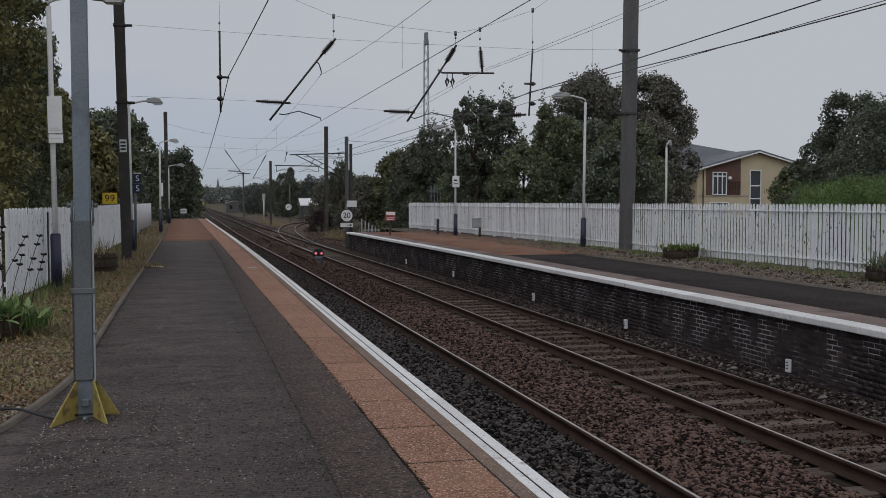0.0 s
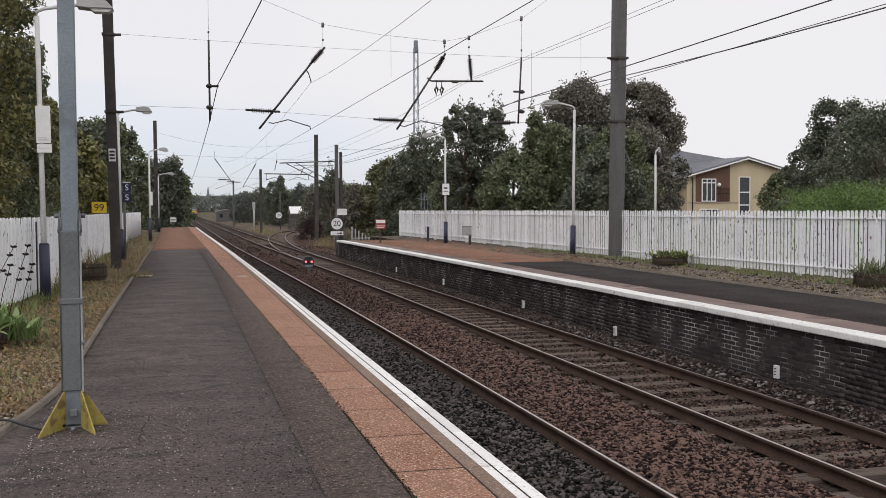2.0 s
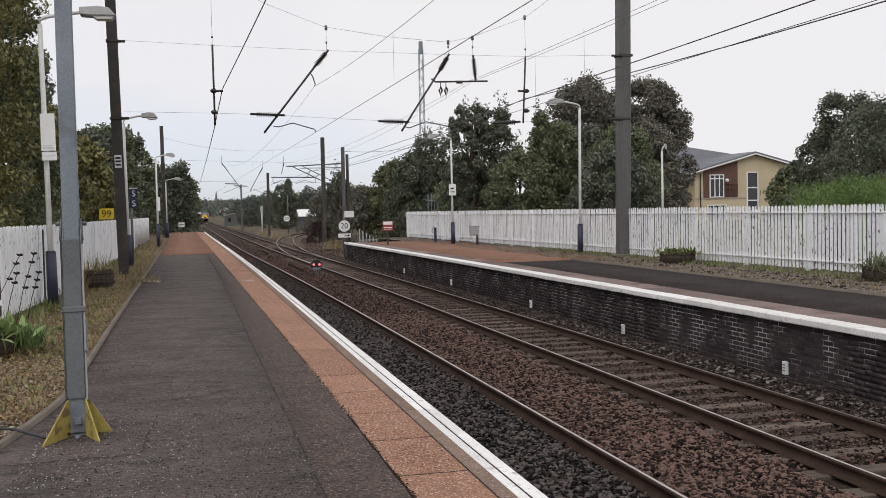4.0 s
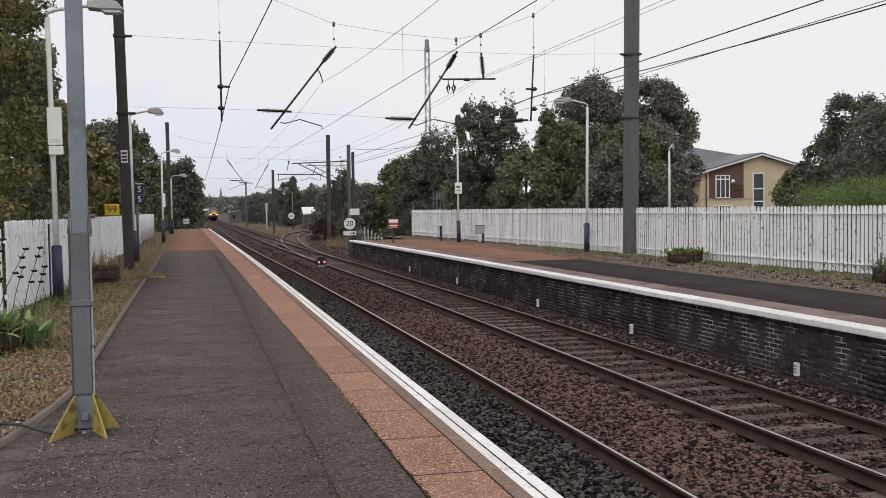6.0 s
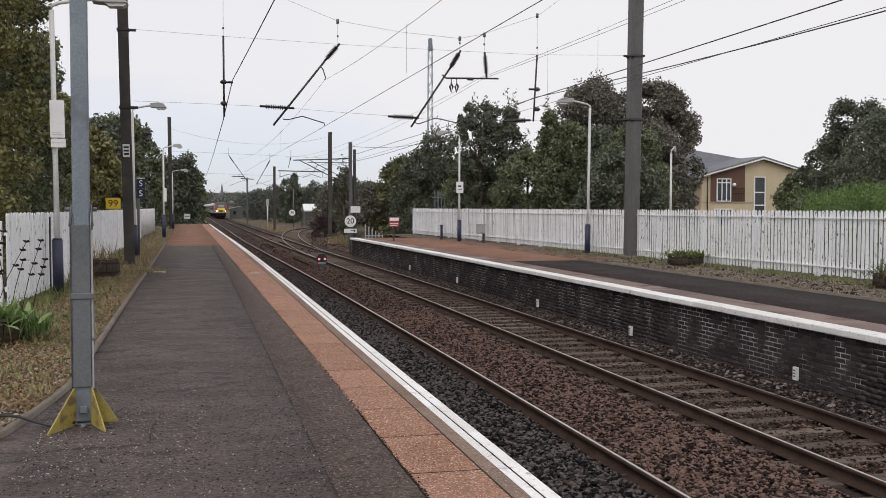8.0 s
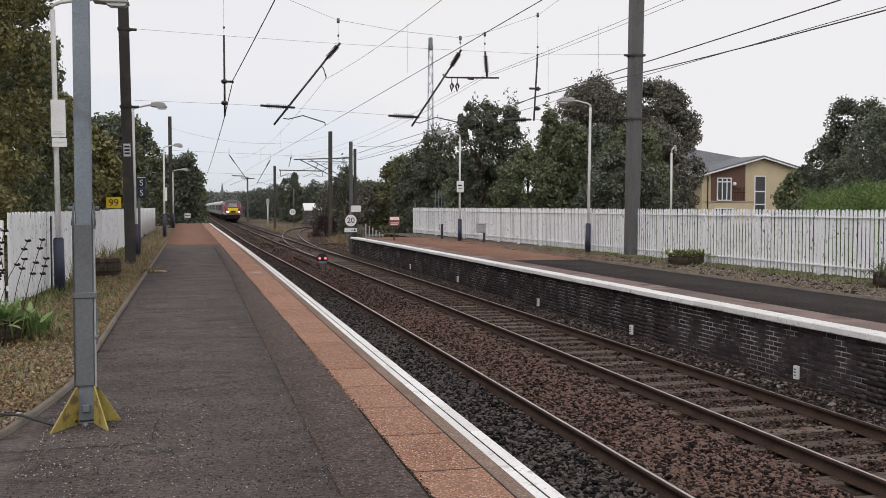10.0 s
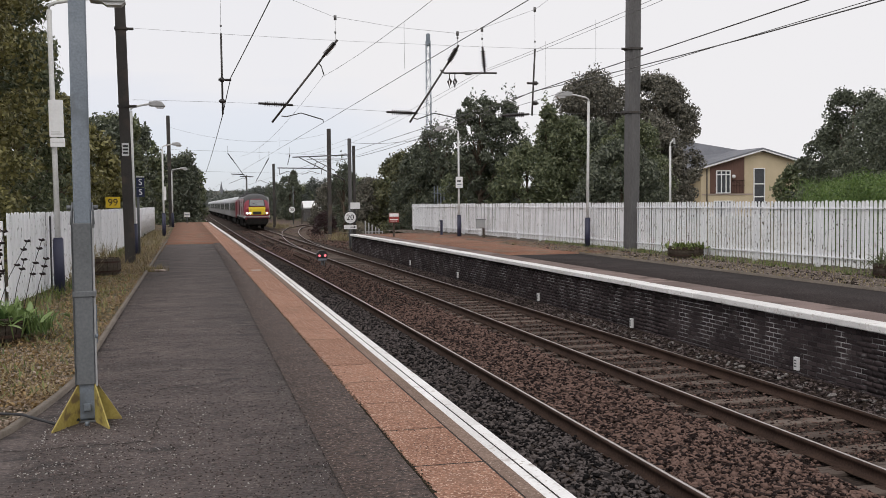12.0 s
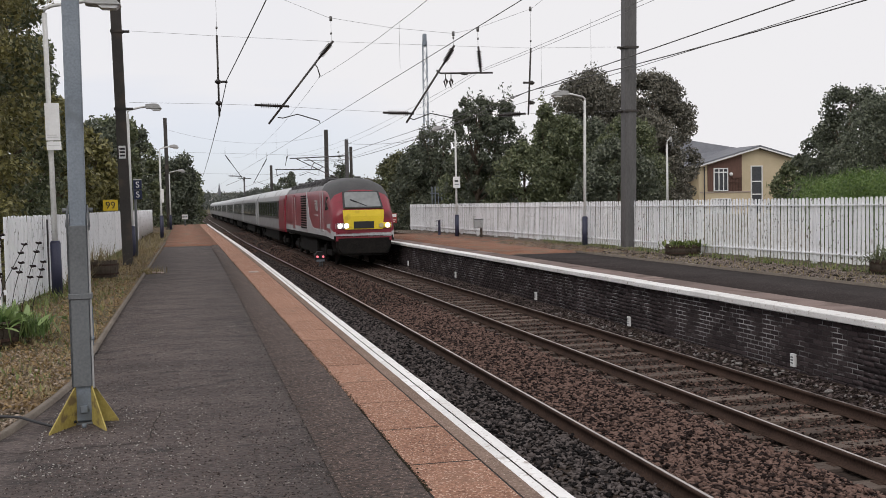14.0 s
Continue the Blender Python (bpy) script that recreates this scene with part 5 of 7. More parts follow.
def tree(x, y, z0, height, width, leaves, size, material, label, base=0.15, shape="round", name="tree", airy=False):
    """width: crown diameter. base: height of the crown's foot as a share of the tree's height. airy: open crown of small sprays on upright shoots."""
    ob = thing(name, label, "tree" if name == "tree" else name, pose(x, y, z0), "trackside trees")
    cb, r = height * base, width / 2
    n = 120 if airy else 150
    cen, rad, tips = [], [], []
    for k in range(n):
        u = RNG.rand() ** 0.8
        zc = cb + (height - cb) * u
        prof = {"round": math.sin(math.pi * (0.12 + 0.82 * u)) ** 0.6, "cone": 1.05 - 0.9 * u, "column": 0.9 - 0.35 * u, "bush": (1 - u**2.2) ** 0.5, "dome": (1 - u**3.2) ** 0.5}[shape]
        a = 2 * math.pi * RNG.rand()
        rr = r * prof * ((0.25 + 0.75 * RNG.rand() ** 0.5) if airy else (0.45 + 0.55 * RNG.rand() ** 0.4))
        cen.append((rr * math.cos(a), rr * math.sin(a), zc - 0.05 * height))
        rad.append(max(0.2, r * (0.10 + 0.12 * RNG.rand())) if airy else max(0.26, r * (0.13 + 0.15 * RNG.rand())))
        if k % (6 if airy else 11) == 0:
            tips.append(cen[-1])
    bm = bmesh.new()
    tr = max(0.06, height * 0.017)
    tube(bm, [(0, 0, -0.3), (0.02 * height * 0.3, 0, height * 0.3), (0, 0.02 * height, height * 0.6), (0.01 * height, 0, height * 0.9)], [tr * 1.3, tr, tr * 0.65, tr * 0.2], 8)
    trunk = part("trunk", bm, BARK, ob)
    for p in tips:
        bm = bmesh.new()
        z = max(height * 0.12, p[2] * 0.55)
        tube(bm, [(0, 0, z), (p[0] * 0.5, p[1] * 0.5, (z + p[2]) / 2 - 0.02 * height), p], [tr * 0.5, tr * 0.3, tr * 0.1], 5)
        part("limb", bm, BARK, trunk)
    clouds = [leaf_cloud(cen, rad, int(leaves * (0.85 if airy else 1.25)), size, 0.75)]
    # stray shoots give the outline gaps and spikes
    top = [(c[0] * 1.04, c[1] * 1.04, c[2] + rad[i] * 0.7) for i, c in enumerate(cen)]
    clouds.append(leaf_cloud(top, [q * 0.5 for q in rad], int(leaves * 0.07), size, 1.2))
    for k in range(34 if airy else 0):
        c = cen[RNG.randint(len(cen))]
        h = 0.5 + 1.0 * RNG.rand()
        z = max(c[2], height * 0.6)
        spike = [(c[0] + 0.12 * RNG.normal(), c[1] + 0.12 * RNG.normal(), z + h * q) for q in (0.2, 0.5, 0.8, 1.05)]
        clouds.append(leaf_cloud(spike, [0.2, 0.17, 0.14, 0.1], 34, size, 1.6))
    at, vs, fs = 0, [], []
    for v, f in clouds:
        vs.append(v)
        fs.append(f + at)
        at += len(v)
    raw("crown", np.concatenate(vs), np.concatenate(fs), material, ob)
    return ob


# near side, behind the white fence
tree(-6.3, 23.5, 0, 14, 6.6, 52000, 0.062, LEAF_OLIVE, "tall olive-green broadleaf tree behind the fence", 0.05)
tree(-4.8, 21.2, 0, 10, 3.6, 30000, 0.055, LEAF_OLIVE, "olive-green broadleaf tree behind the fence", 0.05, "column")
tree(-5.3, 28.5, 0, 12.5, 4.2, 26000, 0.07, LEAF_MID, "broadleaf tree behind the fence", 0.05, "column")
tree(-5.4, 34, 0, 7.2, 3.6, 16000, 0.075, LEAF_MID, "broadleaf tree behind the fence", 0.03, "column")
tree(-4.9, 40, 0, 6.0, 3.0, 7000, 0.10, LEAF_OLIVE, "olive-green shrub behind the fence", 0.03, "bush", "shrub")
tree(-6.8, 44, 0, 8.2, 4.6, 7000, 0.12, LEAF_DARK, "dark broadleaf tree behind the fence", 0.03)
tree(-4.9, 50, 0, 5.6, 3.6, 7000, 0.12, LEAF_OLIVE, "olive-green shrub behind the fence", 0.02, "bush", "shrub")
tree(-5.0, 59, 0, 6.6, 4.2, 7000, 0.13, LEAF_DARK, "dark broadleaf tree behind the fence", 0.02, "column")
tree(-5.0, 70, 0, 7.8, 4.4, 7000, 0.14, LEAF_MID, "broadleaf tree behind the fence", 0.02, "column")
tree(-5.0, 82, 0, 8.0, 4.6, 6000, 0.15, LEAF_DARK, "dark broadleaf tree behind the fence", 0.02, "column")
tree(-4.6, 94, 0, 7.8, 5.0, 6000, 0.16, LEAF_MID, "broadleaf tree behind the fence", 0.02, "column")
tree(-2.0, 112, -1.1, 8.4, 6.2, 8000, 0.17, LEAF_DARK, "broadleaf tree beyond the platform end", 0.02, "column")
tree(-1.2, 129, -1.1, 7.6, 6.0, 8000, 0.19, LEAF_MID, "broadleaf tree beyond the platform end", 0.02, "column")
tree(-2.4, 150, -1.1, 7.4, 5.5, 5000, 0.2, LEAF_DARK, "broadleaf tree beside the line", 0.02, "column")
tree(-6.5, 185, -1.1, 7.5, 6.5, 4000, 0.24, LEAF_FAR_HAZE, "broadleaf tree beside the line", 0.02, "column")

# far side, behind the white fence
tree(31.1, 75, 0, 11.7, 9.0, 46000, 0.11, LEAF_BROWN, "large dense bronze-green tree behind the fence", 0.03, "dome")
tree(35.7, 74, 0, 11.8, 7.0, 38000, 0.11, LEAF_BROWN, "large dense bronze-green tree behind the fence", 0.03, "dome")
tree(33.7, 70, 0, 8.0, 5.6, 16000, 0.11, LEAF_BROWN, "dense bronze-green tree behind the fence", 0.02, "bush")
tree(26.6, 66, 0, 7.6, 5.4, 16000, 0.11, LEAF_DARK, "dark green tree behind the fence", 0.02)
tree(15.7, 64.5, -0.6, 7.6, 3.8, 8000, 0.09, LEAF_DARK, "dark airy tree with upright shoots behind the fence", 0.02, "round", airy=True)
tree(15.7, 55, 0, 7.9, 3.7, 17000, 0.08, LEAF_DARK, "dark airy tree with upright shoots behind the fence", 0.02, "round", airy=True)
tree(17.2, 55.5, 0, 7.6, 3.4, 15000, 0.08, LEAF_DARK, "dark airy tree with upright shoots behind the fence", 0.02, "round", airy=True)
tree(17.2, 51, 0, 4.7, 4.2, 14000, 0.085, LEAF_MID, "dense shrub behind the fence", 0.02, "bush", "shrub")
tree(18.6, 51.5, 0, 7.0, 3.2, 9000, 0.085, LEAF_MID, "green broadleaf tree behind the fence", 0.02, "cone", airy=True)
tree(20.0, 52.5, 0, 6.4, 3.6, 12000, 0.09, LEAF_MID, "green broadleaf tree behind the fence", 0.02, "bush")
tree(22.2, 49, 0, 6.0, 4.6, 16000, 0.085, LEAF_MID, "dense green shrub behind the fence", 0.02, "bush", "shrub")
tree(19.5, 44, 0, 4.4, 4.4, 14000, 0.08, LEAF_DARK, "dark shrub behind the fence", 0.02, "bush", "shrub")
tree(16.3, 58, 0, 4.6, 4.4, 11000, 0.09, LEAF_MID, "dense green shrub behind the fence", 0.02, "bush", "shrub")
tree(15.0, 66, -0.6, 6.3, 4.8, 12000, 0.10, LEAF_DARK, "dark shrub beyond the platform end", 0.02, "bush", "shrub")
tree(14.8, 73, -0.9, 6.4, 4.6, 12000, 0.10, LEAF_MOSS, "mossy green shrub beyond the platform end", 0.02, "bush", "shrub")
tree(17.3, 84, -1, 6.4, 4.4, 9000, 0.12, LEAF_MID, "shrub beside the siding", 0.02, "bush", "shrub")
tree(11.5, 92, -1.05, 2.0, 2.2, 3000, 0.07, LEAF_MAROON, "low dark maroon shrub beside the siding", 0.02, "bush", "shrub")
tree(13.7, 104, -1.05, 5.0, 4.2, 7000, 0.11, LEAF_BROWN, "dense brown-green shrub beside the siding", 0.02, "bush", "shrub")
tree(16.6, 113, -1.05, 6.2, 5.0, 8000, 0.12, LEAF_DARK, "dark broadleaf tree beside the siding", 0.02, "bush")
tree(14.3, 99, -1.05, 7.0, 2.8, 4500, 0.10, LEAF_DARK, "slender airy tree beside the siding", 0.02, "round", airy=True)
tree(12.7, 74, -1.05, 4.7, 3.4, 9000, 0.09, LEAF_BROWN, "dense brown-green shrub beyond the platform end", 0.02, "bush", "shrub")
tree(18.1, 190, -1.1, 9.7, 3.2, 4500, 0.14, LEAF_DARK, "dark conifer far beyond the siding", 0.02, "cone")
tree(16.4, 180, -1.1, 8.2, 4.4, 5000, 0.15, LEAF_DARK, "dark broadleaf tree far beyond the siding", 0.02)
tree(21.6, 180, -1.1, 7.6, 6.0, 6000, 0.15, LEAF_FAR_HAZE, "silvery broadleaf tree behind the hut", 0.02)
tree(20.8, 100, -1, 7.2, 6.0, 9000, 0.13, LEAF_MID, "broadleaf tree beside the siding", 0.02, "bush")
tree(33.0, 42, 0, 6.5, 6.0, 20000, 0.075, LEAF_DARK, "drooping green tree beyond the hedge", 0.02)
tree(37.8, 52, 0, 8.2, 4.6, 15000, 0.09, LEAF_DARK, "dark tree beyond the hedge", 0.02)
tree(41.5, 51, 0, 7.0, 6.0, 14000, 0.10, LEAF_DARK, "dark tree beyond the hedge", 0.02)
tree(38.0, 44, 0, 5.0, 6.0, 13000, 0.09, LEAF_DARK, "dark shrub beyond the hedge", 0.02, "bush", "shrub")
tree(46.0, 70, 0, 4.4, 4.0, 5000, 0.14, LEAF_MID, "green shrub in front of the house", 0.02, "bush", "shrub")
tree(38.9, 56, 0, 6.0, 4.2, 6000, 0.13, LEAF_DARK, "dark shrub beyond the hedge", 0.02, "bush", "shrub")
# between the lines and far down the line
for x, y, h, w, mt in ((13.2, 225, 6.4, 6, LEAF_FAR_HAZE), (14.6, 192, 7.2, 4, LEAF_DARK), (24.5, 160, 6.4, 6, LEAF_MID), (17, 250, 7.0, 9, LEAF_FAR_HAZE), (23, 215, 6.6, 9, LEAF_MID), (27, 172, 7.0, 8, LEAF_MID), (26.5, 130, 7.0, 6, LEAF_MID),
                       (15.5, 300, 6.6, 8, LEAF_FAR_HAZE), (24, 310, 7.6, 12, LEAF_FAR_HAZE), (32, 280, 7.6, 12, LEAF_FAR_HAZE), (43, 260, 8, 12, LEAF_FAR_HAZE), (-14, 300, 9, 12, LEAF_FAR_HAZE), (30, 118, 9, 8, LEAF_MID)):
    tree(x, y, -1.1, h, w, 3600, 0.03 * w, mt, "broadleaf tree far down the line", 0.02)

# overgrown hedge of long bright shoots
hd = thing("hedge", "bright green overgrown hedge behind the fence", "hedge")
spots = []
while len(spots) < 170:
    x, y = 17.0 + 9.5 * RNG.rand(), 16 + 17.5 * RNG.rand()
    if 0.685 * y < x < 0.685 * y + 4.0:
        spots.append((x, y, 0.2 + 1.75 * RNG.rand()))
v, f = leaf_cloud(spots, [0.6] * 170, 95000, 0.034, 1.0)
pick = np.array(spots)[RNG.choice(170, 9000)]
o = np.stack([pick[:, 0] + 0.6 * RNG.normal(size=9000), pick[:, 1] + 0.6 * RNG.normal(size=9000), 1.35 + 0.85 * RNG.rand(9000)], 1)
tip = o + np.stack([0.14 * RNG.normal(size=9000), 0.14 * RNG.normal(size=9000), 0.08 + 0.16 * RNG.rand(9000)], 1)
sd = 0.0045 * RNG.normal(size=(9000, 3))
v2 = np.stack([o - sd, o + sd, tip, tip], 1)
v2[:, 3] = o + 0.5 * (tip - o) - sd * 1.3
raw("foliage", np.concatenate([v, v2.reshape(-1, 3)]), np.concatenate([f, np.arange(36000).reshape(-1, 4)[:, [0, 1, 2, 3]] + len(v)]), LEAF_BRIGHT, hd)


# ---------------- buildings ----------------
def window(parent, x0, x1, y, z0, z1, mullions=(), transoms=()):
    w = thing("window", "", "")
    w.parent = parent
    bm = bmesh.new()
    t = 0.1
    for a in ((x0, x0 + t, z0, z1), (x1 - t, x1, z0, z1), (x0 + t, x1 - t, z0, z0 + t), (x0 + t, x1 - t, z1 - t, z1)):
        box(bm, a[0], a[1], y - 0.1, y + 0.02, a[2], a[3])
    for u in mullions:
        c = x0 + (x1 - x0) * u
        box(bm, c - 0.05, c + 0.05, y - 0.09, y + 0.02, z0 + t, z1 - t)
    for u in transoms:
        c = z0 + (z1 - z0) * u
        box(bm, x0 + t, x1 - t, y - 0.085, y + 0.02, c - 0.06, c + 0.06)
    part("frame", bm, FRAME_WHITE, w)
    bm = bmesh.new()
    box(bm, x0 + t, x1 - t, y - 0.03, y - 0.01, z0 + t, z1 - t)
    part("pane", bm, GLASS, w)


hs = thing("apartment_house", "tan house with brown cladding panel and grey slate roof", "house", pose(0, 95, 0))
bm = bmesh.new()
prism(bm, [(51.0, -0.3), (51.0, 5.0), (57.85, 6.75), (62.2, 5.7), (62.2, -0.3)], "y", 0, 9)
part("wall", bm, TAN, hs)
bm = bmesh.new()
prism(bm, [(52.0, 2.35), (52.0, 5.1), (55.95, 6.15), (55.95, 2.35)], "y", -0.06, -0.002)
part("cladding", bm, BROWN_CLAD, hs, "dark brown cladding panel")
bm = bmesh.new()
prism(bm, [(49.6, 4.62), (49.6, 4.87), (57.85, 7.1), (57.85, 6.8)], "y", -0.5, 9.3)
prism(bm, [(57.85, 6.8), (57.85, 7.1), (62.9, 5.75), (62.9, 5.45)], "y", -0.5, 9.3)
part("roof", bm, SLATE, hs)
bm = bmesh.new()
prism(bm, [(49.6, 4.58), (49.6, 4.72), (57.85, 6.92), (57.85, 6.78)], "y", -0.56, -0.5)
prism(bm, [(57.85, 6.78), (57.85, 6.92), (62.9, 5.56), (62.9, 5.42)], "y", -0.56, -0.5)
part("fascia", bm, FRAME_WHITE, hs, "white roof edge board")
window(hs, 52.65, 54.3, -0.08, 2.35, 4.75, (0.36, 0.68), (0.82,))
window(hs, 57.0, 58.35, -0.02, -0.2, 4.98, (), (0.2, 0.42, 0.68))
window(hs, 52.4, 54.6, -0.02, -0.6, 1.6, (0.33, 0.66))
bm = bmesh.new()
rod(bm, (54.4, -0.2, 3.7), (55.9, -0.2, 3.7), 0.03)
rail_top = part("balcony_rail", bm, RUST, hs, "brown balcony railing")
bm = bmesh.new()
rod(bm, (54.4, -0.2, 3.2), (55.9, -0.2, 3.2), 0.03)
part("crossbar", bm, RUST, rail_top)
for k in range(9):
    bm = bmesh.new()
    rod(bm, (54.4 + 0.18 * k, -0.2, 2.4), (54.4 + 0.18 * k, -0.2, 3.7), 0.015)
    part("baluster", bm, RUST, rail_top)
bm = bmesh.new()
rod(bm, (51.6, -0.12, 0), (51.6, -0.12, 4.9), 0.06)
part("downpipe", bm, SIGN_BLACK, hs)
bm = bmesh.new()
box(bm, 51.1, 57.0, -0.05, -0.004, 2.18, 2.32)
part("string_course", bm, COVER, hs, "pale band below the upper windows")
bm = bmesh.new()
bmesh.ops.create_uvsphere(bm, u_segments=10, v_segments=8, radius=0.2, matrix=Matrix.Translation((54.6, -0.25, 4.1)))
part("wall_lamp", bm, FRAME_WHITE, hs, "round white wall lamp")
wing = thing("house_wing", "lower tan wing of the house with a hipped slate roof", "house", pose(0, 97, 0))
bm = bmesh.new()
box(bm, 38, 51.0, 0, 9, -0.3, 4.5)
part("wall", bm, TAN, wing)
window(wing, 49.3, 50.4, -0.02, 2.2, 4.1, (0.5,))
bm = bmesh.new()
a = [bm.verts.new(p) for p in ((37.5, -0.6, 4.45), (60.0, -0.6, 4.45), (60.0, 9.6, 4.45), (37.5, 9.6, 4.45), (46, 4.5, 9.15), (59.3, 4.5, 7.2))]
for q in ((0, 1, 5, 4), (1, 2, 5), (2, 3, 4, 5), (3, 0, 4), (3, 2, 1, 0)):
    bm.faces.new([a[k] for k in q])
part("roof", bm, SLATE, wing)

# huts and houses down the line
def shed(x, y, z, w, d, h, roof, label, wall=FAR_WALL, top=FAR_ROOF, name="shed", cat="shed", turn=0):
    ob = thing(name, label, cat, pose(x, y, z, 0, 0, turn), "far buildings")
    bm = bmesh.new()
    prism(bm, [(-w / 2, -0.5), (-w / 2, h), (0, h + roof), (w / 2, h), (w / 2, -0.5)], "y", 0, d)
    part("wall", bm, wall, ob)
    bm = bmesh.new()
    prism(bm, [(-w / 2 - 0.2, h - 0.1), (-w / 2 - 0.2, h + 0.08), (0, h + roof + 0.15), (0, h + roof)], "y", -0.2, d + 0.2)
    prism(bm, [(w / 2 + 0.2, h - 0.1), (w / 2 + 0.2, h + 0.08), (0, h + roof + 0.15), (0, h + roof)], "y", -0.2, d + 0.2)
    part("roof", bm, top, ob)
    for k in (-0.25, 0.25):
        bm = bmesh.new()
        box(bm, k * w - w * 0.08, k * w + w * 0.08, -0.04, -0.005, h * 0.35, h * 0.75)
        part("window", bm, GLASS, ob)
    return ob


shed(20.0, 168, -1.1, 4.0, 2.5, 2.2, 1.0, "dark hut with a white roof beyond the siding", MAST_GREY, SIGN_WHITE, turn=90)
sf = thing("steel_fence", "dark steel palisade fence in front of the hut", "fence", pose(0, 142, -1.1))
for k in range(20):
    bm = bmesh.new()
    x = 14.5 + 0.16 * k
    prism(bm, [(x - 0.035, -0.1), (x + 0.035, -0.1), (x + 0.035, 1.95), (x, 2.05), (x - 0.035, 1.95)], "y", -0.015, 0.015)
    part("pale", bm, MAST, sf)
for z in (0.4, 1.7):
    bm = bmesh.new()
    box(bm, 14.4, 17.6, 0.015, 0.06, z - 0.04, z + 0.04)
    part("rail", bm, MAST, sf)
shed(11.2, 268, -1.1, 4.8, 4, 2.4, 0.5, "low dark trackside hut with a pale roof", MAST_GREY, COVER)
for x, y, z, w, h in ((-6, 640, 0, 9, 4), (22, 660, 0, 9, 4), (-18, 690, 2, 10, 4), (45, 670, 0, 9, 4), (16, 740, 3, 10, 4), (36, 760, 3, 10, 4), (62, 720, 2, 10, 4), (2, 780, 4, 10, 4), (70, 700, 1, 10, 4), (80, 650, 1, 9, 4)):
    shed(x, y, z, w, 8, h, 2.2, "pale house far off on the hillside", name="house", cat="house")
ch = thing("church", "distant dark church with a pointed spire", "church", pose(20.3, 800, 6))
bm = bmesh.new()
box(bm, -1.3, 1.3, 0, 2.6, -8, 6)
part("tower", bm, SLATE, ch)
bm = bmesh.new()
bmesh.ops.create_cone(bm, segments=8, radius1=1.4, radius2=0.05, depth=8.5, matrix=Matrix.Translation((0, 1.3, 10.2)))
part("spire", bm, SLATE, ch)

# wooded skyline
def skyline():
    cen, rad = [], []
    for k in range(900):
        x = -260 + 620 * RNG.rand()
        y = 480 + 420 * RNG.rand()
        if -3 < x - 6.5 < 14 and y < 620:
            continue
        r = 3.2 + 3.0 * RNG.rand()
        cen.append((x, y, ground_height(x, y) + r * 0.55))
        rad.append(r)
    # the hillside's haze is only the greyed leaf colour
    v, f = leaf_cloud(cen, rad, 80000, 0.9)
    tagged(raw("far_woods", v, f, LEAF_FAR_HAZE), "hazy wooded hillside beyond the town", "woods", kind="stuff")


skyline()
cen, rad = [], []
for k in range(260):
    s = 1 if k % 2 else -1
    x = (60 + 200 * RNG.rand()) if s > 0 else (-14 - 120 * RNG.rand())
    y = 120 + 280 * RNG.rand()
    if not 0 < x < 0.85 * y:
        cen.append((x, y, 2 + 2 * RNG.rand()))
        rad.append(3 + 3 * RNG.rand())
v, f = leaf_cloud(cen, rad, 30000, 0.6)
tagged(raw("far_woods", v, f, LEAF_FAR_HAZE), "woods on both sides of the line", "woods", kind="stuff")


# ---------------- the train ----------------
def body_section(hw, z0, ztop):
    """Half-round shouldered section, from one lower edge over the roof to the other."""
    side = [(1.0, 0.0), (1.0, 0.07), (1.0, 0.17), (1.0, 0.30), (0.995, 0.46), (0.975, 0.66), (0.93, 0.80), (0.80, 0.90), (0.52, 0.97), (0.2, 1.0)]
    h = ztop - z0
    return [(hw * a, z0 + h * b) for a, b in side] + [(-hw * a, z0 + h * b) for a, b in side[::-1]]


def loft(bm, stations, z0, paint):
    """stations: (y, half width, top). paint(face centre, band) gives the material's number; band counts up from the sill to the ridge."""
    rings = [[bm.verts.new((x, y, z)) for x, z in body_section(hw, z0, top)] for y, hw, top in stations]
    for a, b in zip(rings, rings[1:]):
        for k in range(len(a) - 1):
            f = bm.faces.new((a[k], b[k], b[k + 1], a[k + 1]))
            f.smooth = True
            f.material_index = paint(f.calc_center_median(), min(k, len(a) - 2 - k))
        f = bm.faces.new((a[-1], b[-1], b[0], a[0]))
        f.material_index = paint(f.calc_center_median(), 0)
    for ring in (rings[0], rings[-1][::-1]):
        f = bm.faces.new(ring)
        f.material_index = paint(f.calc_center_median(), 2)
    bmesh.ops.recalc_face_normals(bm, faces=bm.faces[:])


def bogie(parent, y, name="bogie"):
    bm = bmesh.new()
    for s in (-1, 1):
        box(bm, s * 1.0 - 0.08, s * 1.0 + 0.08, y - 1.7, y + 1.7, 0.42, 0.66, 0.03)
        box(bm, s * 1.0 - 0.12, s * 1.0 + 0.12, y - 0.35, y + 0.35, 0.3, 0.85, 0.03)
    box(bm, -0.95, 0.95, y - 0.3, y + 0.3, 0.4, 0.8)
    b = part(name, bm, T_UNDER, parent, "dark bogie frame")
    for dy in (-1.3, 1.3):
        bm = bmesh.new()
        for s in (-1, 1):
            rod(bm, (s * 0.70, y + dy, 0.46), (s * 0.83, y + dy, 0.46), 0.46, seg=24)
        rod(bm, (-0.7, y + dy, 0.46), (0.7, y + dy, 0.46), 0.08)
        part("wheelset", bm, T_UNDER, b)


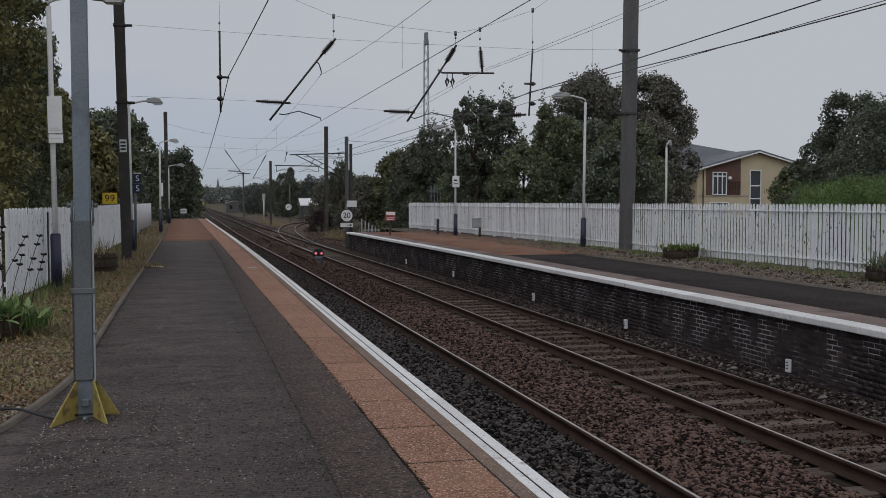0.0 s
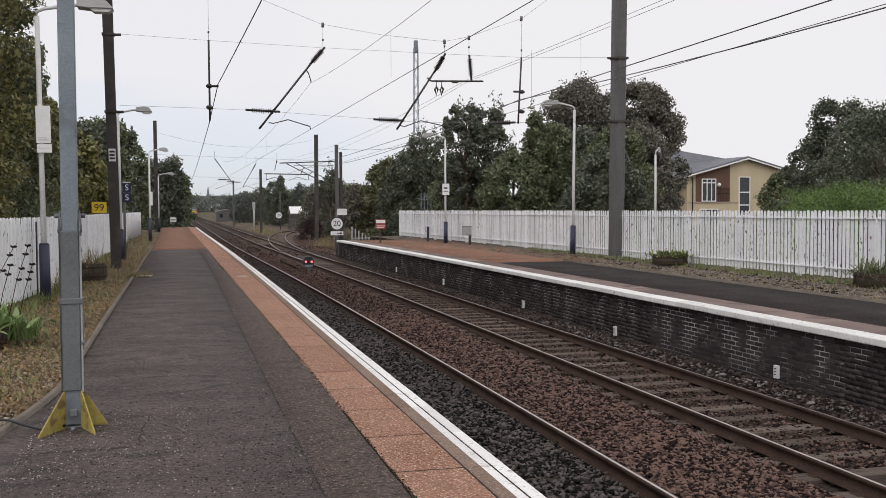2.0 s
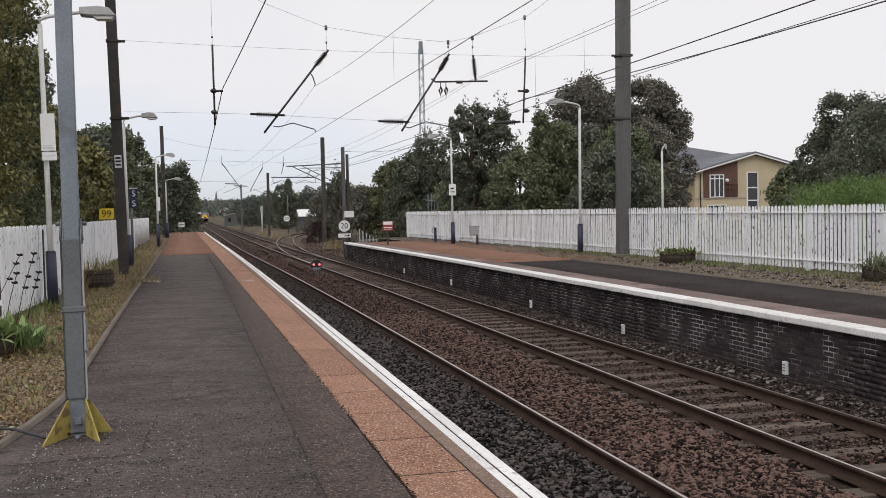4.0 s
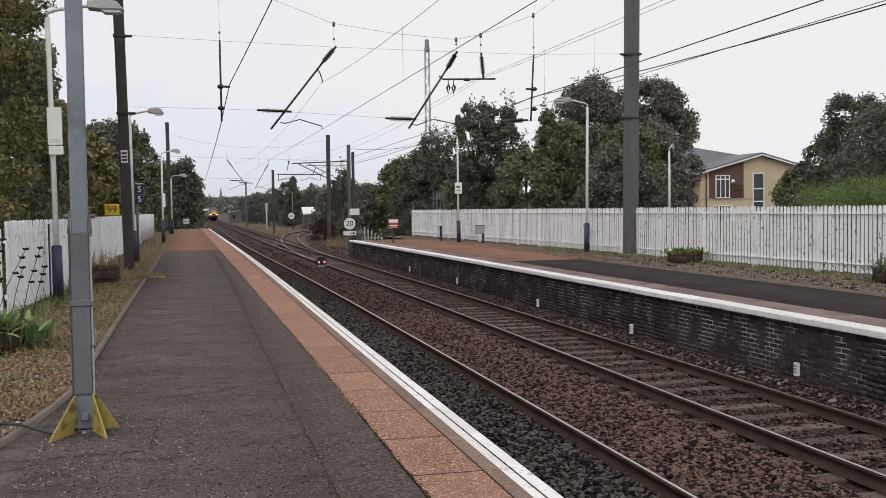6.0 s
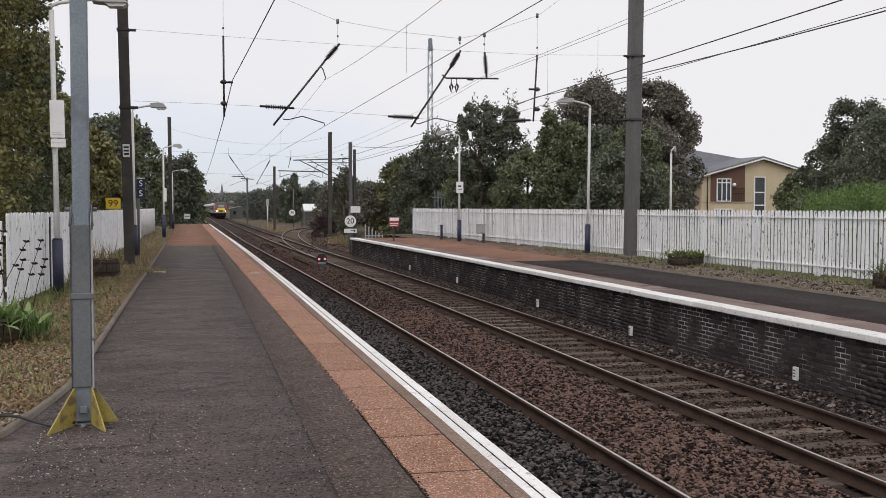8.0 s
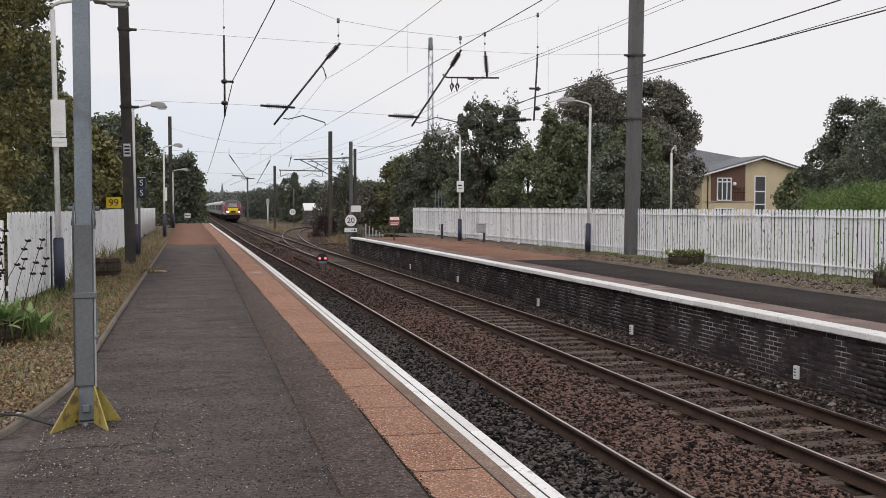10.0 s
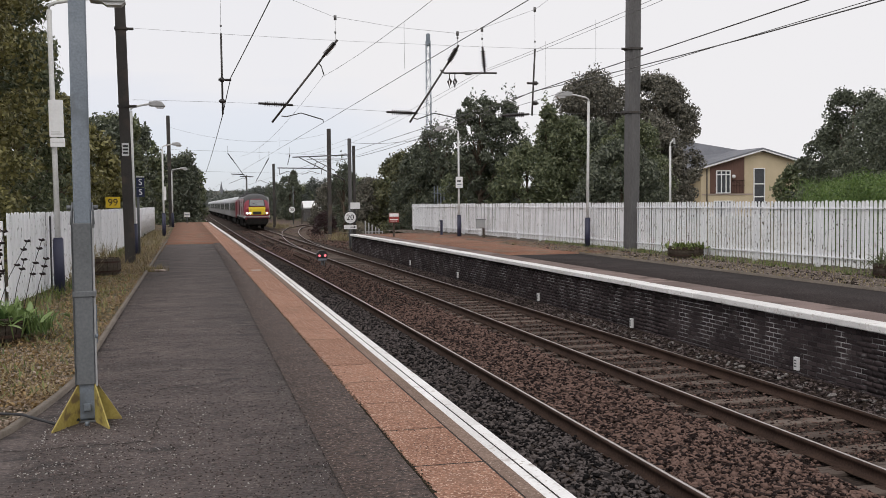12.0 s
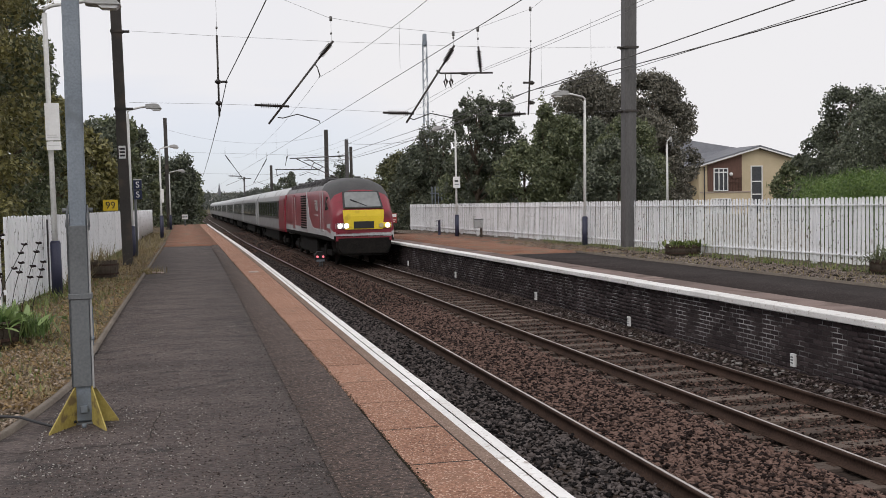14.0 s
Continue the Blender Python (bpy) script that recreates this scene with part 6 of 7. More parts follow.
def power_car():
    ob = thing("power_car", "red diesel power car with a yellow nose panel, headlights on", "train", group="train vehicles")

    def paint(c, band):
        if band >= 6 and c.y > 0.8:
            return 2 if c.y < 3.3 else 4
        return 3 if c.z < 1.28 else (1 if c.z < 1.55 else 0)
    st = [(0.0, 1.18, 2.36), (0.04, 1.26, 2.45), (0.16, 1.31, 2.6), (0.45, 1.335, 2.9), (0.8, 1.35, 3.26), (1.1, 1.36, 3.5), (1.5, 1.365, 3.68), (2.2, 1.37, 3.79), (3.2, 1.37, 3.83)]
    st += [(3.2 + 14.4 * k / 8, 1.37, 3.83) for k in range(1, 9)]
    bm = bmesh.new()
    loft(bm, st, 1.12, paint)
    part("body", bm, [T_RED, T_WHITE, T_DARK, T_UNDER, T_ROOF], ob)
    bm = bmesh.new()   # lower front fairing
    prism(bm, [(-1.22, 1.29), (-1.22, 1.45), (1.22, 1.45), (1.22, 1.29)], "y", -0.05, 0.3)
    bmesh.ops.bevel(bm, geom=bm.edges[:], offset=0.05, segments=2, affect="EDGES")
    part("skirt", bm, T_WHITE, ob, "pale grey band along the nose")
    bm = bmesh.new()
    prism(bm, [(-0.95, 0.5), (-1.16, 0.75), (-1.18, 1.325), (1.18, 1.325), (1.16, 0.75), (0.95, 0.5)], "y", -0.02, 1.4)
    bmesh.ops.bevel(bm, geom=bm.edges[:], offset=0.09, segments=2, affect="EDGES")
    part("valance", bm, T_UNDER, ob, "black lower valance with couplings")
    bm = bmesh.new()
    a = [bm.verts.new(p) for p in ((-0.80, -0.06, 1.6), (0.80, -0.06, 1.6), (0.86, -0.055, 2.15), (0.87, -0.02, 2.41), (-0.87, -0.02, 2.41), (-0.86, -0.055, 2.15))]
    bm.faces.new((a[0], a[1], a[2], a[5]))
    bm.faces.new((a[5], a[2], a[3], a[4]))
    r = bmesh.ops.extrude_face_region(bm, geom=bm.faces[:])
    bmesh.ops.translate(bm, vec=(0, 0.16, 0), verts=[e for e in r["geom"] if isinstance(e, bmesh.types.BMVert)])
    bmesh.ops.recalc_face_normals(bm, faces=bm.faces[:])
    panel = part("nose_panel", bm, T_YELLOW, ob, "yellow warning panel")
    bm = bmesh.new()
    box(bm, -0.43, 0.43, -0.075, -0.05, 1.63, 1.93, 0.006)
    grille = part("grille", bm, SIGN_BLACK, panel, "black horn grille")
    # windscreen follows the slope of the nose
    tilt = math.degrees(math.atan2(0.72, 0.72))
    bm = bmesh.new()
    prism(bm, [(-0.80, -0.47), (0.80, -0.47), (0.84, -0.42), (0.78, 0.44), (0.71, 0.5), (-0.71, 0.5), (-0.78, 0.44), (-0.84, -0.42)], "z", 0.0, 0.05)
    rim = part("screen_rim", bm, SIGN_BLACK, ob, "black windscreen seal", pose(0, 0.36, 2.80, tilt + 2, 0, 0))
    bm = bmesh.new()
    prism(bm, [(-0.73, -0.41), (0.73, -0.41), (0.76, -0.37), (0.70, 0.40), (0.65, 0.44), (-0.65, 0.44), (-0.70, 0.40), (-0.76, -0.37)], "z", 0.052, 0.06)
    part("windscreen", bm, T_SCREEN, rim, "large flat windscreen")
    bm = bmesh.new()
    rod(bm, (-0.45, -0.02, 0.075), (0.15, -0.38, 0.075), 0.014)
    rod(bm, (-0.5, 0.0, 0.075), (-0.25, -0.15, 0.075), 0.03)
    part("wiper", bm, SIGN_BLACK, rim)
    for s in (-1, 1):
        bm = bmesh.new()
        box(bm, s * 0.87 - 0.27, s * 0.87 + 0.27, -0.068, 0.1, 1.63, 1.87, 0.03)
        cl = part("lamp_cluster", bm, T_WHITE if s < 0 else T_YELLOW, ob, "headlight cluster")
        for x, lit in ((s * 1.01, True), (s * 0.74, s < 0)):
            bm = bmesh.new()
            rod(bm, (x, -0.065, 1.75), (x, -0.09, 1.75), 0.10, 0.09, 16)
            part("headlight", bm, HEADLIGHT if lit else LENS_OFF, cl, "lit headlight" if lit else "unlit lamp")
        bm = bmesh.new()
        lo = [bm.verts.new((s * x, y, z)) for x, y, z in ((1.338, 1.0, 2.45), (1.368, 1.7, 2.4), (1.325, 1.7, 2.98), (1.29, 1.3, 2.98))]
        hi = [bm.verts.new((v.co.x - s * 0.06, v.co.y, v.co.z)) for v in lo]
        fs = [bm.faces.new(lo), bm.faces.new(hi[::-1])] + [bm.faces.new((lo[k], lo[(k + 1) % 4], hi[(k + 1) % 4], hi[k])) for k in range(4)]
        bmesh.ops.recalc_face_normals(bm, faces=fs)
        part("cab_window", bm, GLASS, ob, "dark cab side window")
        bm = bmesh.new()   # pale panel that runs back from the headlights
        lo = [bm.verts.new((s * x, y, z)) for x, y, z in ((1.2, 0.0, 1.64), (1.345, 0.5, 1.64), (1.368, 1.25, 1.66), (1.368, 1.3, 1.80), (1.345, 0.5, 1.85), (1.2, 0.0, 1.85))]
        hi = [bm.verts.new((v.co.x - s * 0.05, v.co.y + 0.03, v.co.z)) for v in lo]
        fs = [bm.faces.new((lo[0], lo[1], lo[4], lo[5])), bm.faces.new((lo[1], lo[2], lo[3], lo[4]))] + [bm.faces.new((lo[k], hi[k], hi[(k + 1) % 6], lo[(k + 1) % 6])) for k in range(6)]
        bmesh.ops.recalc_face_normals(bm, faces=fs)
        part("lamp_panel", bm, T_WHITE, ob, "pale panel behind the headlights")
        bm = bmesh.new()
        box(bm, s * 1.375 - 0.01, s * 1.375 + 0.015, 2.3, 2.36, 1.5, 3.2)
        box(bm, s * 1.375 - 0.01, s * 1.375 + 0.015, 3.05, 3.11, 1.5, 3.2)
        part("handrail", bm, T_WHITE, ob, "pale door handrails")
        bm = bmesh.new()
        for k in range(14):
            box(bm, s * 1.372 - 0.02, s * 1.372 + 0.02, 8.1, 10.2, 1.5 + 0.12 * k, 1.57 + 0.12 * k)
        part("louvre", bm, T_UNDER, ob, "dark louvred air intake")
        bm = bmesh.new()   # pale sweep along the flank
        prism(bm, [(2.2, 1.5), (4.0, 1.52), (5.8, 1.62), (7.0, 2.1), (7.6, 2.9), (7.85, 3.3), (8.0, 3.3), (8.0, 1.5)], "x", s * 1.368 - 0.01, s * 1.368 + 0.012)
        part("livery_sweep", bm, T_WHITE, ob, "pale livery sweep")
        for y0, y1, z0, z1 in ((4.0, 4.35, 2.38, 2.86), (4.5, 4.75, 2.44, 2.72), (4.5, 4.95, 2.80, 2.86), (3.9, 5.0, 2.16, 2.21)):   # pale emblem
            bm = bmesh.new()
            prism(bm, [(y0, z0), (y1, z0), (y1 + 0.12, z1), (y0 + 0.12, z1)], "x", s * 1.378 - 0.01, s * 1.378 + 0.012)
            part("emblem_bar", bm, T_WHITE, ob, "pale bar of the livery emblem")
        for y0 in (13.0, 14.0):
            bm = bmesh.new()
            box(bm, s * 1.376 - 0.01, s * 1.376 + 0.012, y0 - 0.05, y0, 1.5, 3.1)
            part("handrail", bm, T_WHITE, ob, "pale door handrail")
        bm = bmesh.new()
        box(bm, s * 1.375 - 0.01, s * 1.375 + 0.012, 13.0, 13.9, 1.4, 3.2)
        box(bm, s * 1.375 - 0.01, s * 1.375 + 0.012, 4.2, 5.2, 2.3, 2.7)
        part("door", bm, T_RED, ob)
    bm = bmesh.new()
    for k in range(7):
        box(bm, -0.8, 0.8, 4.2 + 1.75 * k, 5.6 + 1.75 * k, 3.76, 3.85, 0.03)
    for k in range(26):   # exhausts, lifting eyes and louvre frames
        y, x, h = 3.6 + 0.5 * k, 0.75 * math.sin(k * 2.4), 0.01 + 0.025 * ((k * 7) % 4)
        box(bm, x - 0.14, x + 0.14, y - 0.09, y + 0.12, 3.7, 3.84 + h, 0.015)
    for k in range(30):   # uneven grilles along both shoulders
        y, ln, lift = 3.7 + 0.44 * k, 0.16 + 0.1 * ((k * 5) % 3), 0.05 * ((k * 3) % 4)
        for x in (-1.0, 1.0):
            box(bm, x - 0.13, x + 0.13, y - ln / 2, y + ln / 2, 3.40, 3.56 + lift, 0.02)
    for x in (-0.95, 0.95):
        rod(bm, (x, 3.6, 3.74), (x, 16.6, 3.74), 0.03)
    rod(bm, (-0.4, 8.0, 3.8), (-0.4, 8.0, 3.93), 0.16)
    part("roof_gear", bm, T_DARK, ob, "roof vents and grilles")
    bm = bmesh.new()
    box(bm, -1.2, 1.2, 5.6, 12.2, 0.35, 1.12, 0.05)
    part("tank", bm, T_UNDER, ob, "dark underframe tank")
    bogie(ob, 3.7)
    bogie(ob, 14.0)
    return ob


def coach(red_end):
    ob = thing("coach", "pale grey passenger coach with a dark window band", "train", group="train vehicles")
    ln = 22.6
    bm = bmesh.new()

    def paint(c, band):
        if c.z > 3.25:
            return 2
        return 1 if red_end and c.y < 4.2 else 0
    ys = [0.0, 1.0, 2.2, 3.2, 4.2] + [4.2 + (ln - 4.2) * k / 8 for k in range(1, 9)]
    loft(bm, [(y, 1.37, 3.8) for y in ys], 1.08, paint)
    part("body", bm, [T_COACH, T_RED, T_SILVER], ob)
    for s in (-1, 1):
        bm = bmesh.new()
        y0 = 4.2 if red_end else 1.9
        box(bm, s * 1.365 - 0.015, s * 1.365 + 0.014, y0, ln - 1.9, 1.82, 2.96)
        band = part("window_band", bm, T_BAND, ob, "dark window band")
        for k in range(8):
            c = y0 + 1.4 + (ln - 3.4 - y0) * k / 7.5
            bm = bmesh.new()
            box(bm, s * 1.381 - 0.004, s * 1.381 + 0.004, c - 0.85, c + 0.85, 1.98, 2.86)
            part("window", bm, GLASS, band)
        for c in (0.95, ln - 0.95):
            bm = bmesh.new()
            box(bm, s * 1.37 - 0.01, s * 1.37 + 0.012, c - 0.4, c + 0.4, 1.2, 3.1, 0.004)
            part("door", bm, T_RED if red_end and c < 2 else T_WHITE, ob, "pale coach door")
    bm = bmesh.new()
    box(bm, -1.15, 1.15, -0.24, 0.02, 1.0, 3.5)
    part("gangway", bm, T_SILVER, ob, "pale gangway bellows")
    bm = bmesh.new()
    box(bm, -1.2, 1.2, 6.2, 16.4, 0.4, 1.08, 0.05)
    part("underframe", bm, T_UNDER, ob)
    bogie(ob, 3.3)
    bogie(ob, 19.3)
    return ob


vehicles = [(power_car(), 0.0, 17.6)]
first = coach(True)
vehicles.append((first, 18.0, 22.6))
second = coach(False)
vehicles.append((second, 41.0, 22.6))
for k in range(2, 9):
    vehicles.append((copy_thing(second, Matrix.Identity(4)), 18.0 + 23.0 * k, 22.6))


# ---------------- fences ----------------
def pale_mesh(w, h, name="pale"):
    bm = bmesh.new()
    prism(bm, [(-w / 2, 0), (w / 2, 0), (w / 2, h - 0.055), (w * 0.42, h - 0.025), (w * 0.2, h), (-w * 0.2, h), (-w * 0.42, h - 0.025), (-w / 2, h - 0.055)], "y", -0.005, 0.005)
    me = bpy.data.meshes.new(name)
    bm.to_mesh(me)
    bm.free()
    me.materials.append(PALE)
    return me


def fence(name, line, height, facing, gaps, label, spacing=0.125, width=0.1, limit=300, dark_posts=()):
    """line(s) gives x, y and the turn at s metres along it. facing: side of the rails on which the pales stand."""
    ob = thing(name, label, "fence", kind="structure")
    s0, s1 = gaps
    post_n = int((s1 - s0) / 2.7)
    for z in (0.32, height - 0.3) if facing > 0 else (0.27, 1.455):
        bm = bmesh.new()
        pts = [line(s0 + (s1 - s0) * k / 24) for k in range(25)]
        for a, b in zip(pts, pts[1:]):
            d = Vector((b[0] - a[0], b[1] - a[1], 0))
            box(bm, 0, d.length, -0.018, 0.018, z - (0.04 if facing > 0 else 0.014), z + (0.04 if facing > 0 else 0.014), m=pose(a[0] - (0.035 if facing > 0 else 0.024), a[1], 0, 0, 0, math.degrees(math.atan2(d.y, d.x))))
        part("rail", bm, PALE_REST, ob)
    for k in range(post_n + 1):
        x, y, t = line(s0 + (s1 - s0) * k / post_n)
        bm = bmesh.new()
        box(bm, -0.06, 0.06, -0.06, 0.06, -0.2, height - 0.1, 0.01)
        part("post", bm, PALE_REST, ob, m=pose(x - facing * 0.14, y, 0, 0, 0, t))
    mesh = [pale_mesh(width * k, height) for k in (0.97, 1.0, 1.03)]
    n = int((s1 - s0) / spacing)
    rv, rf = [], []
    for k in range(n):
        x, y, t = line(s0 + k * spacing + 0.003 * random.uniform(-1, 1))
        lift = (0.03 if facing > 0 else 0.06) + random.uniform(-0.012, 0.012)
        m = pose(x, y, lift, random.uniform(-0.3, 0.3), random.uniform(-0.35, 0.35), t)
        if k < limit:
            p = new("pale", mesh[k % 3])
            p.parent, p.matrix_basis = ob, m
        else:
            me = mesh[k % 3]
            i0 = len(rv)
            rv += [m @ v.co for v in me.vertices]
            for q in me.polygons:
                vs = list(q.vertices)
                rf += [(i0 + vs[0], i0 + vs[i], i0 + vs[i + 1]) for i in range(1, len(vs) - 1)]
    if rv:
        rest = raw("pales", [v[:] for v in rv], rf, PALE_REST, ob)
        rest["kind"] = "stuff"
    return ob


def line_near(s):
    y = 18.0 + s
    x = -3.05 + 0.25 * ease(y, 18, 24) + 0.35 * ease(y, 36, 75) + bend(y)
    return x, y, 90 - 1.0


def line_far(s):
    y = 14.0 + s
    return 15.05 - 0.5 * ease(y, 18, 36) - 0.6 * ease(y, 36, 62) + bend_far(y), y, 90 + 1.2


fence("fence_near", line_near, 1.56, 1, (0, 57), "white painted vertical-board fence behind the bed", 0.125, 0.115)
fence("fence_far", line_far, 1.575, -1, (0, 49), "white painted paling fence behind the far platform", 0.150, 0.103, 330)
# dark gap post and gate post in the near fence
gp = thing("gate_post", "dark wooden gate post in the white fence", "post", pose(-2.96, 21.75, 0))
bm = bmesh.new()
box(bm, -0.02, 0.10, -0.06, 0.06, -0.1, 1.5, 0.01)
part("post", bm, SIGN_BLACK, gp)
# spiked railings behind the far fence
pf = thing("palisade_fence", "grey steel palisade panel behind the white fence", "fence")
for k in range(8):
    bm = bmesh.new()
    x, h = 14.85 + 0.16 * k, 2.8 - 0.03 * k
    prism(bm, [(x - 0.035, -0.1), (x + 0.035, -0.1), (x + 0.035, h - 0.1), (x, h), (x - 0.035, h - 0.1)], "y", 62.5 - 0.2 * k, 62.52 - 0.2 * k)
    part("spike", bm, GALV, pf)
bm = bmesh.new()
rod(bm, (14.75, 62.6, 2.3), (16.05, 61.1, 2.3), 0.03)
part("bar", bm, GALV, pf)


# ---------------- pieces of track and platforms ----------------
def shared(name, bm, material):
    me = bpy.data.meshes.new(name)
    bm.to_mesh(me)
    bm.free()
    me.materials.append(material)
    return me


def place(me, name, parent, m):
    ob = new(name, me)
    ob.parent, ob.matrix_basis = parent, m
    return ob


bm = bmesh.new()
box(bm, -1.27, 1.27, -0.125, 0.125, -0.13, 0.0, 0.012)
sleeper_me = shared("sleeper", bm, SLEEPER)
bm = bmesh.new()
box(bm, -0.12, 0.12, -0.07, 0.07, 0.0, 0.02, 0.006)
chair_me = shared("rail_chair", bm, RUST)
for k in range(166):
    y = 4.69 + 0.69 * (k - 17) + random.uniform(-0.02, 0.02)
    sl = place(sleeper_me, "sleeper", track_far, pose(7.085 + bend_far(y), y, -1.055, 0, 0, random.uniform(-0.6, 0.6)))
    if y < 45:
        for x in (6.34, 7.83):
            place(chair_me, "rail_chair", sl, pose(x - 7.085, 0, -0.012))
for k in range(92):
    y = 60 + 0.9 * k
    place(sleeper_me, "sleeper", track_branch, pose(branch_x(y) + 0.745, y, -1.045, 0, 0, -math.degrees(math.atan((branch_x(y + 1) - branch_x(y - 1)) / 2))))

# red slabs and white coping of the near platform
LEN = 1.04
for k in range(110):
    y = 3.09 + LEN * (k - 11)
    if k == 0:
        b = bmesh.new()
        box(b, 0, 0.478, 0.012, LEN - 0.012, -0.06, 0, 0.006)
        slab_me = shared("slab", b, RED_SLAB)
        b = bmesh.new()
        box(b, -0.14, 0.478, 0.012, LEN - 0.012, -0.06, 0, 0.006)
        slab_wide = shared("slab", b, RED_SLAB)
        b = bmesh.new()
        box(b, 0, 0.112, 0.003, LEN - 0.003, -0.08, 0, 0.004)
        bare_me = shared("coping_back", b, COPING_BARE)
        b = bmesh.new()
        box(b, 0, 0.066, 0.003, LEN - 0.003, -0.08, 0, 0.003)
        white_in = shared("coping_inner", b, WHITE_LINE)
        b = bmesh.new()
        box(b, 0, 0.094, 0.003, LEN - 0.003, -0.11, 0, 0.008)
        white_me = shared("coping_stone", b, WHITE_LINE)
    turn = math.degrees(math.atan((bend(y) - bend(y + LEN)) / LEN))
    if y < 103:
        place(slab_me if y < 8 else slab_wide, "slab", platform_left, pose(1.302 + bend(y), y, 0.005 + random.uniform(-0.001, 0.0015), 0, 0, turn))
        place(bare_me, "coping_back", platform_left, pose(1.79 + bend(y), y, 0.004, 0, 0, turn))
        place(white_in, "coping_inner", platform_left, pose(1.895 + bend(y), y, 0.007, 0, 0, turn))
        place(white_me, "coping_stone", platform_left, pose(1.974 + bend(y), y, 0.007 + random.uniform(-0.002, 0.002), 0, 0, turn))
strip("joint", 1.15, 1.99, -10, 104, -0.08, 0.0015, JOINT, platform_left)
bm = bmesh.new()
box(bm, -0.12, 0.12, -0.22, 0.22, 0.0, 0.012, 0.003)
tagged(part("access_cover", bm, COVER, None, "", pose(1.48, 26.1, 0.006)), "small pale access cover in the red slabs", "cover")

# cracks in the near asphalt
def crack(pts, w=0.012):
    bm = bmesh.new()
    for a, b in zip(pts, pts[1:]):
        d = Vector((b[0] - a[0], b[1] - a[1], 0)).normalized()
        n = Vector((-d.y, d.x, 0)) * w / 2
        z = Vector((0, 0, 0.004))
        pa, pb = Vector((*a, 0)) + z, Vector((*b, 0)) + z
        bm.faces.new([bm.verts.new(v) for v in (pa - n, pb - n, pb + n, pa + n)])
    part("crack", bm, JOINT, platform_left, "dark crack in the asphalt")


def wander(p, q, n=16, amount=0.02):
    return [(p[0] + (q[0] - p[0]) * k / n + random.uniform(-amount, amount) * (0 < k < n), p[1] + (q[1] - p[1]) * k / n + random.uniform(-amount, amount) * (0 < k < n)) for k in range(n + 1)]


crack(wander((-1.5, 7.36), (-0.38, 7.42)))
crack(wander((-0.36, 7.46), (-0.30, 8.56), 10), 0.01)
crack(wander((-0.42, 8.55), (-0.2, 8.62), 5), 0.008)
for y, x0, x1 in ((12.6, -0.9, 0.2), (15.2, -0.6, 0.75), (19.0, -1.1, 0.7), (23.6, -1.15, 0.75), (29.5, -0.8, 0.7)):
    crack(wander((x0, y), (x1, y + 0.15), 24, 0.05), 0.016)
for k in range(9):
    y = 9.5 + 3.9 * k
    crack(wander((0.8 + bend(y), y), (0.8 + bend(y + 3.9), y + 3.9), 40, 0.009), 0.011)
crack(wander((0.8, 4.5), (0.8, 9.5), 60, 0.009), 0.011)

# far platform: overhanging coping, red slabs, brick face
LENR = 1.22
for k in range(50):
    y = -5.4 + LENR * k
    if k == 0:
        b = bmesh.new()
        box(b, 0, 0.34, 0.004, LENR - 0.004, -0.10, 0, 0.012)
        cop_me = shared("coping_stone", b, WHITE_LINE)
        b = bmesh.new()
        box(b, 0, 0.648, 0.004, LENR - 0.004, -0.06, 0, 0.004)
        slab_r = shared("slab", b, SLAB_DULL)
    turn = math.degrees(math.atan((bend_far(y) - bend_far(y + LENR)) / LENR))
    place(cop_me, "coping_stone", platform_right, pose(EDGE_R + bend_far(y), y, 0.006 + random.uniform(-0.003, 0.003), 0, 0, turn))
    place(slab_r, "slab", platform_right, pose(EDGE_R + 0.345 + bend_far(y), y, 0.004, 0, 0, turn))


def brick_face():
    wall = platform_right
    bm = bmesh.new()
    box(bm, -0.012, 0.045, -0.106, 0.106, -0.0305, 0.0305, 0.005)
    me = shared("brick", bm, BRICK)
    rest_v, rest_f = [], []
    n = 0
    corners = np.array([(a, b, c) for a in (-0.012, 0.045) for b in (-0.106, 0.106) for c in (-0.0305, 0.0305)])
    quads = np.array([(0, 1, 3, 2), (4, 6, 7, 5), (0, 4, 5, 1), (2, 3, 7, 6), (0, 2, 6, 4), (1, 5, 7, 3)])
    for row in range(12):
        z = -0.16 - 0.075 * row
        for k in range(290):
            y = -8.8 + 0.228 * k + (0.114 if row % 2 else 0)
            if y > 55.5:
                break
            x = EDGE_R + 0.134 + bend_far(y) - 0.004 * random.random()
            if 12.0 < y < 17.8 and n < 300 and row < 12:
                place(me, "brick", wall, pose(x, y, z, 0, 0, random.uniform(-1.2, 1.2)))
                n += 1
            else:
                rest_f.append(quads + 8 * len(rest_v))
                rest_v.append(corners + (x, y, z))
    rest = raw("bricks", np.concatenate(rest_v), np.concatenate(rest_f), BRICK_REST, wall)
    rest["kind"] = "stuff"


brick_face()
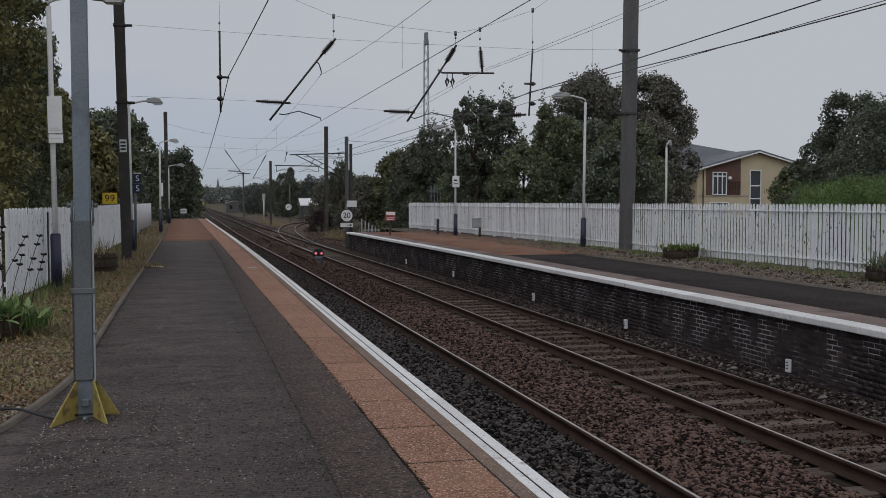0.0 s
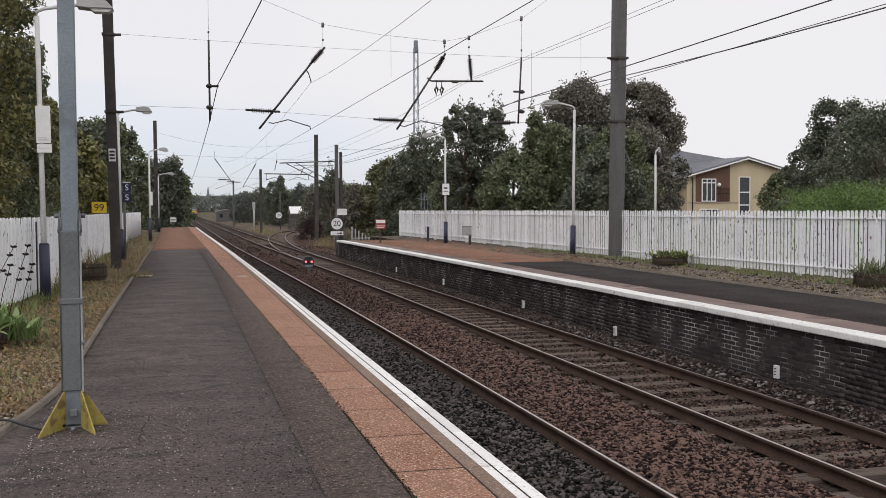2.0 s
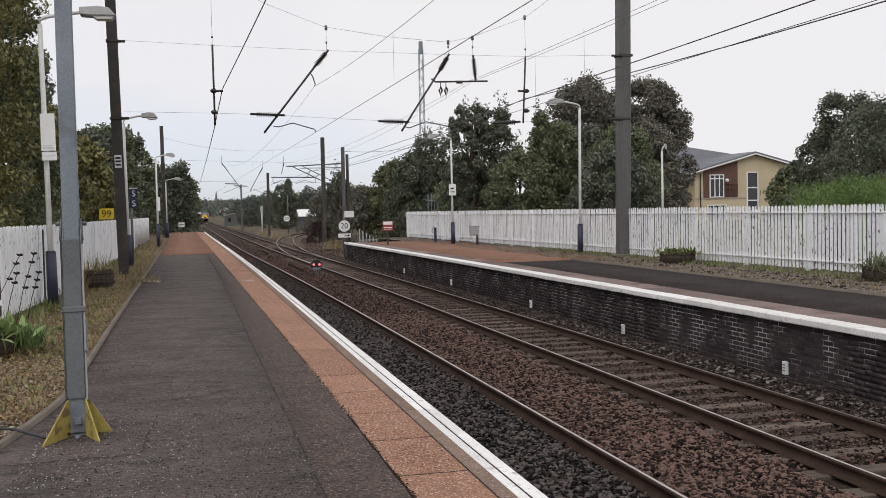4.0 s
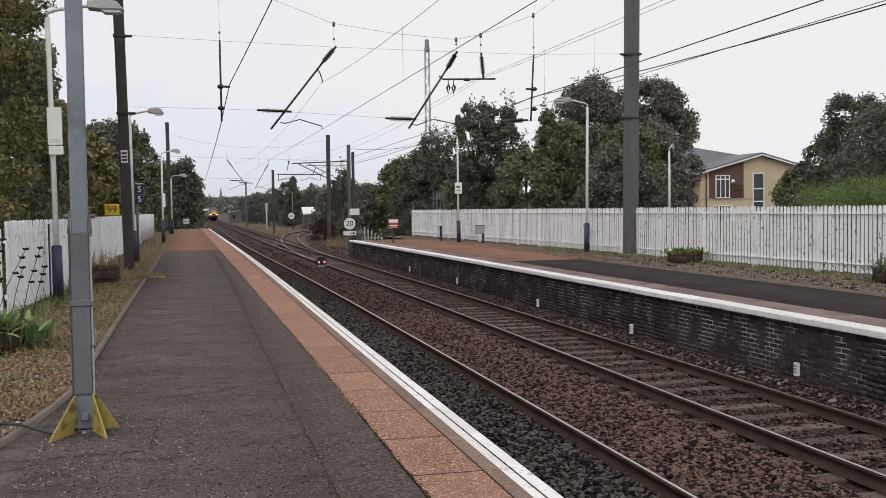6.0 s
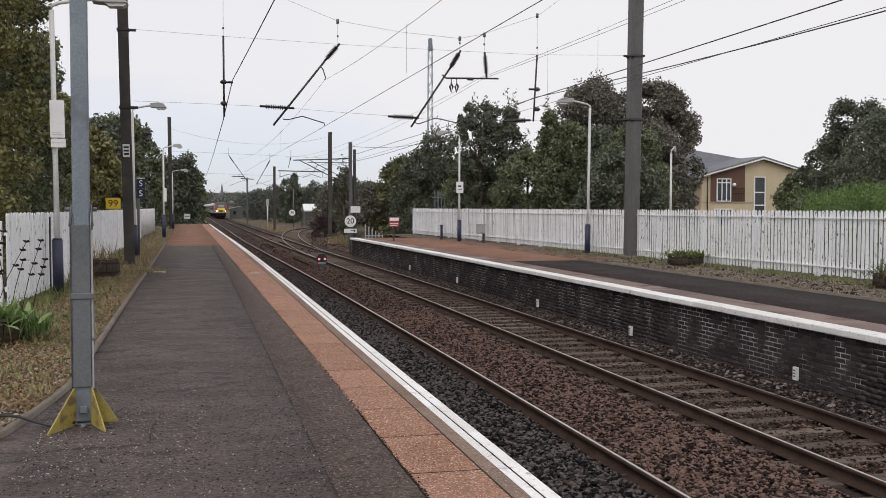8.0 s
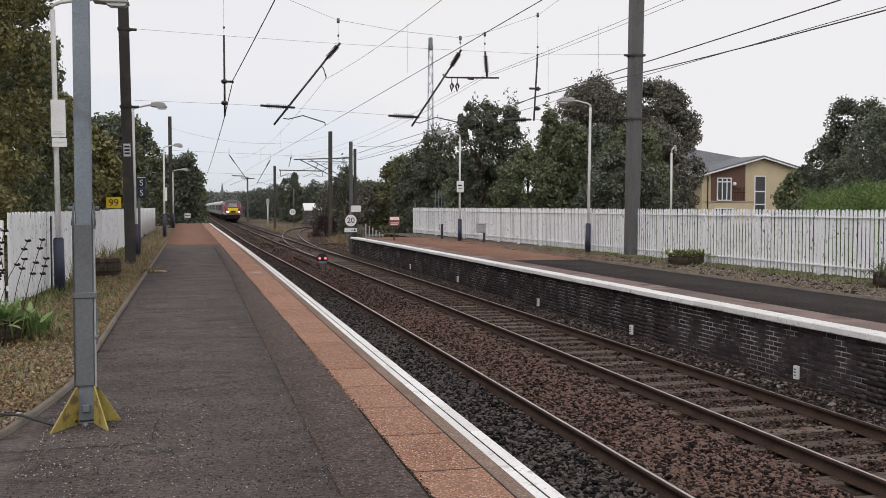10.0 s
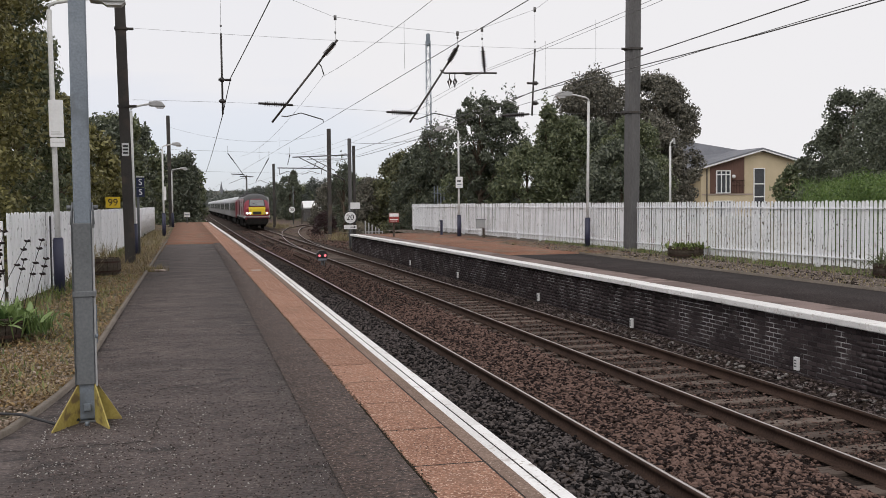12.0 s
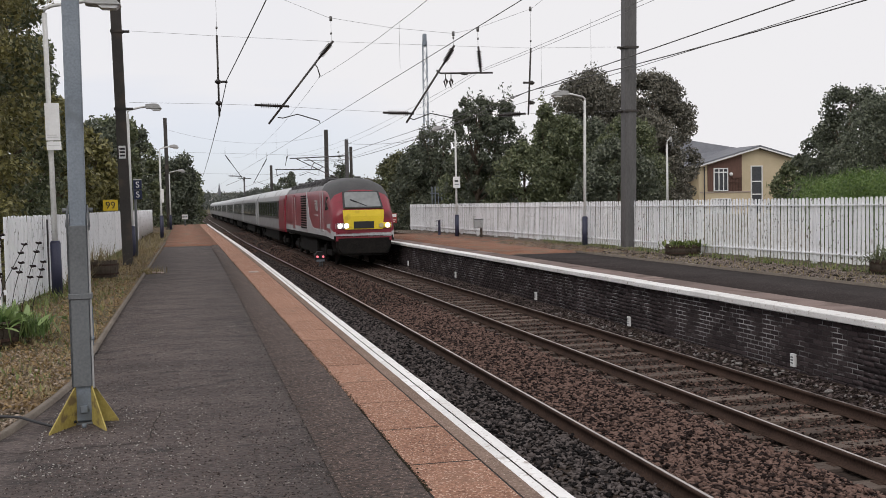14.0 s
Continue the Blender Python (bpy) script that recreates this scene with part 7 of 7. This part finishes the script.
# white marker plates on the brick face
for y, z in ((13.44, -0.81), (19.38, -0.87), (25.24, -0.84), (33.5, -0.8), (41, -0.8)):
    ob = thing("marker_plate", "small white marker plate on the platform wall", "marker", pose(EDGE_R + 0.10 + bend_far(y), y, z), "marker plates")
    bm = bmesh.new()
    box(bm, -0.03, 0.02, -0.05, 0.05, -0.1, 0.1, 0.004)
    part("plate", bm, SIGN_WHITE, ob)
    for k in range(3):
        bm = bmesh.new()
        box(bm, -0.034, -0.0305, -0.03, 0.03, 0.04 - 0.045 * k, 0.06 - 0.045 * k)
        part("bar", bm, GALV_DARK, ob)
for x, y, s in ((8.45, 14.4, 0.08), (8.35, 11.9, 0.08), (8.4, 17.5, 0.05), (8.3, 20.2, 0.05)):
    bm = bmesh.new()
    bmesh.ops.create_icosphere(bm, subdivisions=2, radius=s)
    for v in bm.verts:
        v.co *= 0.8 + 0.4 * noise.noise(v.co * 9 + Vector((x, y, 0)))
        v.co.z *= 0.5
    tagged(part("pale_rock", bm, ROCK, None, "", pose(x, y, -0.985)), "pale lump of rock below the platform wall", "rock", "pale rocks")


stones("pale_rubble", 110, lambda n: (8.2 + 0.45 * RNG.rand(n), 10.5 + 12 * RNG.rand(n) ** 1.2, -0.99 + 0.03 * RNG.rand(n)), (0.02, 0.055), ROCK, "pale broken rubble below the platform wall")
tufts("grass", 260, lambda n: (-1.12 + 0.16 * RNG.normal(size=n), 27.0 + 0.16 * RNG.normal(size=n), np.full(n, 0.0)), 0.2, GRASS_DRY, "tuft of dry straw over the kerb")
bm = bmesh.new()
box(bm, -0.24, 0.24, -0.07, 0.07, 0.0, 0.05, 0.015)
tagged(part("kerb_fragment", bm, COVER, None, "", pose(-0.98, 26.85, 0.001, 0, 0, -35)), "broken pale piece of kerb lying on the asphalt", "rubble")


# ---------------- motion of the train ----------------
NOSE_Y, SPEED, TRACK_X = 41.6, 32.8, 7.085


def motions():
    times = [0.0, 0.1, 0.2, *[0.5 * k for k in range(1, 28)], 13.8, 13.9, 14.0]
    for ob, back, ln in vehicles:
        rows = []
        for t in times:
            y0 = NOSE_Y + SPEED * (14.0 - t) + back
            x0, x1 = TRACK_X + bend_far(y0), TRACK_X + bend_far(y0 + ln)
            rows.append((t, pose(x0, y0, RAIL_Z - 0.05, 0, 0, math.degrees(math.atan((x0 - x1) / ln)))))
        walk(ob, rows)


motions()
